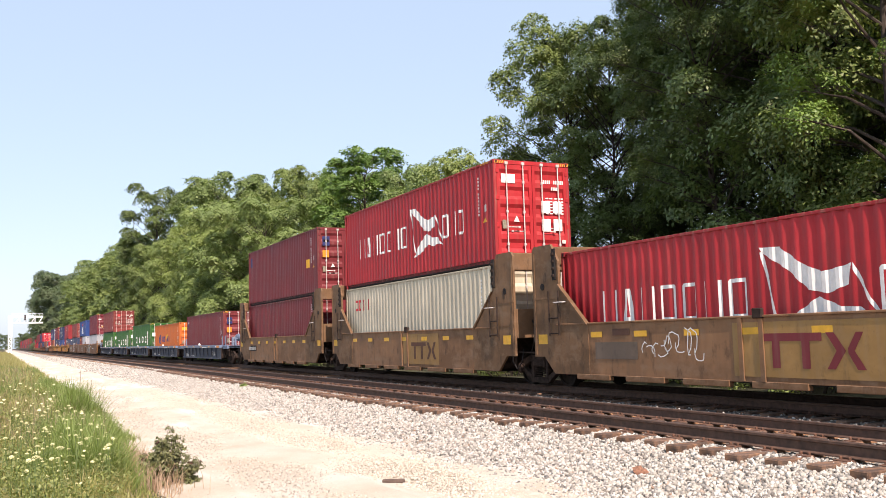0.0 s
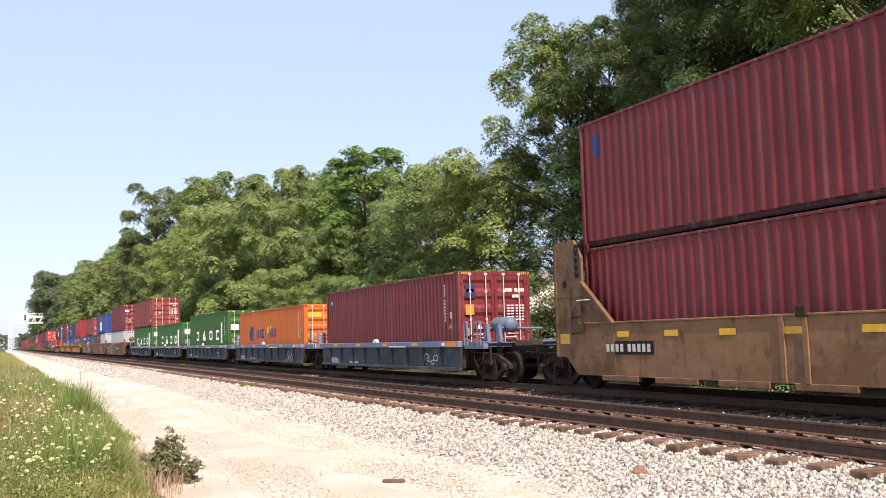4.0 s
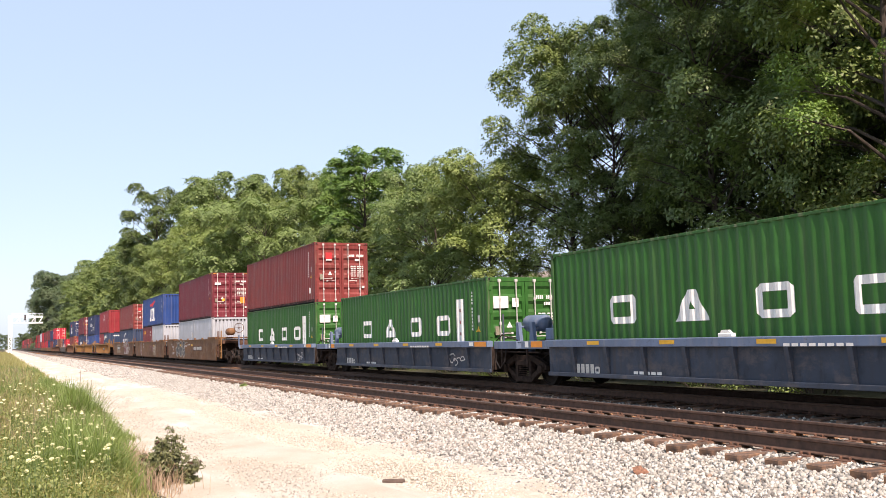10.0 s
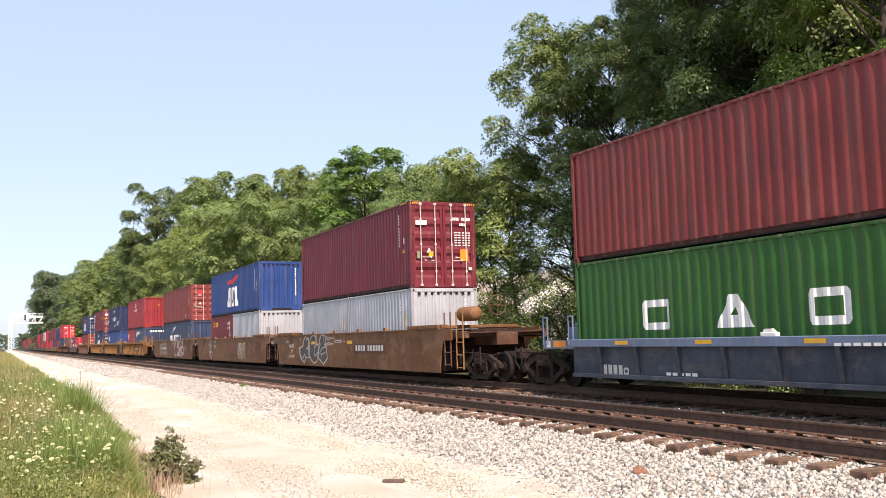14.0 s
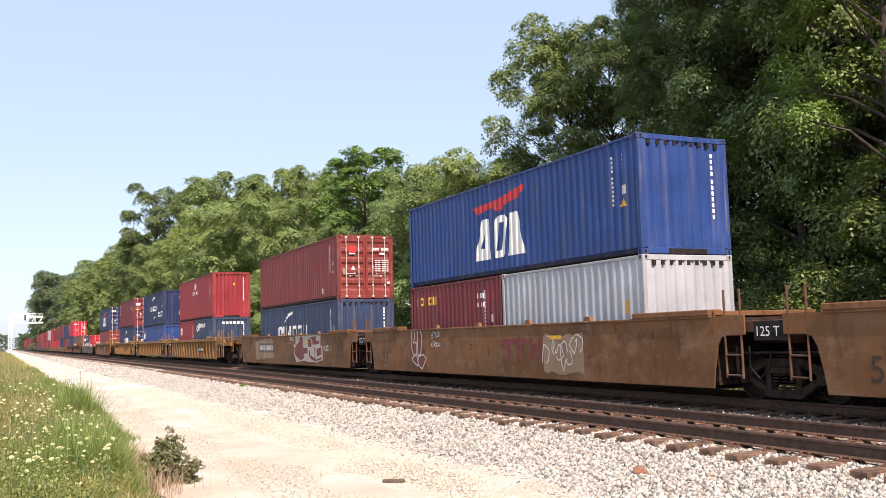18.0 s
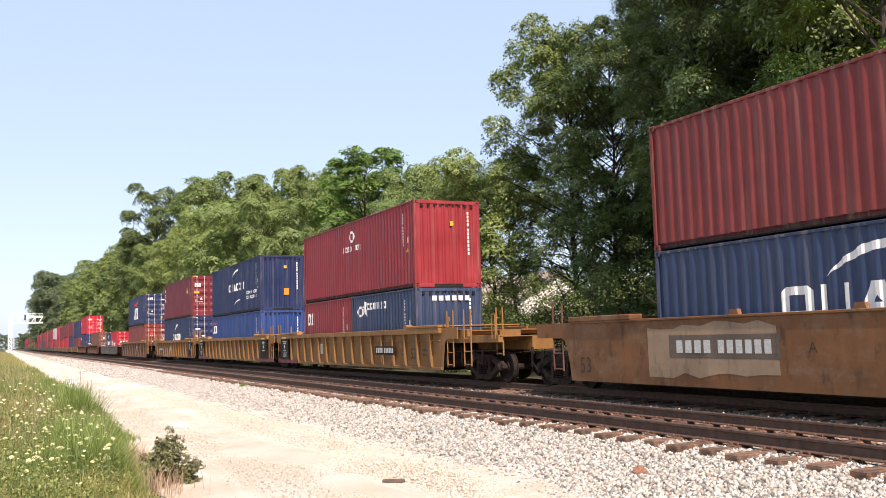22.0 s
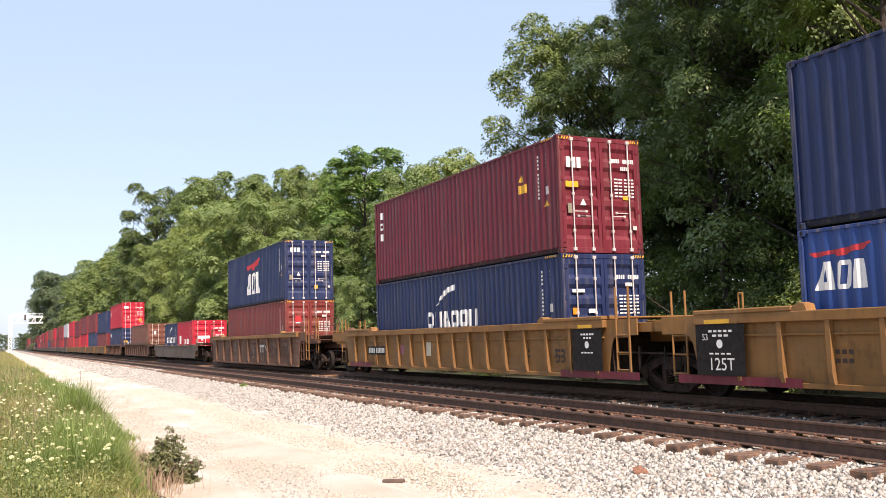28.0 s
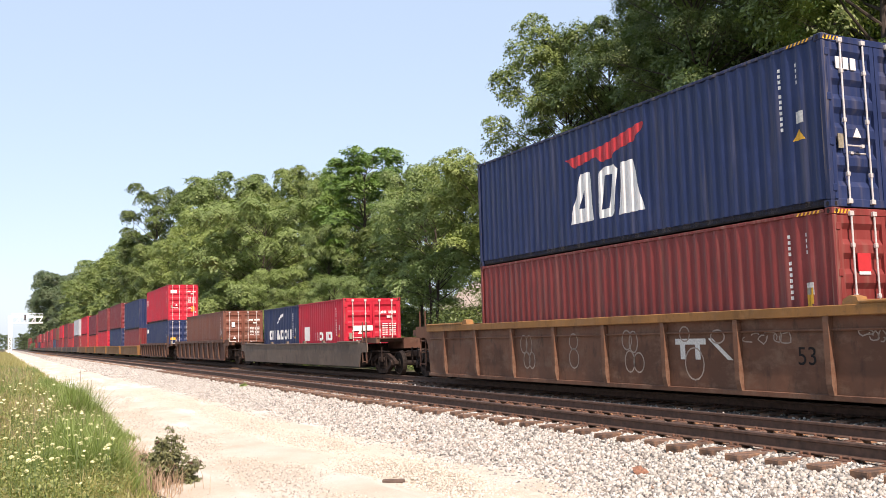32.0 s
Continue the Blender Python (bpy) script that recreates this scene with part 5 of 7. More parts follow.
container(-334.20, FLOOR + HC, L40, HC, "kl_red", "doors", "bright red container stacked on a navy one", [("sign_blocks", M_WHITE, rect(-11.7, -11.3, 1.6, 2.1))], [("warning_plate", M_ORANGE, (0.62, 0.92, 0.7, 1.1)), ("sign_block", M_WHITE, (-1.0, -0.5, 2.2, 2.45))])

A_GROUP, B_GROUP, C_GROUP, D_GROUP = "bulkhead well cars", "blue-grey articulated well cars", "brown articulated well cars", "yellow ribbed well cars"
DARK_LETTER = plain("dark_brown_lettering", (0.045, 0.028, 0.020), 0.7, 0, 0.2, 6)
SIGN_OCHRE = paint("faded_ochre_sign", (0.380, 0.215, 0.075), 0.35, 0.65, mottle=0.5)
c = bulkhead_car(-12.55, -6.95, 7.48, 0.55, "tan steel bulkhead well car with maroon sign and spray scrawl")
mark(c, "sign_panel", SIGN_OCHRE, rect(-0.15, 3.6, 0.46, 1.40), -HW - 0.008)
mark(c, "sign_blocks", P["maroon"], rect(0.55, 1.84, 1.07, 1.20) + rect(0.78, 0.95, 0.62, 1.07) + rect(1.42, 1.59, 0.62, 1.07), -HW - 0.014)
mark(c, "sign_blocks", P["maroon"], [[(1.92, 1.20), (2.08, 1.20), (2.30, 0.91), (2.08, 0.62), (1.92, 0.62), (2.12, 0.91)]], -HW - 0.014)
mark(c, "sign_blocks", P["maroon"], [[(2.64, 1.20), (2.50, 1.20), (2.34, 0.95), (2.34, 0.87), (2.50, 0.62), (2.66, 0.62), (2.46, 0.91)]], -HW - 0.014)
for s in scribble(-2.75, -0.95, 0.55, 1.35, 4, 10, 0.022):
    mark(c, "spray_scrawl", M_WHITE, s, -HW - 0.013)
mark(c, "primer_patch", P["rustbrown"], rect(-3.75, -3.15, 1.22, 1.36))
mark(c, "primer_patch", P["umber"], rect(-4.4, -2.9, 0.72, 1.08))
c = bulkhead_car(-27.95, -6.95, 7.48, 0.55, "tan steel bulkhead well car with faded brown sign")
mark(c, "sign_panel", SIGN_OCHRE, rect(0.2, 2.9, 0.46, 1.40), -HW - 0.008)
mark(c, "sign_blocks", P["rustbrown"], rect(0.85, 1.98, 1.02, 1.14) + rect(1.06, 1.20, 0.62, 1.02) + rect(1.60, 1.75, 0.62, 1.02) + [[(2.04, 1.14), (2.18, 1.14), (2.38, 0.88), (2.18, 0.62), (2.04, 0.62), (2.22, 0.88)]] + [[(2.70, 1.14), (2.56, 1.14), (2.42, 0.92), (2.42, 0.84), (2.56, 0.62), (2.72, 0.62), (2.54, 0.88)]], -HW - 0.014)
c = bulkhead_car(-43.70, -6.95, 7.48, 0.50, "tan steel bulkhead well car with black number panel at its end")
mark(c, "number_panel", M_BLACK, rect(-5.05, -3.35, 0.82, 1.10), -HW - 0.011)
mark(c, "number_bars", M_DATA, blocks("bbbb", -4.95, -4.35, 0.88, 1.04, 0.35) + blocks("bbbbb", -4.20, -3.45, 0.88, 1.04, 0.35), -HW - 0.014)
coupler(c, -7.9, -1)

BLUE = []
for i, f in enumerate((-56.36, -71.80, -87.22, -102.75, -118.30)):
    c = ribbed_car(f - 6.10, -5.85, 6.75, "blue-grey ribbed well car, dusty, with pale number marks", B_GROUP, "carblue_shaded", 0.33, 1.15, 1.275, 2.0, 0, 0.10, 0.85 if i == 0 else None, True, "carblue_top", 0, 0.36, True)
    end_platform(c, 6.75, 7.95, 1.13, P["carblue_top"], i == 0)
    end_platform(c, -7.35, -5.85, 1.13, P["carblue_top"], i == 4)
    for s in (-1, 1):
        part("pivot_arm", cached(("arm", s), lambda: Geo().prism([(-0.45, 0.62), (0.45, 0.62), (0.45, 0.85), (0.18, 1.14), (-0.18, 1.14), (-0.45, 0.85)], "y", -0.45, 0.45).mesh("pivot_arm", M_BOGIE)), c, (-7.4 if s < 0 else 7.75, 0, 0))
    if i != 1:
        air_tank(c, 7.62, -0.55, 1.58, P["carblue_top"])
    mark(c, "reflector_strip", M_ORANGE, rect(-6.85, -6.32, 0.97, 1.12), -HW + 0.096)
    mark(c, "reflector_strip", M_WHITE, rect(-7.15, -6.98, 0.97, 1.12), -HW + 0.096)
    g = Geo()
    for x in (7.25, 7.95):
        g.prism([(x - 0.10, 1.12), (x + 0.12, 1.12), (x + 0.05, 1.62), (x - 0.05, 1.62)], "y", -0.95, -0.85).tube((x, -0.9, 1.50), (x, 0.5, 1.46), 0.03)
    part("tank_bracket", g.mesh("tank_bracket", P["carblue_top"]), c)
    part("valve_box", cached("valvebox", lambda: Geo().box(-6.90, -6.35, -0.95, -0.35, 1.13, 1.44, 0.03).box(-6.75, -6.55, -0.85, -0.5, 1.44, 1.52, 0.02).mesh("valve_box", P["carblue_top"])), c)
    part("grab_post", cached("gpost", lambda: Geo().tube((6.85, -1.15, 1.1), (6.85, -1.15, 1.85), 0.025).mesh("grab_post", P["carblue_shaded"])), c)
    g = Geo().path([(6.7, -1.3, 1.14), (6.95, -1.25, 1.30), (7.25, -1.2, 1.22), (7.5, -1.1, 1.15)], 0.018)
    part("brake_pipe", g.mesh("brake_pipe", M_BOGIE), c)
    for x in (-4.1, -1.6, 1.0, 3.5):
        mark(c, "reflector_strip", M_YELLOW, rect(x, x + 0.45, 1.03, 1.11), -HW - 0.114)
    mark(c, "reflector_strip", M_ORANGE, rect(6.02, 6.70, 1.00, 1.13), -HW - 0.114)
    mark(c, "reflector_strip", M_WHITE, rect(5.70, 5.95, 1.02, 1.12), -HW - 0.114)
    mark(c, "number_bars", M_DATA, blocks("bbbb", -4.70, -4.02, 0.40, 0.60, 0.28) + blocks("r", -3.98, -3.80, 0.40, 0.55, 0, 0.3), -HW - 0.008)
    mark(c, "data_bars", M_WHITE, blocks("bbbbbbbb", 1.6, 3.0, 0.985, 1.035, 0.25), -HW - 0.114)
    mark(c, "data_bars", M_WHITE, blocks("bbbbb", -2.6, -1.7, 0.42, 0.48, 0.25), -HW - 0.008)
    for s in scribble(4.3, 5.15, 0.36, 0.80, 20 + i, 4, 0.03):
        mark(c, "spray_scrawl", M_GALV, s, -HW - 0.009)
    part("latch_block", cached("latchb", lambda: Geo().box(-0.18, 0.18, -HW - 0.08, -HW + 0.02, 1.15, 1.22, 0.01).prism([(-0.14, 1.22), (0.14, 1.22), (0.06, 1.28), (-0.10, 1.28)], "y", -HW - 0.06, -HW).mesh("latch_block", M_WHITE)), c, (0.2, 0, 0))
    BLUE.append(c)
coupler(BLUE[0], 7.95, 1)
coupler(BLUE[4], -7.35, -1)


def hooked_end(c, e, s, mat, z, tank=False):
    """Open framing over the bogie beyond a well's end: draft sill, gusset arms, rails."""
    end_platform(c, min(e, e + s * 1.5), max(e, e + s * 1.5), z - 0.12, mat, False)
    ladder(c, e + s * 0.55 - 0.2, -HW + 0.02, 0.42, z + 0.45, mat, 0.40)


C1 = smooth_car(-146.20, -9.0, 8.76, "ochre-brown plate-sided well car with large grey spray lettering", C_GROUP, "ochre", 0.22, 1.50, 1.35, 0.16, 1.75)
C2 = smooth_car(-166.16, -8.8, 8.36, "ochre-brown plate-sided well car with faded maroon sign", C_GROUP, "ochre", 0.22, 1.50, 1.25, 0.16)
C3 = smooth_car(-185.70, -8.9, 8.15, "ochre-brown plate-sided well car with red and white spray painting", C_GROUP, "ochre", 0.22, 1.50, 1.20, 0.16, rear_reach=1.45)
for cc, a, b in ((C1, 1, 1), (C2, 1, 1), (C3, 1, 1)):
    e1 = {C1: 8.76, C2: 8.36, C3: 8.15}[cc]
    e0 = {C1: -9.0, C2: -8.8, C3: -8.9}[cc]
    hooked_end(cc, e1, 1, P["rustbrown"], 1.55)
    hooked_end(cc, e0, -1, P["rustbrown"], 1.55)
air_tank(C1, 9.2, -0.7, 1.95, P["ochre"], 0.22, 1.1)
brake_wheel(C1, 10.6, -0.5, 2.15, P["rustbrown"])
ladder(C1, 9.9, -HW + 0.02, 0.35, 2.0, P["yellow"], 0.42)
coupler(C1, 10.3, 1)
coupler(C3, -10.4, -1)
# grey letters-like fills with white rims on the first brown car
M_SPRAY = plain("pale_spray", (0.52, 0.47, 0.41), 0.7, 0, 0.25, 6)
GREYS = plain("grey_spray", (0.062, 0.058, 0.056), 0.7, 0, 0.3, 5)
REDS = plain("maroon_spray", (0.17, 0.040, 0.034), 0.7, 0, 0.3, 5)
for q in ([(-5.67, 0.96), (-5.64, 0.75), (-5.45, 0.51), (-4.95, 0.34), (-4.7, 0.49), (-4.73, 0.56), (-4.14, 0.57), (-4.3, 0.68), (-4.28, 0.95), (-4.64, 0.93), (-4.27, 1.05), (-4.32, 1.4), (-4.58, 1.3), (-4.7, 1.46), (-5.01, 1.29), (-5.05, 1.09), (-5.35, 1.0)],
          [(-4.08, 0.57), (-4.19, 0.85), (-4.2, 1.14), (-4.06, 1.35), (-3.77, 1.48), (-3.45, 1.49), (-3.33, 1.41), (-3.24, 1.5), (-3.14, 1.46), (-3.18, 1.13), (-2.97, 1.11), (-2.97, 0.86), (-3.05, 0.64), (-3.19, 0.42), (-3.54, 0.33), (-3.89, 0.44)],
          [(-2.93, 0.89), (-2.68, 1.13), (-2.81, 1.15), (-2.78, 1.35), (-2.65, 1.36), (-2.58, 1.48), (-2.37, 1.5), (-2.21, 1.45), (-2.06, 1.47), (-1.99, 1.33), (-2.02, 1.05), (-1.91, 1.02), (-1.8, 0.56), (-2.31, 0.31), (-2.61, 0.44), (-2.93, 0.53)]):
    mark(C1, "spray_fill", GREYS, [q], -HW - 0.005)
    mark(C1, "spray_rim", M_SPRAY, stroke(q + q[:1], 0.060), -HW - 0.009)
for q in ([(-5.56, 0.92), (-5.5, 0.67), (-5.17, 0.52), (-4.88, 0.7), (-4.73, 0.56)],
          [(-3.17, 1.13), (-3.29, 1.07), (-3.5, 1.0), (-3.54, 0.71), (-3.38, 0.64), (-3.02, 0.8)],
          [(-3.34, 1.39), (-3.29, 1.13)],
          [(-2.02, 1.0), (-2.38, 0.98), (-2.81, 0.77), (-2.53, 0.7), (-2.02, 0.81)],
          [(-2.22, 1.42), (-2.19, 1.12), (-2.03, 1.07)],
          [(-2.53, 0.7), (-2.47, 0.54)]):
    mark(C1, "spray_rim", M_SPRAY, stroke(q, 0.045), -HW - 0.010)
text(C1, "53", -8.20, 0.44, 0.58, DARK_LETTER)
for k, (a, b, z0, z1) in enumerate(((-7.73, -7.3, 1.16, 1.30), (-7.3, -6.4, 0.46, 0.68), (-1.95, -0.9, 1.28, 1.46), (-1.9, -1.1, 1.05, 1.22), (-0.8, 0.3, 1.12, 1.32))):
    for s in scribble(a, b, z0, z1, 40 + k, 5, 0.02):
        mark(C1, "spray_scrawl", M_WHITE, s, -HW - 0.009)
mark(C1, "number_panel", P["rustbrown"], rect(1.30, 4.40, 0.80, 1.12), -HW - 0.006)
mark(C1, "number_bars", M_DATA, blocks("bbbb", 1.5, 2.5, 0.86, 1.06, 0.3) + blocks("bbbbbb", 2.75, 4.25, 0.86, 1.06, 0.3), -HW - 0.009)
for x in (-3.9, 0.6):
    mark(C1, "reflector_strip", M_YELLOW, rect(x, x + 0.55, 1.12, 1.24), -HW - 0.012)
# faded maroon sign on the second, scrawls
mark(C2, "sign_blocks", P["maroon"], rect(0.45, 1.70, 1.06, 1.19) + rect(0.68, 0.84, 0.66, 1.06) + rect(1.30, 1.46, 0.66, 1.06) + [[(1.78, 1.19), (1.94, 1.19), (2.14, 0.93), (1.94, 0.66), (1.78, 0.66), (1.98, 0.93)]] + [[(2.46, 1.19), (2.32, 1.19), (2.18, 0.97), (2.18, 0.89), (2.32, 0.66), (2.48, 0.66), (2.30, 0.93)]], -HW - 0.006)
for q in ([(-5.44, 1.51), (-5.18, 1.53), (-5.2, 1.29), (-5.31, 1.13), (-5.05, 1.13), (-5.08, 0.72), (-5.35, 0.78), (-5.48, 1.0)],
          [(-4.98, 1.13), (-4.99, 1.51), (-4.8, 1.52), (-4.68, 1.39), (-4.68, 1.02), (-4.79, 0.75), (-4.98, 0.75)],
          [(-5.43, 0.64), (-5.22, 0.74), (-5.05, 0.7), (-4.97, 0.49), (-5.04, 0.41), (-5.34, 0.53)],
          [(-4.95, 0.7), (-4.55, 0.76), (-4.35, 0.63), (-4.68, 0.31), (-4.97, 0.45)]):
    mark(C2, "spray_fill", REDS, [q], -HW - 0.005)
    mark(C2, "spray_rim", M_SPRAY, stroke(q + q[:1], 0.045), -HW - 0.008)
for k, (z0, z1) in enumerate(((1.22, 1.46), (0.96, 1.18))):
    for s in scribble(-3.95, -3.35, z0, z1, 90 + k, 5, 0.016):
        mark(C2, "spray_scrawl", M_WHITE, s, -HW - 0.008)
for k, (a, b) in enumerate(((2.5, 4.1),)):
    for s in scribble(a, b, 0.30, 1.45, 60 + k, 8, 0.03):
        mark(C2, "spray_scrawl", M_GALV, s, -HW - 0.008)
text(C1, "B", 0.62, 0.80, 0.34, DARK_LETTER)
text(C2, "C", -1.40, 0.92, 0.22, M_BLACK)
text(C2, "53", -8.0, 0.45, 0.58, DARK_LETTER)
mark(C3, "number_panel", P["umber"], rect(-5.42, -2.55, 0.76, 1.20), -HW - 0.006)
mark(C3, "number_bars", M_DATA, blocks("bbbb", -5.2, -4.25, 0.86, 1.10, 0.3) + blocks("bbbbbb", -4.05, -2.75, 0.86, 1.10, 0.3), -HW - 0.009)
def ragged(x0, x1, z0, z1, seed, n=9):
    """An uneven patch of sprayed paint."""
    r = random.Random(seed)
    up = [(x0 + (x1 - x0) * k / n + r.uniform(-0.06, 0.06), z1 - r.uniform(0, 0.16)) for k in range(n + 1)]
    low = [(x0 + (x1 - x0) * k / n + r.uniform(-0.06, 0.06), z0 + r.uniform(0, 0.14)) for k in range(n + 1)]
    return [[up[k], up[k + 1], low[k + 1], low[k]] for k in range(n)]


PALE_SPRAY = paint("thin_white_spray", (0.37, 0.255, 0.165), 0.4, 0.75, (0.28, 0.19, 0.12), mottle=0.7)
mark(C3, "spray_haze", PALE_SPRAY, ragged(-6.1, -2.6, 0.36, 1.47, 5), -HW - 0.004)
mark(C2, "spray_haze", PALE_SPRAY, ragged(2.45, 4.15, 0.30, 1.36, 6), -HW - 0.004)
mark(C2, "reflector_strip", M_YELLOW, rect(2.80, 3.30, 1.16, 1.25), -HW - 0.012)
SILVER = paint("silver_spray", (0.50, 0.43, 0.37), 0.35, 0.6)
back = [(0.81, 1.16), (0.91, 0.67), (1.23, 0.34), (2.54, 0.43), (3.03, 0.37), (4.04, 0.38), (4.99, 0.48), (4.93, 1.08), (4.7, 1.01), (4.72, 1.48), (2.84, 1.5), (1.32, 1.51), (1.11, 1.48), (1.12, 1.13)]
mark(C3, "spray_back", SILVER, [back], -HW - 0.004)
for q in ([(0.91, 1.08), (1.11, 1.0), (1.29, 1.16), (1.65, 1.25), (1.82, 1.49), (2.23, 1.49), (2.27, 1.22), (2.34, 1.0), (2.94, 1.0), (2.95, 0.72), (2.38, 0.69), (2.41, 0.51), (1.87, 0.4), (1.32, 0.54), (1.0, 0.69)],
          [(3.0, 1.39), (3.48, 1.33), (3.53, 1.16), (3.51, 0.97), (2.97, 1.01)],
          [(3.28, 1.39), (3.39, 1.46), (4.15, 1.48), (4.2, 1.29), (4.61, 1.3), (4.59, 1.12), (3.64, 1.07), (3.58, 1.28)],
          [(3.04, 0.87), (3.24, 0.9), (3.35, 0.68), (3.91, 0.58), (3.82, 0.99), (3.97, 1.04), (4.05, 0.51), (4.89, 0.62), (4.95, 0.5), (4.06, 0.39), (3.44, 0.46), (3.12, 0.62)],
          [(4.13, 0.87), (4.23, 0.95), (4.81, 1.04), (4.87, 0.69), (4.2, 0.59)]):
    mark(C3, "spray_fill", REDS, [q], -HW - 0.007)
    mark(C3, "spray_rim", M_SPRAY, stroke(q + q[:1], 0.040), -HW - 0.010)
mark(C3, "reflector_strip", M_YELLOW, rect(2.62, 2.95, 1.18, 1.28), -HW - 0.013)
for s in scribble(0.15, 0.85, 1.15, 1.5, 72, 6, 0.016):
    mark(C3, "spray_scrawl", M_WHITE, s, -HW - 0.009)
for x, z in ((6.35, 1.28), (6.9, 1.26), (7.55, 1.30), (6.9, 0.95)):
    mark(C3, "data_bars", P["rustbrown"], blocks("bb", x, x + 0.3, z, z + 0.16, 0.3), -HW - 0.006)
text(C3, "A", -1.95, 0.88, 0.26, DARK_LETTER)
text(C3, "53", -8.55, 0.42, 0.48, DARK_LETTER)
text(C1, "WHAT", -7.25, 0.98, 0.24, M_WHITE)
text(C1, "UP", -6.98, 0.76, 0.20, M_WHITE)
text(C1, "12", -5.62, 1.30, 0.16, M_WHITE)
for s in scribble(5.05, 5.75, 0.7, 1.2, 71, 5, 0.02):
    mark(C3, "spray_scrawl", M_WHITE, s, -HW - 0.009)
for cc, x in ((C2, 7.2), (C3, 7.0)):
    part("capacity_plate", Geo().box(x + 2.2, x + 3.0, -HW + 0.02, -HW + 0.06, 1.08, 1.42, 0.01).mesh("capacity_plate", M_BLACK), cc)
    text(cc, "125 T", x + 2.25, 1.16, 0.24, M_WHITE, "lettering", -HW + 0.005)

D1 = ribbed_car(-210.10, -8.7, 8.6, "yellow ribbed well car with dark maroon lower panel", D_GROUP, "yellow", 0.32, 1.56, 1.00, 1.25, 0.09, 0.09, 1.75, phase=-0.08)
D2 = ribbed_car(-230.10, -8.35, 8.8, "yellow ribbed well car with black data panel at its end", D_GROUP, "yellow", 0.32, 1.56, 1.01, 1.25, 0.09, 0.09, phase=-0.2)
D3 = ribbed_car(-249.55, -8.35, 8.2, "yellow ribbed well car with black panel and ladder at its end", D_GROUP, "yellow", 0.32, 1.56, 1.02, 1.05, 0.09, 0.09, phase=-0.28, rear_ends=1.85)
for cc, e0, e1 in ((D1, -8.7, 8.6), (D2, -8.35, 8.8), (D3, -8.35, 8.2)):
    hooked_end(cc, e1, 1, P["yellow"], 1.60)
    hooked_end(cc, e0, -1, P["yellow"], 1.60)
for cc, a, b in ((D2, -8.30, -7.05), (D3, 7.0, 8.15), (D1, -8.65, -7.4), (D2, 7.55, 8.75)):
    mark(cc, "data_panel", M_BLACK, rect(a, b, 0.46, 1.38), -HW - 0.104)
    mark(cc, "data_bars", M_WHITE, blocks("bbbbb", a + 0.35, b - 0.3, 1.24, 1.28, 0.3) + blocks("bbb", a + 0.45, b - 0.4, 1.16, 1.20, 0.3) + oval((a + b) / 2, 1.03, 0.08, 0.08) + blocks("bbbb", a + 0.35, b - 0.35, 0.84, 0.87, 0.3), -HW - 0.108)
    mark(cc, "maroon_panel", P["maroon2"], rect(a - 0.6, b + 1.2, 0.30, 0.46), -HW - 0.056)
    mark(cc, "reflector_strip", M_YELLOW, rect(a + 0.25, b - 0.35, 1.395, 1.47), -HW - 0.114)
text(D2, "125T", -7.98, 0.56, 0.32, M_WHITE, "lettering", -HW - 0.112)
text(D1, "125T", -8.33, 0.56, 0.32, M_WHITE, "lettering", -HW - 0.112)
text(D2, "53", -8.12, 1.10, 0.16, M_WHITE, "lettering", -HW - 0.112)
mark(D1, "number_panel", M_BLACK, rect(3.40, 5.15, 0.74, 1.02), -HW - 0.104)
mark(D1, "number_bars", M_DATA, blocks("bbbb", 3.5, 4.1, 0.80, 0.97, 0.3) + blocks("bbbbbb", 4.25, 5.05, 0.80, 0.97, 0.3), -HW - 0.108)
mark(D3, "number_panel", M_BLACK, rect(-6.02, -4.38, 0.74, 1.02), -HW - 0.104)
mark(D3, "number_bars", M_DATA, blocks("bbbb", -5.92, -5.36, 0.80, 0.97, 0.3) + blocks("bbbbbb", -5.22, -4.46, 0.80, 0.97, 0.3), -HW - 0.108)
mark(D3, "maroon_panel", P["maroon2"], rect(-8.0, -5.9, 0.31, 0.47), -HW - 0.056)
hoop = Geo().path([(0, -HW + 0.05, 1.60), (0, -HW + 0.05, 1.92), (0.10, -HW + 0.05, 1.92), (0.10, -HW + 0.05, 1.60)], 0.018).mesh("grab_iron", P["yellow"])
for cc, xs in ((D3, (-7.28, -6.76)), (D2, (-7.3, 7.4)), (D1, (-7.5,))):
    for x in xs:
        part("grab_iron", hoop, cc, (x, 0, 0))
for cc, x in ((D1, -3.2), (D2, -2.8), (D3, -1.4)):
    mark(cc, "pale_patch", P["cream"], rect(x, x + 0.50, 0.72, 1.14), -HW - 0.008)
text(D3, "53", 6.10, 0.62, 0.46, DARK_LETTER, "lettering", -HW - 0.010)
text(D1, "53", 6.25, 0.62, 0.48, DARK_LETTER, "lettering", -HW - 0.010)
PINK_SPRAY = plain("faded_pink_spray", (0.34, 0.12, 0.16), 0.7, 0, 0.3, 5)
mark(D3, "spray_patch", PINK_SPRAY, ragged(-3.55, -2.95, 0.66, 1.16, 12, 4), -HW - 0.006)
mark(D2, "spray_patch", PINK_SPRAY, [[(-1.35, 1.0), (-1.2, 1.0), (-0.85, 0.72), (-1.0, 0.72)], [(-1.0, 1.0), (-0.85, 1.0), (-1.2, 0.72), (-1.35, 0.72)]], -HW - 0.006)
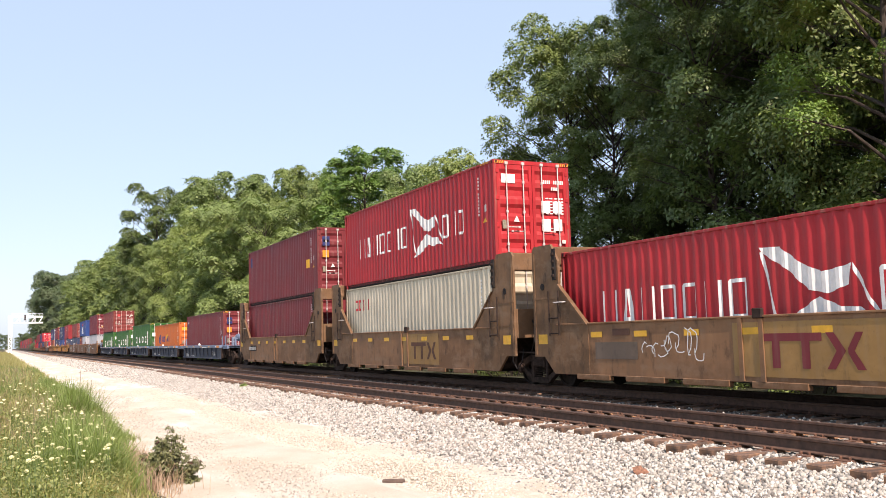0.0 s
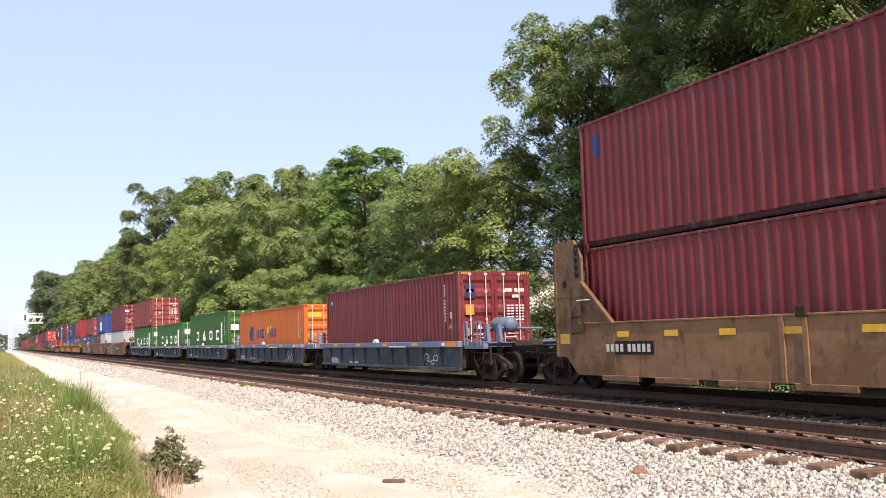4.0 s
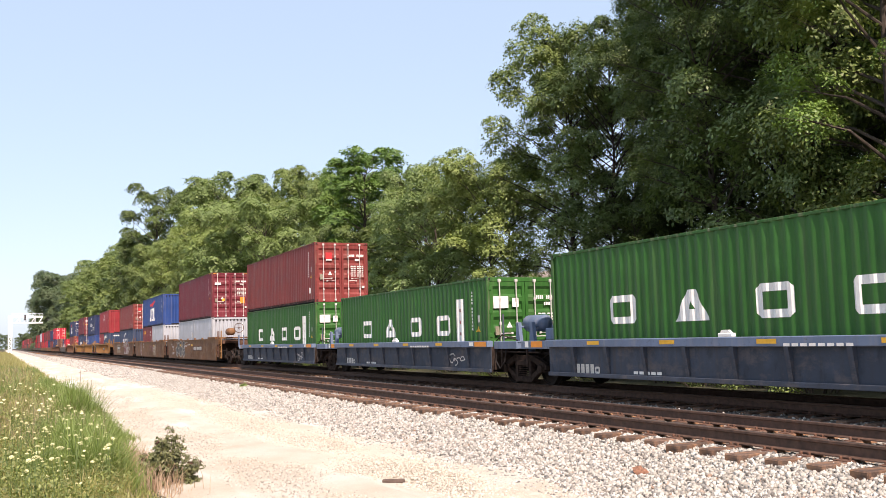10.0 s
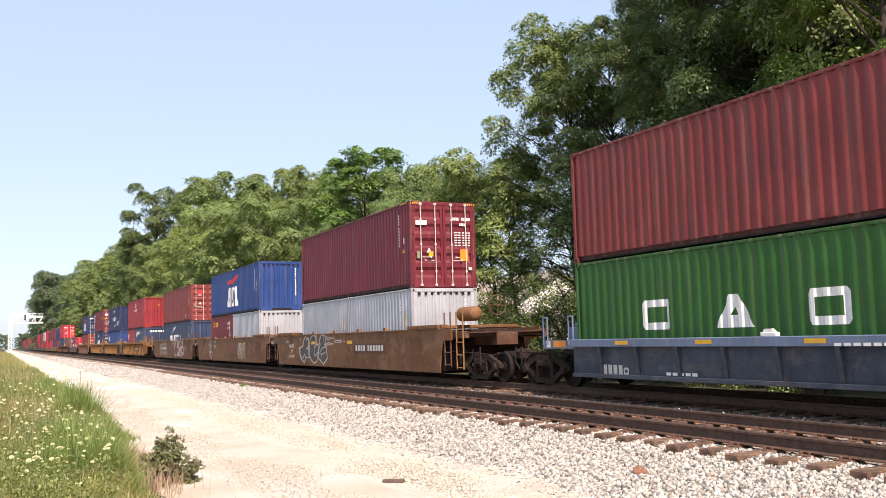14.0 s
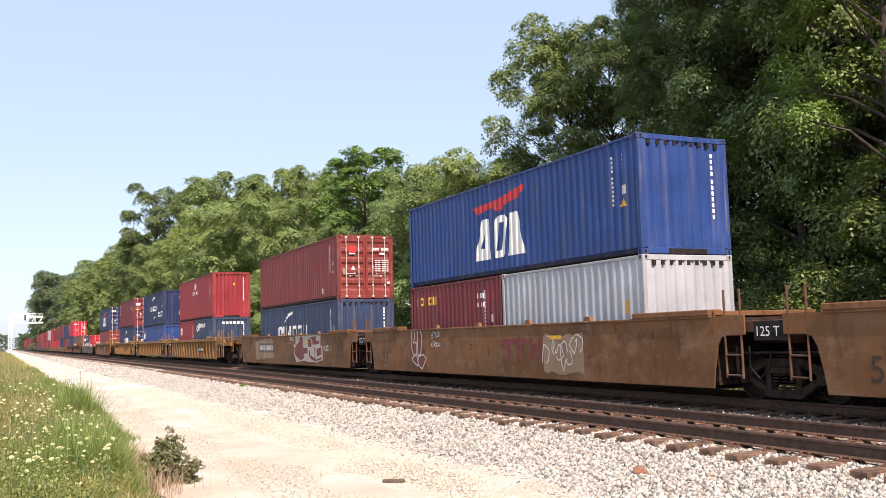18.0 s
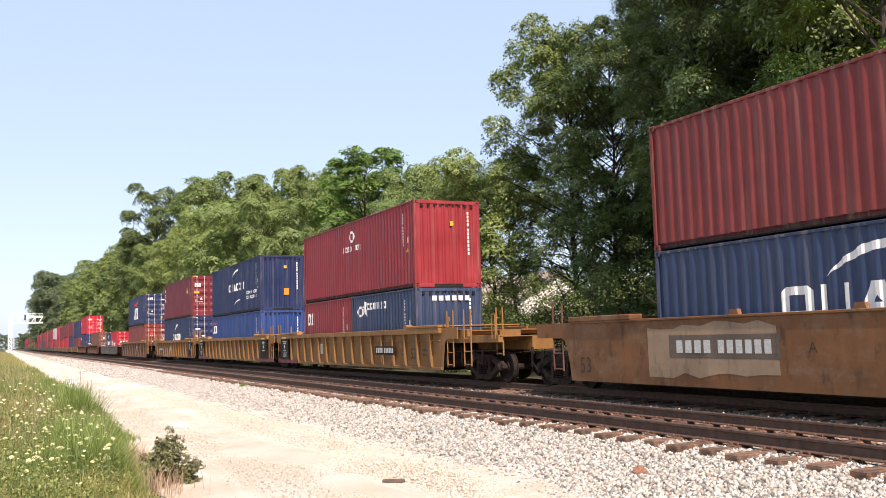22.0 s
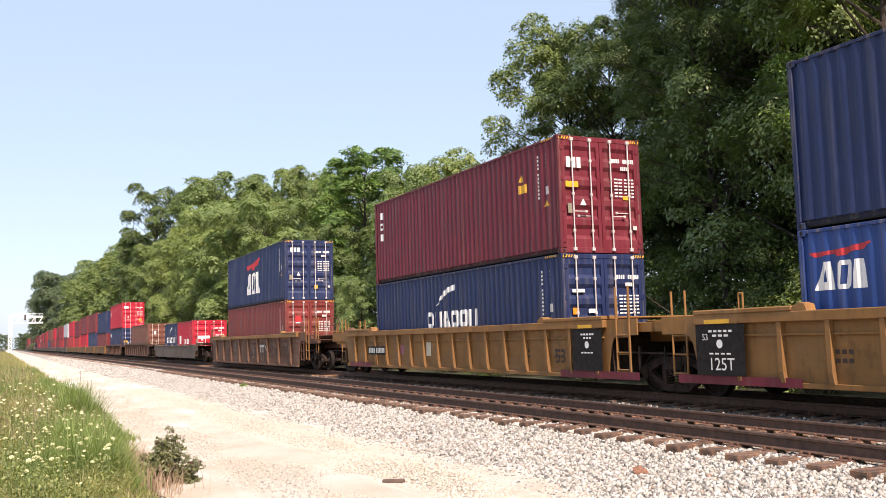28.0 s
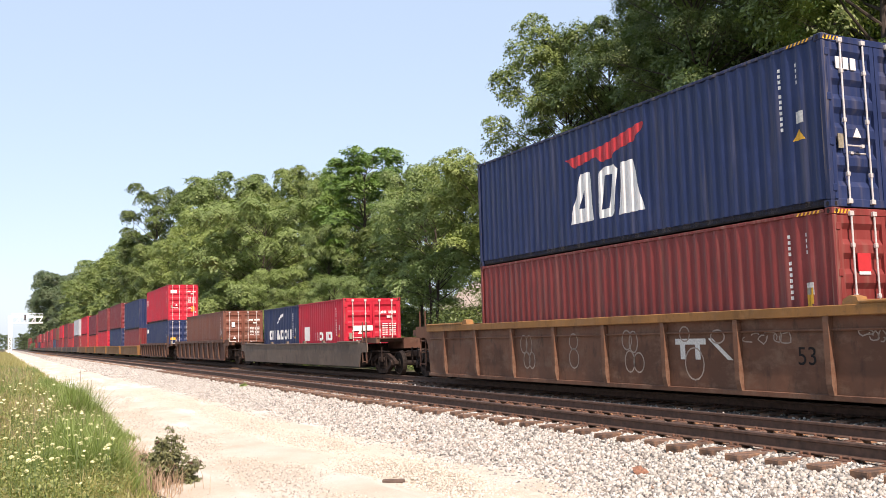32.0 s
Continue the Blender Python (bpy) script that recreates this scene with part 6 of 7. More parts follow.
for cc, xs in ((D1, (5.55, 7.2)), (D2, (5.9, -5.2)), (D3, (4.6, 6.1))):
    for x in xs:
        mark(cc, "data_bars", DARK_LETTER, blocks("bbb", x, x + 0.34, 0.86, 0.93, 0.3) + blocks("bbb", x, x + 0.34, 0.72, 0.79, 0.3), -HW - 0.006)
ladder(D1, 10.05, -HW + 0.02, 0.45, 2.05, P["yellow"], 0.42)
ladder(D1, 11.45, -HW + 0.30, 0.75, 2.05, P["yellow"], 0.35)
ladder(D3, 8.55, -HW + 0.0, 0.45, 2.25, P["yellow"], 0.45)
end_platform(D1, 8.7, 11.9, 1.30, P["yellow"], True)
coupler(D1, 11.6, 1)
coupler(D3, -9.9, -1)
end_platform(D3, -10.0, -8.4, 1.30, P["yellow"], True)

E1 = ribbed_car(-273.65, -9.0, 9.2, "rust-brown ribbed well car with white spray tags", "single well cars", "rustcar", 0.15, 1.62, 2.0, 1.0, 0.06, 0.11, 1.2, True, "yellow", phase=0.15)
TAG = plain("thin_pale_spray", (0.30, 0.235, 0.19), 0.7, 0, 0.3, 8)
for x, z, rx, rz in ((-3.35, 1.05, 0.16, 0.22), (-3.10, 1.02, 0.14, 0.24), (-3.22, 0.66, 0.15, 0.20), (-2.98, 0.66, 0.14, 0.20), (-1.12, 1.10, 0.17, 0.18), (-1.12, 0.72, 0.19, 0.22), (0.88, 1.12, 0.16, 0.20), (1.10, 1.08, 0.14, 0.22),
                     (0.96, 0.68, 0.16, 0.22), (1.26, 0.66, 0.17, 0.20), (2.95, 0.66, 0.26, 0.30), (3.6, 1.16, 0.18, 0.12), (2.7, 1.22, 0.14, 0.14)):
    o = oval(x, z, rx, rz)[0]
    mark(E1, "spray_loop", TAG, stroke(o + o[:1], 0.030), -HW - 0.008)
mark(E1, "sign_blocks", M_DATA, rect(2.42, 3.28, 1.02, 1.13) + rect(2.56, 2.70, 0.74, 1.02) + rect(2.98, 3.12, 0.74, 1.02), -HW - 0.006)
mark(E1, "sign_blocks", M_DATA, [[(3.34, 1.13), (3.46, 1.13), (3.98, 0.74), (3.84, 0.74)]], -HW - 0.006)
for k, (a, b, z0, z1) in enumerate(((4.3, 5.3, 0.95, 1.25), (6.75, 7.6, 1.0, 1.3))):
    for s in scribble(a, b, z0, z1, 83 + k, 6, 0.022):
        mark(E1, "spray_scrawl", TAG, s, -HW - 0.008)
text(E1, "53", 5.45, 0.68, 0.42, M_BLACK, "lettering", -HW - 0.006)
hooked_end(E1, 9.2, 1, P["rustbrown"], 1.65)
hooked_end(E1, -9.0, -1, P["rustbrown"], 1.65)
brake_wheel(E1, 11.4, -0.6, 1.95, P["rustbrown"])
end_platform(E1, 9.3, 11.6, 1.35, P["rustbrown"], True)
ladder(E1, 10.3, -HW + 0.02, 0.45, 2.2, P["yellow"], 0.40)
ladder(E1, 11.15, -HW + 0.20, 0.75, 2.25, P["yellow"], 0.32)
air_tank(E1, 10.4, 0.5, 1.62, P["rustbrown"], 0.18, 0.9)
coupler(E1, 11.2, 1)
coupler(E1, -10.4, -1)
E2 = smooth_car(-297.50, -9.0, 8.6, "umber plate-sided well car with a low dropped side", "single well cars", "umber", 0.28, 1.12, 1.2, 0.10, 1.2)
E3 = ribbed_car(-319.40, -8.4, 7.8, "dark brown ribbed well car", "single well cars", "rustbrown", 0.26, 1.46, 1.6, 1.4, 0.0, 0.11, 1.4)
E4 = ribbed_car(-340.30, -7.6, 7.4, "dark brown ribbed well car", "single well cars", "rustbrown", 0.26, 1.40, 1.4, 1.2, 0.0, 0.11, 1.2)
for cc, e0, e1 in ((E2, -9.0, 8.6), (E3, -8.4, 7.8), (E4, -7.6, 7.4)):
    hooked_end(cc, e1, 1, P["rustbrown"], 1.45)
    hooked_end(cc, e0, -1, P["rustbrown"], 1.45)
    coupler(cc, e1 + 1.5, 1)

# the rest of the train, seen only far off
FAR = [("maroon", "navy"), ("navy", "maroon"), ("kl_red", "maroon"), ("hs_red", "maroon2"), ("hs_red", "kl_red"),
       ("maroon", "grey"), ("hs_red", "red"), ("maroon", "maroon"), ("red", "kl_red"), ("maroon2", "brown"), ("slate", "maroon"), ("red", "hs_red"), ("brown_red", "maroon2"),
       ("maroon", "red"), ("red", None), ("kl_red", "maroon"), ("maroon", None), ("navy", "red"), ("maroon", "brown"), ("hs_red", "maroon"), ("brown", "red"), ("maroon", "slate"),
       ("red", "maroon"), ("maroon", "kl_red"), ("brown_red", None), ("maroon2", "red"), ("red", "maroon"), ("maroon", "brown")]
u = -351.6
for i, (low, up) in enumerate(FAR):
    yellow = i < 5
    cc = car_thing(u - 6.1, "distant yellow well car" if yellow else "distant brown well car", "far well cars")
    body = cached(("farbody", yellow), lambda: Geo().box(-7.0, 7.0, -HW, HW, 0.30, 1.10, 0.02).box(-7.0, 7.0, -HW - 0.08, HW + 0.08, 1.10, 1.24, 0.02).mesh("side_sill", P["yellow" if yellow else "umber"]))
    part("side_sill", body, cc)
    bogie(cc, -7.7)
    container(u, FLOOR, L40, HC if i % 3 else STD, low, "doors" if i % 4 else "blank", f"{low.replace('_', ' ').replace('hs ', 'bright ').replace('kl ', 'vivid ').rstrip('2')} container far back in the train", serial=False, group="far containers")
    if up:
        container(u, FLOOR + (HC if i % 3 else STD), L40, HC, up, "doors" if i != 0 else "blank", f"{up.replace('_', ' ').replace('hs ', 'bright ').replace('kl ', 'vivid ').rstrip('2')} container stacked far back in the train", serial=False, group="far containers")
    u -= 15.55 if i not in (4, 7, 12, 17, 22) else 18.2


# ---- woodland ----
LEAF = {
    # Dark green foliage, with the deep shade of the wood put into its colour.
    "dark": leaf_material("shaded_dark_leaves", (0.038, 0.064, 0.018), (0.165, 0.225, 0.060), 0.24),
    "mid": leaf_material("green_leaves", (0.102, 0.152, 0.044), (0.240, 0.312, 0.096), 0.27),
    "bright": leaf_material("fresh_green_leaves", (0.105, 0.190, 0.038), (0.215, 0.335, 0.074), 0.28),
    "light": leaf_material("yellow_green_leaves", (0.152, 0.216, 0.064), (0.305, 0.385, 0.126), 0.27),
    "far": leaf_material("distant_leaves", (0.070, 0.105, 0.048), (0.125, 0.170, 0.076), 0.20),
    "weed": leaf_material("weed_leaves", (0.105, 0.140, 0.040), (0.360, 0.390, 0.130), 0.40),
    "bush": leaf_material("bush_leaves", (0.095, 0.110, 0.050), (0.255, 0.265, 0.140), 0.28),
}


def unit(v):
    return v / (np.linalg.norm(v, axis=1)[:, None] + 1e-9)


def leaves(rng, centers, radii, per, size, flat=0.75, out=None):
    """Leaf blades round clump centres, facing outward and up: four corners each, bent along the middle."""
    n = len(centers) * per
    c = np.repeat(centers, per, 0)
    r = np.repeat(radii, per)
    d = unit(rng.normal(0, 1, (n, 3)) + np.array([0, 0, 0.35]))
    rad = r * rng.uniform(0.15, 1.0, n) ** 0.45
    p = c + d * rad[:, None] * np.array([1, 1, flat])
    nrm = d * 0.80 + rng.normal(0, 0.27, (n, 3)) + np.array([0, 0, 0.35])
    if out is not None:
        nrm += np.repeat(out, per, 0) * 0.85
    return blade_quads(rng, p, unit(nrm), size)


def blade_quads(rng, p, nrm, size):
    n = len(p)
    t = unit(np.cross(nrm, rng.normal(0, 1, (n, 3))))
    b = np.cross(nrm, t)
    s = size * rng.uniform(0.55, 1.35, n)[:, None]
    v = np.stack([p - t * s, p + b * s * 0.52 - nrm * s * 0.12, p + t * s, p - b * s * 0.52 - nrm * s * 0.12], 1).reshape(-1, 3)
    return v, np.arange(n * 4).reshape(-1, 4)


def sprays(rng, pts, normals, radii, per, size):
    """Leafy twigs: each a shallow drooping plate of leaves about its own normal."""
    n = len(pts) * per
    c, m, r = np.repeat(pts, per, 0), np.repeat(normals, per, 0), np.repeat(radii, per)
    a = unit(np.cross(m, rng.normal(0, 1, (n, 3))))
    q = rng.uniform(0, 1, n) ** 0.6
    p = c + a * (r * q)[:, None] - m * (r * 0.42 * q ** 2)[:, None] + rng.normal(0, 1, (n, 3)) * (r * 0.10)[:, None]
    return blade_quads(rng, p, unit(m + a * (0.45 * q)[:, None] + rng.normal(0, 0.30, (n, 3))), size)


def tree_meshes(seed, h, r, base, limbs, twigs, per, leaf, spray_r, lobe_k, open_k, key):
    """A trunk, limbs that fork, and at each limb's end a lobe of leafy sprays laid over it like shingles.
    base: where the crown begins; lobe_k: the lobes' size against the crown; open_k: how bare its lower half is."""
    rng = np.random.default_rng(seed)
    g = Geo()
    top, x, y = h * 0.86, 0.0, 0.0
    spine = [Vector((0, 0, -1.0))]
    for k in range(1, 8):
        x, y = x + rng.normal(0, 0.16), y + rng.normal(0, 0.16)
        spine.append(Vector((x, y, top * k / 7)))
    r0 = 0.010 * h + 0.03
    for k in range(7):
        g.tube(spine[k], spine[k + 1], r0 * (1 - k / 7.8), r0 * (1 - (k + 1) / 7.8), 9)
    pts, normals = [], []
    for i in range(limbs):
        q = (i + rng.uniform(0, 1)) / limbs
        z0 = base + (top * 0.97 - base) * q ** 0.9
        k = min(6, int(z0 / top * 7))
        a = spine[k].lerp(spine[k + 1], z0 / top * 7 - k)
        ang = i * 2.399 + rng.uniform(-0.5, 0.5)
        up = (z0 - base) / (h - base)
        reach = r * (math.sin(math.pi * min(1.0, 0.26 + 0.66 * up)) ** 0.8) * (rng.uniform(0.72, 1.0) if i % 3 else rng.uniform(0.30, 0.62))
        rise = (0.30 + 0.75 * up) * reach + rng.uniform(-0.3, 0.5)
        tip = a + Vector((math.cos(ang) * reach, math.sin(ang) * reach, rise))
        lobe = r * lobe_k * rng.uniform(0.7, 1.3)
        tip.z = min(tip.z, h - lobe * 0.75)
        m = a.lerp(tip, 0.5) + Vector((rng.normal(0, 0.2), rng.normal(0, 0.2), 0.10 * reach))
        rr = r0 * (0.27 - 0.17 * up)
        g.tube(a, m, rr, rr * 0.62, 6)
        g.tube(m, tip, rr * 0.62, rr * 0.25, 5)
        count = int(twigs * (1.0 - open_k * max(0.0, 1.0 - up * 1.9)))
        for j in range(count):
            d = Vector(rng.normal(0, 1, 3)).normalized()
            d.z = abs(d.z) if rng.uniform() < 0.72 else d.z
            p = tip + Vector((d.x * lobe, d.y * lobe, d.z * lobe * 0.70)) * rng.uniform(0.72, 1.08)
            pts.append(tuple(p))
            normals.append(tuple(d * 0.75 + Vector((rng.normal(0, 0.2), rng.normal(0, 0.2), 0.62))))
            if j % 5 == 0:
                g.tube(m.lerp(tip, 0.75), p, rr * 0.25, rr * 0.08, 4)
    pts = np.array(pts)
    v, f = sprays(rng, pts, unit(np.array(normals)), spray_r * rng.uniform(0.55, 1.3, len(pts)), per, leaf)
    return g.mesh("trunk", M_BARK), from_arrays("crown", v, f, LEAF[key])


TREE_SPECS = {
    "airy": (20.0, 4.9, 4.0, 84, 30, 34, 0.088, 0.52, 0.22, 0.62), "tall": (24.0, 5.0, 1.5, 92, 34, 44, 0.084, 0.60, 0.26, 0.0), "tall2": (24.0, 5.4, 2.0, 92, 34, 44, 0.084, 0.62, 0.26, 0.10),
    "layered": (13.0, 3.6, 4.2, 38, 32, 34, 0.080, 0.46, 0.28, 0.20), "layered2": (13.0, 3.8, 3.6, 40, 32, 34, 0.080, 0.46, 0.27, 0.25),
    "round": (15.0, 6.2, 0.4, 84, 32, 28, 0.110, 0.58, 0.21, 0.0), "round2": (15.0, 5.6, 0.2, 76, 32, 28, 0.110, 0.58, 0.22, 0.0),
    "back": (20.0, 4.8, 1.0, 74, 30, 24, 0.135, 0.64, 0.24, 0.0), "slim": (20.0, 3.2, 1.0, 80, 24, 24, 0.110, 0.50, 0.24, 0.0), "gapped": (26.0, 5.0, 2.0, 54, 32, 24, 0.150, 0.72, 0.27, 0.1),
    "fringe": (22.0, 4.4, 6.0, 60, 34, 46, 0.052, 0.50, 0.20, 0.45),
    "far": (20.0, 5.4, 0.2, 56, 20, 16, 0.23, 0.95, 0.25, 0.0), "far2": (20.0, 5.8, 0.3, 56, 20, 16, 0.23, 0.95, 0.24, 0.0),
}
TEMPLATES = {}


def tree(x, y, h, kind, key, label, rz=0.0, z=-0.6, wide=1.0):
    """A tree of a template, scaled to height h."""
    if (kind, key) not in TEMPLATES:
        TEMPLATES[kind, key] = tree_meshes(len(TEMPLATES) + 11, *TREE_SPECS[kind], key)
    trunk, crown = TEMPLATES[kind, key]
    t = thing("tree", label, "tree", "trees along the railway", "", (x, y, z))
    t.rotation_euler = (0, 0, rz)
    s = h / TREE_SPECS[kind][0]
    t.scale = (s * wide, s * wide, s)
    part("trunk", trunk, t)
    part("crown", crown, t)
    return t


LABELS = {"dark": "tall dark green broadleaf tree beside the railway", "mid": "green broadleaf tree in the woodland edge", "light": "yellow-green broadleaf tree with a rounded crown",
          "bright": "fresh green broadleaf tree rising above its neighbours", "far": "hazy green tree far along the railway"}
AIRY_L, LAYER_L = "tall airy broadleaf tree with sky between its branches", "low spreading tree with layered leaves on bare stems"
for x, y, h, k, key, w, rz in (
        # the tall wood on the right, one tree shading the next
        (-42.0, 27.8, 18.7, "airy", "mid", 0.96, 0.4), (-38.6, 28.4, 18.3, "airy", "mid", 0.85, 3.0), (-43.5, 37.0, 29, "tall", "dark", 0.80, 2.0), (-36.0, 34.5, 28, "tall2", "dark", 0.85, 3.1), (-31.5, 32.0, 27, "tall", "dark", 0.85, 0.9),
        (-25.5, 28.0, 27, "tall2", "mid", 0.92, 5.0), (-20.0, 26.5, 26, "tall", "mid", 0.85, 1.7), (-17.4, 22.8, 22, "fringe", "bright", 0.95, 2.6), (-29.0, 26.5, 21, "fringe", "dark", 0.9, 0.7), (-14.0, 30.5, 26, "tall2", "dark", 0.95, 4.1), (-8, 31, 26, "tall", "dark", 1.0, 5.5), (-2, 32, 26, "tall2", "dark", 1.0, 2.2),
        # unseen trees past the right edge, added to shade the wood and its shrubs
        (-9, 23.8, 15, "layered", "dark", 1.0, 0.6), (-3.5, 23.8, 17, "layered2", "dark", 1.0, 2.6), (3, 24.5, 22, "tall", "dark", 0.9, 4.0), (5, 33, 26, "tall", "dark", 1.05, 0.6), (13, 33, 27, "tall2", "dark", 1.1, 3.3), (22, 34, 27, "tall", "dark", 1.1, 1.1),
        (-27, 37, 28, "tall2", "dark", 1.0, 2.6), (-18, 36, 28, "tall", "dark", 1.1, 0.2), (-9, 36, 28, "tall2", "dark", 1.1, 1.3), (1, 36, 29, "tall", "dark", 1.1, 2.9), (11, 37, 29, "tall2", "dark", 1.1, 5.9), (-38, 43, 26, "tall", "dark", 0.9, 0.7), (-31, 45, 24, "tall", "dark", 1.0, 1.9), (-22, 46, 27, "tall2", "dark", 1.1, 3.3), (-13, 46, 27, "tall", "dark", 1.1, 5.1), (-4, 47, 27, "tall2", "dark", 1.1, 0.4), (-42, 56, 26, "tall2", "dark", 1.1, 2.2), (-28, 56, 25, "tall", "dark", 1.2, 4.4), (-16, 56, 26, "tall2", "dark", 1.2, 1.2),
        # low trees under and before them
        (-46.2, 25.0, 12.5, "layered", "light", 1.0, 0.3), (-52.6, 25.2, 12.6, "layered2", "light", 0.95, 2.2), (-49.3, 28.0, 12.0, "layered2", "mid", 1.0, 4.0), (-58.0, 26.5, 12.5, "layered", "light", 0.95, 1.1), (-62.5, 27.5, 12.4, "layered2", "mid", 1.0, 3.6),
        (-38.0, 30.5, 9.5, "layered2", "dark", 1.1, 5.3), (-36.5, 27.5, 8.5, "layered", "dark", 1.1, 0.9), (-58.5, 21.6, 6.2, "layered2", "light", 0.9, 4.4), (-64.5, 22.0, 6.6, "layered", "light", 1.0, 1.0),
        # the middle distance
        (-78.0, 29.5, 20.7, "slim", "bright", 1.3, 0.5), (-73.0, 32.5, 17.2, "back", "mid", 0.75, 2.5), (-85.5, 31.0, 18.8, "back", "bright", 0.80, 4.2), (-93.0, 32.0, 19.8, "back", "mid", 0.85, 1.4), (-100.0, 31.0, 21.8, "back", "mid", 0.85, 5.2), (-108.5, 30.0, 22.0, "back", "mid", 0.85, 3.0),
        (-69.0, 27.0, 11.5, "back", "dark", 1.0, 1.9), (-76.0, 25.5, 12.0, "back", "mid", 0.9, 0.1), (-85.5, 22.0, 15.2, "round", "light", 1.0, 2.9), (-97.0, 22.0, 16.0, "round2", "light", 1.05, 0.8), (-107.0, 21.5, 15.4, "round", "light", 0.85, 4.6), (-76.5, 20.8, 8.0, "round2", "light", 0.95, 2.4), (-92.0, 19.8, 8.5, "round", "mid", 0.9, 5.4), (-70.5, 20.6, 6.0, "round", "mid", 0.9, 0.8),
        (-117.0, 26.0, 23.6, "back", "mid", 1.1, 0.2), (-126.0, 27.0, 24.4, "back", "mid", 1.0, 1.2), (-121.0, 21.5, 15.2, "round2", "light", 0.9, 2.0), (-143.0, 21.5, 27.2, "gapped", "dark", 0.92, 3.2), (-136.0, 27.0, 24.2, "back", "dark", 1.0, 5.0), (-131.0, 21.0, 15.5, "round", "mid", 0.9, 0.8), (-152.0, 19.8, 20.5, "back", "dark", 0.9, 2.8)):
    tree(x, y, h, k, key, AIRY_L if k == "airy" else LAYER_L if k.startswith("layered") else LABELS[key], rz, -0.6, w)
rt = random.Random(5)
x = -162.0
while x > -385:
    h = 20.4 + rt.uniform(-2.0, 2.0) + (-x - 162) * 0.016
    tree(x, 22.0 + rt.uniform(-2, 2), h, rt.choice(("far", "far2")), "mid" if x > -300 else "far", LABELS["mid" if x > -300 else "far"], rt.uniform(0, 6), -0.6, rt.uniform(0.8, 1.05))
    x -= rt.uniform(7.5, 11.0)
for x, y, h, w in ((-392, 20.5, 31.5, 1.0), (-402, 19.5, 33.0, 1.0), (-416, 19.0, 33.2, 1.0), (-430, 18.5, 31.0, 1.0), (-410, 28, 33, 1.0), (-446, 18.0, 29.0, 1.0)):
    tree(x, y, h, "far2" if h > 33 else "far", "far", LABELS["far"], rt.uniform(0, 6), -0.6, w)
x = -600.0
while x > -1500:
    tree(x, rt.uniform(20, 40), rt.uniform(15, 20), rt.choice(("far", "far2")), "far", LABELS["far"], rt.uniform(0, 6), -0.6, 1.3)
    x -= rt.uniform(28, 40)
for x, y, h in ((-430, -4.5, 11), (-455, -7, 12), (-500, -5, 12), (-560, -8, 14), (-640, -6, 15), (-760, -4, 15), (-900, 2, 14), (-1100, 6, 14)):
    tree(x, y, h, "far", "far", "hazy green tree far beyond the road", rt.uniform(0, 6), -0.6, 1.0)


def shrub_meshes(seed, key, big=False):
    """A shrub of leaf sprays on bare stems; big: head-high thicket."""
    rng = np.random.default_rng(seed)
    n, k = (90, 2.6) if big else (34, 1.0)
    pts = rng.normal(0, 1, (n, 3)) * np.array([1.2, 0.8, 0.5]) * k + np.array([0, 0, 1.1 * k])
    pts[:, 2] = np.clip(pts[:, 2], 0.15 * k, 2.3 * k)
    v, f = leaves(rng, pts, (0.75 if big else 0.45) * rng.uniform(0.7, 1.3, n), 200 if big else 240, 0.060 if big else 0.040)
    g = Geo()
    for p in pts[::2]:
        g.tube((p[0] * 0.2, p[1] * 0.2, -0.3), p, 0.035 * k, 0.01, 5)
    return g.mesh("stem", M_BARK), from_arrays("foliage", v, f, LEAF[key])


SHRUBS = [shrub_meshes(31 + i, k) for i, k in enumerate(("dark", "dark", "light", "dark"))]
THICKET = [shrub_meshes(41 + i, k, True) for i, k in enumerate(("dark", "dark", "dark"))]
x = 0.0
while x > -170:
    st, fo = SHRUBS[rt.randrange(4)]
    s = thing("shrub", "leafy green shrub at the wood's edge behind the train", "shrub", "shrubs behind the tracks", "", (x, rt.uniform(21.5, 23.5), -0.80))
    k = rt.uniform(0.7, 1.25)
    s.scale = (k * 1.1, k, k)
    s.rotation_euler = (0, 0, rt.uniform(0, 6))
    part("stem", st, s)
    part("foliage", fo, s)
    x -= rt.uniform(2.0, 3.6) if x > -60 else rt.uniform(4, 7)

x = 4.0
while x > -75:
    if -62 < x < -46:
        x = -62.0
    st, fo = THICKET[rt.randrange(3)]
    s = thing("shrub", "tall dark undergrowth beneath the trees", "shrub", "undergrowth in the wood", "", (x, rt.uniform(25.0, 38.0), -0.7))
    k = rt.uniform(0.7, 1.15)
    s.scale = (k, k, k * 0.9)
    s.rotation_euler = (0, 0, rt.uniform(0, 6))
    part("stem", st, s)
    part("foliage", fo, s)
    x -= rt.uniform(1.3, 2.4)

# house among the trees
M_WALL = plain("house_wall", (0.76, 0.73, 0.68), 0.8, 0, 0.12, 2)
M_ROOF = plain("house_roof", (0.42, 0.35, 0.29), 0.9, 0, 0.3, 5)
house = thing("house", "cream house with a brown pitched roof behind the trees", "house", "", "", (-80, 46, -0.4))
part("wall", Geo().box(-8, 8, -4.5, 4.5, 0, 4.6).prism([(-4.5, 4.6), (4.5, 4.6), (0, 7.2)], "x", -7.95, 7.95).mesh("wall", M_WALL), house)
g = Geo()
for s in (-1, 1):
    g.prism([(s * 5.1, 4.35), (s * 5.1, 4.5), (0, 7.55), (0, 7.35)], "x", -8.5, 8.5)
part("roof", g.mesh("roof", M_ROOF), house)
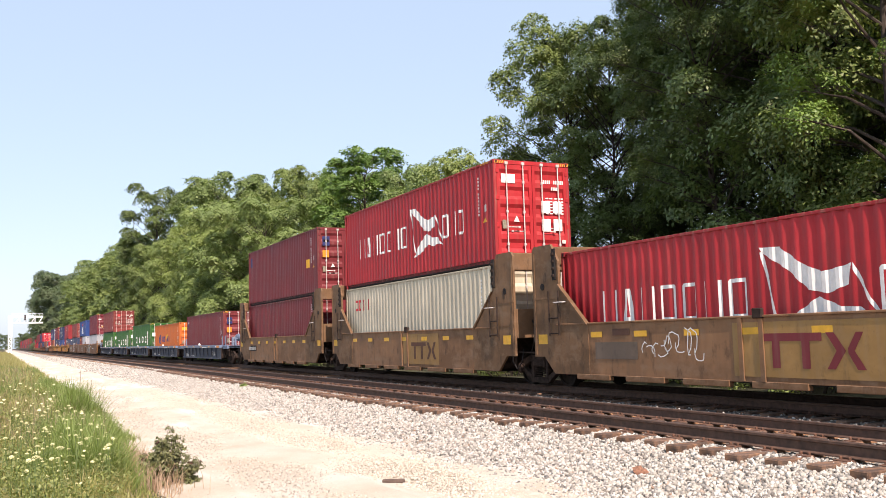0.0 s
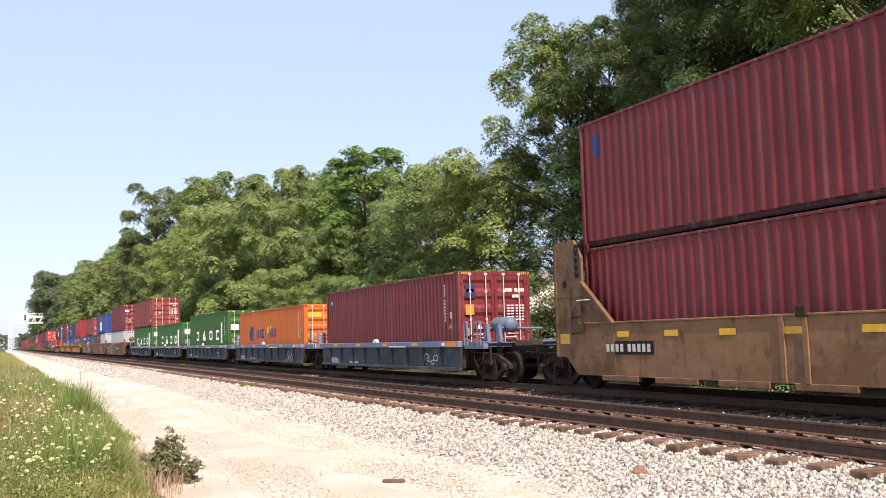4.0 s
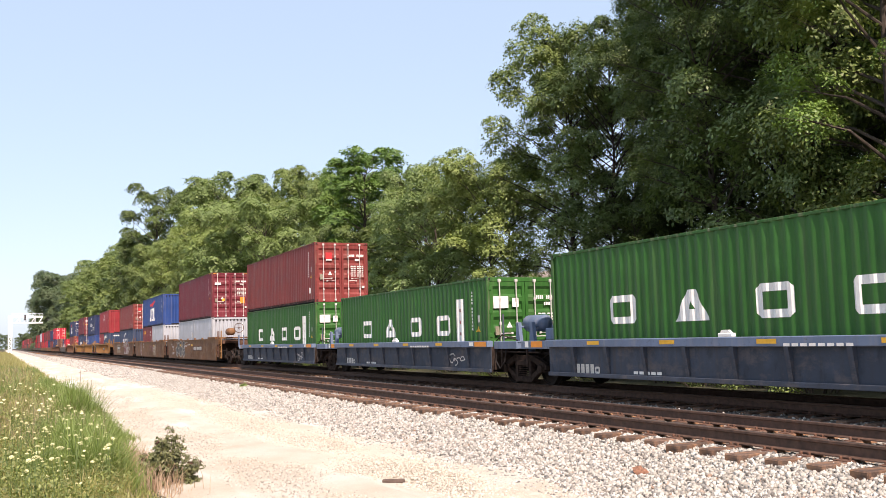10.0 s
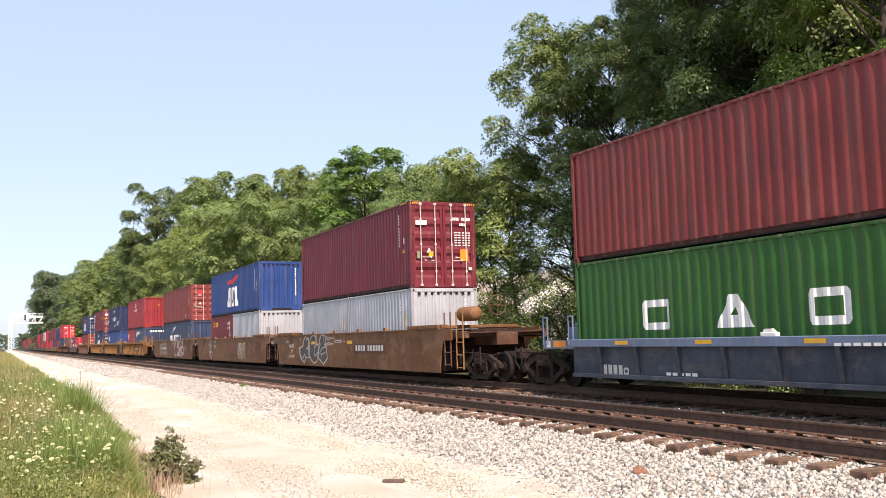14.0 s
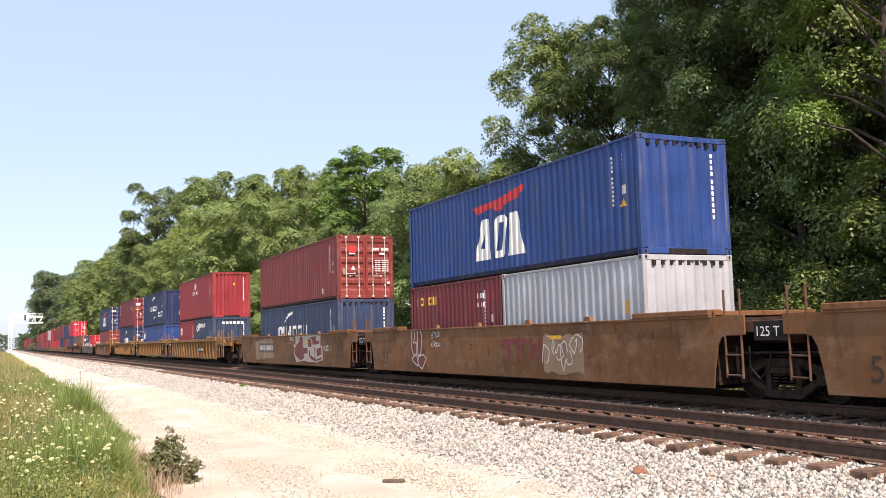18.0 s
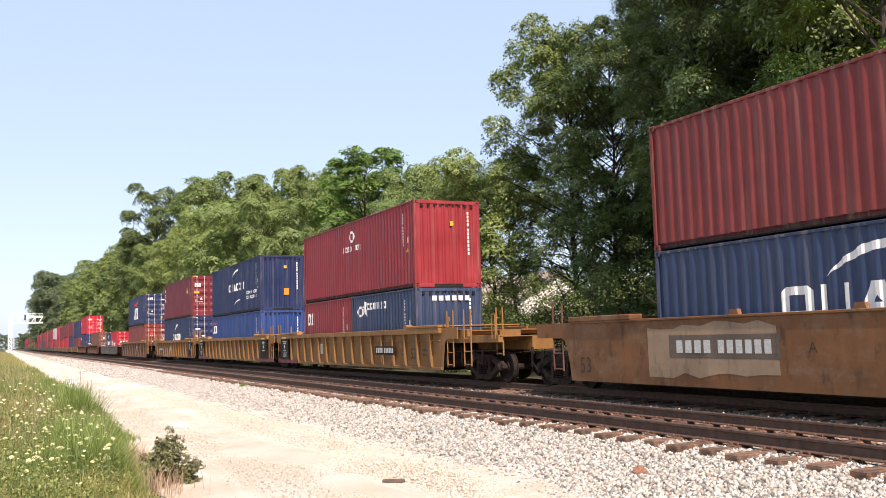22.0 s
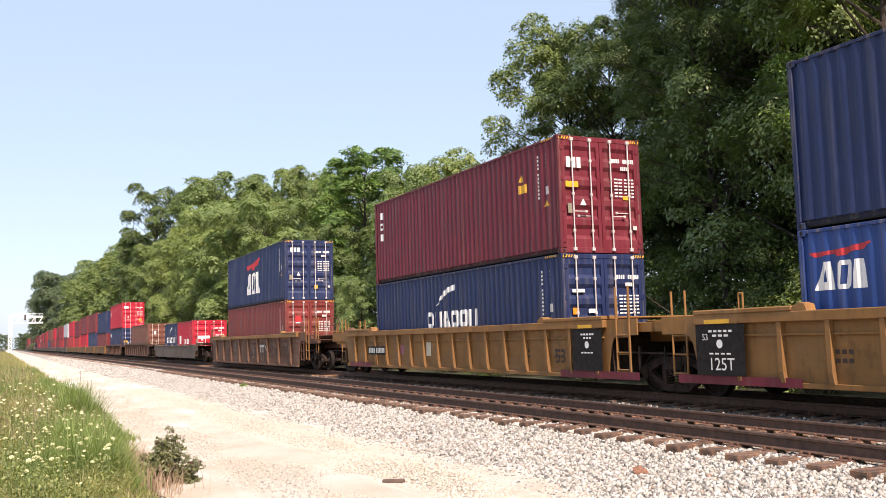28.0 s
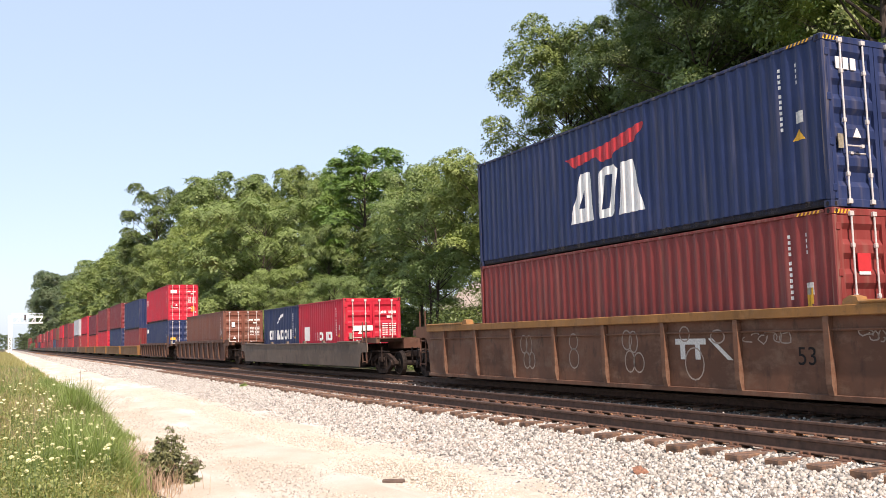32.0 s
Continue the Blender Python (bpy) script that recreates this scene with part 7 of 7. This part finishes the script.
for x in (-5, -1.5, 3.5):
    w = part("window", Geo().box(x - 0.6, x + 0.6, -4.56, -4.48, 1.5, 3.0, 0.02).mesh("window", M_WHITE), house)
    part("pane", Geo().box(x - 0.5, x + 0.5, -4.575, -4.555, 1.6, 2.9).mesh("pane", plain("window_glass", (0.03, 0.04, 0.05), 0.1, 0, 0.1, 2)), w)

# signal bridge over the line
M_SIGNAL = plain("aluminium_lattice", (0.86, 0.87, 0.88), 0.5, 0.0, 0.05, 1)
sig = thing("signal_bridge", "pale metal cantilever signal bridge over the tracks", "signal bridge", "", "", (-310, 0, -0.5))
g = Geo()
for dx in (-0.45, 0.45):
    for dy in (1.5, 2.4):
        g.box(dx - 0.14, dx + 0.14, dy - 0.14, dy + 0.14, 0, 11.6)
for k in range(10):
    z = 0.4 + k * 1.15
    for dx in (-0.45, 0.45):
        g.tube((dx, 1.5, z), (dx, 2.4, z + 1.15), 0.10, n=5).tube((dx, 1.5, z), (dx, 2.4, z), 0.10, n=5)
    for dy in (1.5, 2.4):
        g.tube((-0.45, dy, z), (0.45, dy, z + 1.15), 0.06, n=5)
part("mast", g.mesh("mast", M_SIGNAL), sig)
g = Geo()
for dx in (-0.45, 0.45):
    for z in (9.4, 11.2):
        g.box(dx - 0.10, dx + 0.10, 1.5, 11.0, z - 0.20, z + 0.20)
    for k in range(8):
        y = 2.4 + k * 1.07
        g.tube((dx, y, 9.4), (dx, y + 1.07, 11.2) if k % 2 else (dx, y, 11.2), 0.13, n=5)
g.box(-0.5, 0.5, 1.5, 11.0, 9.30, 9.36)
for k in range(9):
    g.tube((-0.5, 3.0 + k, 11.2), (-0.5, 3.0 + k, 12.3), 0.035, n=5)
for z in (11.75, 12.3):
    g.tube((-0.5, 2.4, z), (-0.5, 11.0, z), 0.04, n=5)
part("boom", g.mesh("boom", M_SIGNAL), sig)
for y in (6.0,):
    h = part("signal_head", Geo().box(0.5, 0.75, y - 0.26, y + 0.26, 10.2, 11.9, 0.05).mesh("signal_head", plain("grey_signal_paint", (0.22, 0.22, 0.23), 0.6, 0, 0.1, 3)), sig, (0, 0, 0), 0, "grey signal head")
    for z in (10.5, 11.05, 11.6):
        part("lamp_hood", Geo().tube((0.75, y, z), (1.05, y, z), 0.2, 0.22, 10).mesh("lamp_hood", M_BLACK), h)

# ---- verge ----
DRY = leaf_material("dry_stalks", (0.24, 0.155, 0.085), (0.52, 0.40, 0.26), 0.2)
RED_DRY = leaf_material("reddish_stalks", (0.30, 0.175, 0.125), (0.58, 0.43, 0.34), 0.25)
verge = lambda y: np.interp(y, [-12, -2.0, 0.6, 2.0, 2.6], [0.10, 0.02, -0.30, -0.54, -0.54])


def blades(name, n, area, hr, wid, mat, label, seed, edge=None):
    """Grass: narrow bent blades, two quads each; area(rng, n) gives the roots."""
    rng = np.random.default_rng(seed)
    x, y = area(rng, n)
    z = verge(y) - 0.02
    h = rng.uniform(hr[0], hr[1], n) * (1.0 if edge is None else edge(x, y))
    a, ln = rng.uniform(0, math.tau, n), rng.uniform(0.05, 0.55, n) * h
    b = rng.uniform(0, math.tau, n)
    wx, wy = np.cos(b) * wid, np.sin(b) * wid
    dx, dy = np.cos(a) * ln, np.sin(a) * ln
    P0 = np.stack([x, y, z], -1)
    W0 = np.stack([wx, wy, 0 * wx], -1)
    M0 = P0 + np.stack([dx * 0.3, dy * 0.3, h * 0.6], -1)
    T0 = P0 + np.stack([dx, dy, h * 0.97], -1)
    v = np.stack([P0 - W0, P0 + W0, M0 - W0 * 0.8, M0 + W0 * 0.8, T0 - W0 * 0.12, T0 + W0 * 0.12], 1).reshape(-1, 3)
    k = (np.arange(n) * 6)[:, None]
    f = np.concatenate([k + np.array([0, 1, 3, 2]), k + np.array([2, 3, 5, 4])], 0)
    ob = new(name, from_arrays(name, v, f, mat))
    return tagged(ob, label, "grass", "", "stuff")


def strip_area(x0, x1, y0, y1, p=1.6):
    return lambda rng, n: (x0 + (x1 - x0) * rng.uniform(0, 1, n) ** p, rng.uniform(y0, y1, n))


edge_y = lambda x: np.interp(x, [-100, -30, -24, -18, -14, -11, -8], [2.5, 2.15, 2.25, 2.1, 1.75, 1.45, 1.2]) + 0.14 * np.sin(x * 0.9) + 0.10 * np.sin(x * 2.3)
taper = lambda x, y: np.clip((edge_y(x) - y) / 0.7, 0.0, 1.0) * (0.8 + 0.25 * np.sin(x * 0.7 + y)) * np.interp(x, [-14, -7], [1.0, 0.70])


def tufts(name, count, area, hr, wid, mat, label, seed, per=34, spread=0.10):
    """Grass in tufts: blades fan out of a root and bow over, each in three bends."""
    rng = np.random.default_rng(seed)
    cx, cy = area(rng, count)
    keep = cy < edge_y(cx) - 0.02
    cx, cy = cx[keep], cy[keep]
    size = rng.uniform(0.6, 1.0, len(cx)) * np.clip((edge_y(cx) - cy) / 0.5, 0.45, 1.0) * (0.85 + 0.15 * np.sin(cx * 1.3 + cy * 2.1)) * np.interp(cx, [-14, -8], [1.0, 0.75])
    size *= np.array([0.80 + 0.75 * noise.noise((a * 1.1, b * 1.5, 4.0)) for a, b in zip(cx, cy)])
    n = len(cx) * per
    x, y = np.repeat(cx, per) + rng.normal(0, spread, n), np.repeat(cy, per) + rng.normal(0, spread, n)
    h = rng.uniform(hr[0], hr[1], n) * np.repeat(size, per)
    a = rng.uniform(0, math.tau, n)
    lean = rng.uniform(0.05, 0.75, n) * h
    b = a + math.pi / 2 + rng.normal(0, 0.5, n)
    root = np.stack([x, y, verge(y) - 0.02], -1)
    w = np.stack([np.cos(b) * wid, np.sin(b) * wid, 0 * b], -1)
    v = []
    for t, k in ((0.0, 1.0), (0.45, 0.9), (0.8, 0.6), (1.0, 0.08)):
        c = root + np.stack([np.cos(a) * lean * t ** 2, np.sin(a) * lean * t ** 2, h * (t - 0.22 * (lean / h) * t ** 3)], -1)
        v += [c - w * k, c + w * k]
    v = np.stack(v, 1).reshape(-1, 3)
    k = (np.arange(n) * 8)[:, None]
    f = np.concatenate([k + np.array([0, 1, 3, 2]) + 2 * i for i in range(3)], 0)
    return tagged(new(name, from_arrays(name, v, f, mat)), label, "grass", "", "stuff")


LUSH = leaf_material("lush_grass", (0.130, 0.195, 0.052), (0.300, 0.380, 0.120), 0.42)
PALE = leaf_material("pale_grass", (0.260, 0.270, 0.100), (0.560, 0.540, 0.270), 0.40)
OLIVE = leaf_material("olive_grass", (0.235, 0.215, 0.085), (0.500, 0.460, 0.210), 0.38)
tufts("grass", 1500, strip_area(-7.5, -30, -1.6, 1.3, 1.2), (0.35, 0.75), 0.0045, OLIVE, "yellowing summer grass among the flowers", 7)
tufts("grass", 1500, lambda r, n: (lambda x: (x, edge_y(x) - 0.15 - 0.95 * r.uniform(0, 1, n) ** 1.2))(-11 - 24 * r.uniform(0, 1, n) ** 1.3), (0.55, 1.0), 0.0048, LUSH, "tall lush green grass along the road's edge", 71)
tufts("grass", 1800, strip_area(-28, -90, -3.0, 2.5, 1.4), (0.45, 0.90), 0.010, OLIVE, "tall grass along the verge", 72, 26, 0.16)
tufts("grass", 900, strip_area(-26, -70, -0.6, 2.4, 1.3), (0.45, 0.85), 0.010, LUSH, "green grass along the verge", 74, 26, 0.16)
blades("grass", 22000, strip_area(-85, -330, -7.0, 2.2, 1.6), (0.35, 0.85), 0.022, OLIVE, "tall grass along the verge farther off", 8, taper)
tufts("grass", 260, lambda r, n: (-7.9 - 4.2 * r.uniform(0, 1, n), r.uniform(0.5, 1.5, n)), (0.25, 0.55), 0.0045, PALE, "pale yellow-green grass by the road's edge", 75)
tufts("dry_grass", 420, strip_area(-14, -60, -2.6, 1.4, 1.5), (0.70, 1.15), 0.004, DRY, "dry straw-coloured stalks among the grass", 9, 22, 0.16)
tufts("dry_grass", 300, lambda r, n: (lambda x: (x, edge_y(x) - 0.02 - 0.30 * r.uniform(0, 1, n)))(-8.5 - 28 * r.uniform(0, 1, n)), (0.25, 0.60), 0.004, RED_DRY, "reddish dry grass fringing the road", 73, 22, 0.10)
blades("dry_grass", 2600, lambda r, n: (r.normal(-13.2, 0.75, n), r.normal(1.70, 0.17, n)), (0.10, 0.42), 0.005, RED_DRY, "dry reddish stalks round the small bush", 10)


def weed_leaves(n, seed):
    rng = np.random.default_rng(seed)
    x = -8 - 26 * rng.uniform(0, 1, n) ** 1.4
    y = edge_y(x) - 0.25 - 3.2 * rng.uniform(0, 1, n)
    c = np.stack([x, y, verge(y) + rng.uniform(0.06, 0.50, n)], -1)
    v, f = leaves(rng, c, np.full(n, 0.13), 24, 0.018)
    ob = new("weeds", from_arrays("weeds", v, f, LEAF["weed"]))
    return tagged(ob, "leafy green weeds among the grass", "weeds", "", "stuff")


weed_leaves(2600, 12)
M_PETAL = plain("white_petals", (0.70, 0.67, 0.36), 0.7, 0, 0.08, 20)
M_STEM = plain("green_stem", (0.10, 0.15, 0.04), 0.7, 0, 0.2, 10)


def umbel():
    """Head of a wild carrot: many small white florets on a shallow dome."""
    r, g = random.Random(3), Geo()
    for i in range(34):
        a, q = i * 2.399, 0.052 * math.sqrt(i / 34)
        x, y, z = math.cos(a) * q, math.sin(a) * q, 0.026 * (1 - (q / 0.052) ** 2) + r.uniform(-0.003, 0.003)
        n = 5
        g.add([(x + 0.0085 * math.cos(k * math.tau / n + i), y + 0.0085 * math.sin(k * math.tau / n + i), z) for k in range(n)] + [(x, y, z - 0.012)], [tuple(range(n))] + [(k, (k + 1) % n, n) for k in range(n)])
    return g.mesh("flower_head", M_PETAL)


stem_me = cached("stem", lambda: Geo().tube((0, 0, 0), (0.02, 0.01, 0.62), 0.004, 0.003, 5).tube((0.01, 0.005, 0.35), (0.08, 0.04, 0.55), 0.003, 0.002, 4).mesh("stem", M_STEM))
head_me = cached("umbel", umbel)
rf = random.Random(8)
for i in range(230):
    x = -7.9 - 10.5 * rf.random() ** 1.1
    y = float(edge_y(x)) - 0.40 - 1.2 * rf.random()
    f = thing("wild_carrot", "wild carrot with a flat white flower head", "flower", "white flowers in the verge", "", (x, y, float(verge(y)) - 0.02))
    k = rf.uniform(0.75, 1.15)
    f.scale = (k, k, k * 0.98)
    f.rotation_euler = (rf.uniform(-0.1, 0.1), rf.uniform(-0.1, 0.1), rf.uniform(0, 6))
    part("stem", stem_me, f)
    hd = part("flower_head", head_me, f, (0.02, 0.01, 0.62))
    s = rf.uniform(0.22, 0.42) * (1.6 if i % 17 == 0 else 1.0)
    hd.scale = (s, s, s)
    tilt = rf.uniform(0.15, 0.60)
    hd.rotation_euler = (rf.uniform(-0.3, 0.3), tilt * math.cos(f.rotation_euler.z), 0)
    hd.rotation_euler.x -= tilt * math.sin(-f.rotation_euler.z)


def far_umbels(n, seed):
    """White heads farther along the verge, each a low six-sided dome on its stem."""
    r, g = random.Random(seed), Geo()
    for i in range(n):
        x, y = -16 - 22 * r.random() ** 1.3, r.uniform(-2.6, 1.3)
        z, q = float(verge(y)) + r.uniform(0.42, 0.72), r.uniform(0.018, 0.036)
        v = [(x + q * math.cos(k * math.tau / 6) + (0.3 * q if k in (0, 3) else 0), y + q * math.sin(k * math.tau / 6), z - 0.4 * q * math.cos(k * math.tau / 6)) for k in range(6)]
        g.add(v + [(x, y, z + 0.35 * q), (x, y, z - 0.6 * q)], [(k, (k + 1) % 6, 6) for k in range(6)] + [((k + 1) % 6, k, 7) for k in range(6)])
    ob = new("wild_carrots", g.mesh("wild_carrots", M_PETAL))
    return tagged(ob, "small white flower heads along the verge", "flowers", "", "stuff")


far_umbels(130, 19)


def bush():
    """A low bush: small leaves on a fan of thin stems, dry dark heads at the tips, bare pinkish twigs at its foot."""
    rng = np.random.default_rng(77)
    b = thing("bush", "low dark green bush with reddish dry tops at the road's edge", "bush", "", "", (-12.45, 1.94, -0.54))
    b.scale = (1.06, 1.06, 1.06)
    g, pts = Geo(), []
    dry = plain("dry_seed", (0.105, 0.050, 0.035), 0.9, 0, 0.3, 20)
    for i in range(60):
        a = rng.uniform(0, math.tau)
        q = 0.42 * math.sqrt(rng.uniform(0.02, 1))
        top = max(0.16, (0.90 - 1.55 * q) * rng.uniform(0.75, 1.08))
        tip = Vector((math.cos(a) * q, math.sin(a) * q, top))
        mid = Vector((tip.x * 0.6, tip.y * 0.6, top * 0.5))
        g.tube((tip.x * 0.25, tip.y * 0.25, -0.03), mid, 0.006, 0.005, 5).tube(mid, tip, 0.005, 0.0025, 5)
        for t in (0.0, 0.3, 0.6, 0.85):
            pts.append(tuple(mid.lerp(tip, t)))
        pts.append((tip.x * 0.9, tip.y * 0.9, top * 0.3))
        if i % 6 == 0:
            v, f = leaves(rng, np.array([tuple(tip + Vector((0, 0, 0.03)))]), np.array([0.035]), 14, 0.016)
            part("seed_head", from_arrays("seed_head", v, f, dry), b)
    pts = np.array(pts)
    v, f = leaves(rng, pts, 0.068 * rng.uniform(0.5, 1.3, len(pts)), 22, 0.022)
    part("foliage", from_arrays("foliage", v, f, LEAF["bush"]), b)
    part("branch", g.mesh("branch", M_BARK), b)
    pale = plain("dry_pink_twig", (0.36, 0.245, 0.185), 0.9, 0, 0.25, 20)
    g = Geo()
    for i in range(240):
        x, y, a = rng.normal(-0.25, 0.40), rng.normal(-0.30, 0.15), rng.uniform(0, math.tau)
        k = rng.uniform(0.15, 0.48)
        g.tube((x, y, -0.02), (x + math.cos(a) * k * 0.7, y + math.sin(a) * k * 0.7, k * rng.uniform(0.4, 0.9)), 0.0045, 0.002, 4)
    part("dry_twigs", g.mesh("dry_twigs", pale), b, (0, 0, 0), 0, "bare pinkish dry twigs")["kind"] = "stuff"


bush()
wood = new("wood_piece", Geo().box(-0.14, 0.14, -0.035, 0.035, 0, 0.05, 0.012).mesh("wood_piece", plain("old_grey_wood", (0.105, 0.072, 0.056), 0.9, 0, 0.4, 14)))
wood.location, wood.rotation_euler = (-10.85, 4.42, -0.50), (0, 0, radians(62))
tagged(wood, "short weathered piece of wood lying on the gravel", "wood")


def twig(x, y, z, a, n):
    g = Geo()
    r = random.Random(n)
    p = Vector((-0.5, 0, 0.02))
    for k in range(5):
        q = p + Vector((0.22, r.uniform(-0.07, 0.07), r.uniform(-0.01, 0.06)))
        g.tube(p, q, 0.012 - k * 0.0015, 0.011 - k * 0.0015, 6)
        if k in (1, 3):
            g.tube(q, q + Vector((0.14, r.choice((-0.15, 0.15)), 0.10)), 0.007, 0.003, 5)
        p = q
    ob = new("twig", g.mesh("twig", M_BARK))
    ob.location, ob.rotation_euler = (x, y, z), (0, 0, a)
    tagged(ob, "dry dark twig lying on the gravel road", "twig", "twigs on the road")


twig(-67.0, 5.0, -0.49, 0.7, 1)
twig(-57.5, 5.6, -0.50, 2.4, 2)
rng = np.random.default_rng(91)
tuft = thing("weed_tuft", "small bright green weed at the ballast's foot", "weed", "", "", (-33.2, 7.75, -0.36))
c = rng.normal(0, 1, (12, 3)) * np.array([0.16, 0.10, 0.05]) + np.array([0, 0, 0.08])
v, f = leaves(rng, c, np.full(12, 0.07), 22, 0.030)
part("foliage", from_arrays("foliage", v, f, LEAF["light"]), tuft)
part("stem", Geo().tube((0, 0, -0.05), (0.05, 0.02, 0.12), 0.006, 0.003, 5).mesh("stem", M_STEM), tuft)
rock = new("reddish_stone", Geo().tube((-0.03, 0, 0), (0.015, 0.01, 0.05), 0.085, 0.035, 6).tube((0.05, 0.03, 0), (0.06, 0.02, 0.035), 0.06, 0.03, 5).mesh("reddish_stone", plain("reddish_stone", (0.25, 0.12, 0.075), 0.9, 0, 0.4, 25)))
rock.location = (-9.2, 6.94, -0.385)
tagged(rock, "reddish broken stone lying on the ballast", "stone")
for k, (x, y) in enumerate(((-30.0, 2.3), (-27.5, 2.2), (-33.5, 2.35))):
    s = thing("dry_stalk", "single tall dry weed stalk at the road's edge", "weed", "dry stalks by the road", "", (x, y, -0.52))
    part("stem", Geo().tube((0, 0, 0), (0.05, 0.03, 0.75 + 0.15 * k), 0.010, 0.006, 5).tube((0.03, 0.02, 0.45), (0.16, 0.0, 0.70), 0.006, 0.004, 5).mesh("stem", plain("dry_stem", (0.22, 0.15, 0.09), 0.9, 0, 0.2, 20)), s)


def motions():
    """The train rolls by at a steady pace; its wheels turn with it."""
    for ob in MOVING:
        p = ob.location.copy()
        walk(ob, [(t, pose(p.x + SPEED * t, p.y, p.z)) for t in (0.0, 8.0, 16.0, 24.0, 32.0)])
    rate = math.degrees(SPEED / 0.42)
    lead = WHEELSETS[0]
    walk(lead, [(k / 15, pose(0, 0, 0, 0, rate * k / 15, 0)) for k in range(481)])
    for w in WHEELSETS[1:]:
        w.rotation_mode = "QUATERNION"
        keys = w.animation_data_create()
        keys.action = lead.animation_data.action
        keys.action_slot = lead.animation_data.action_slot


motions()
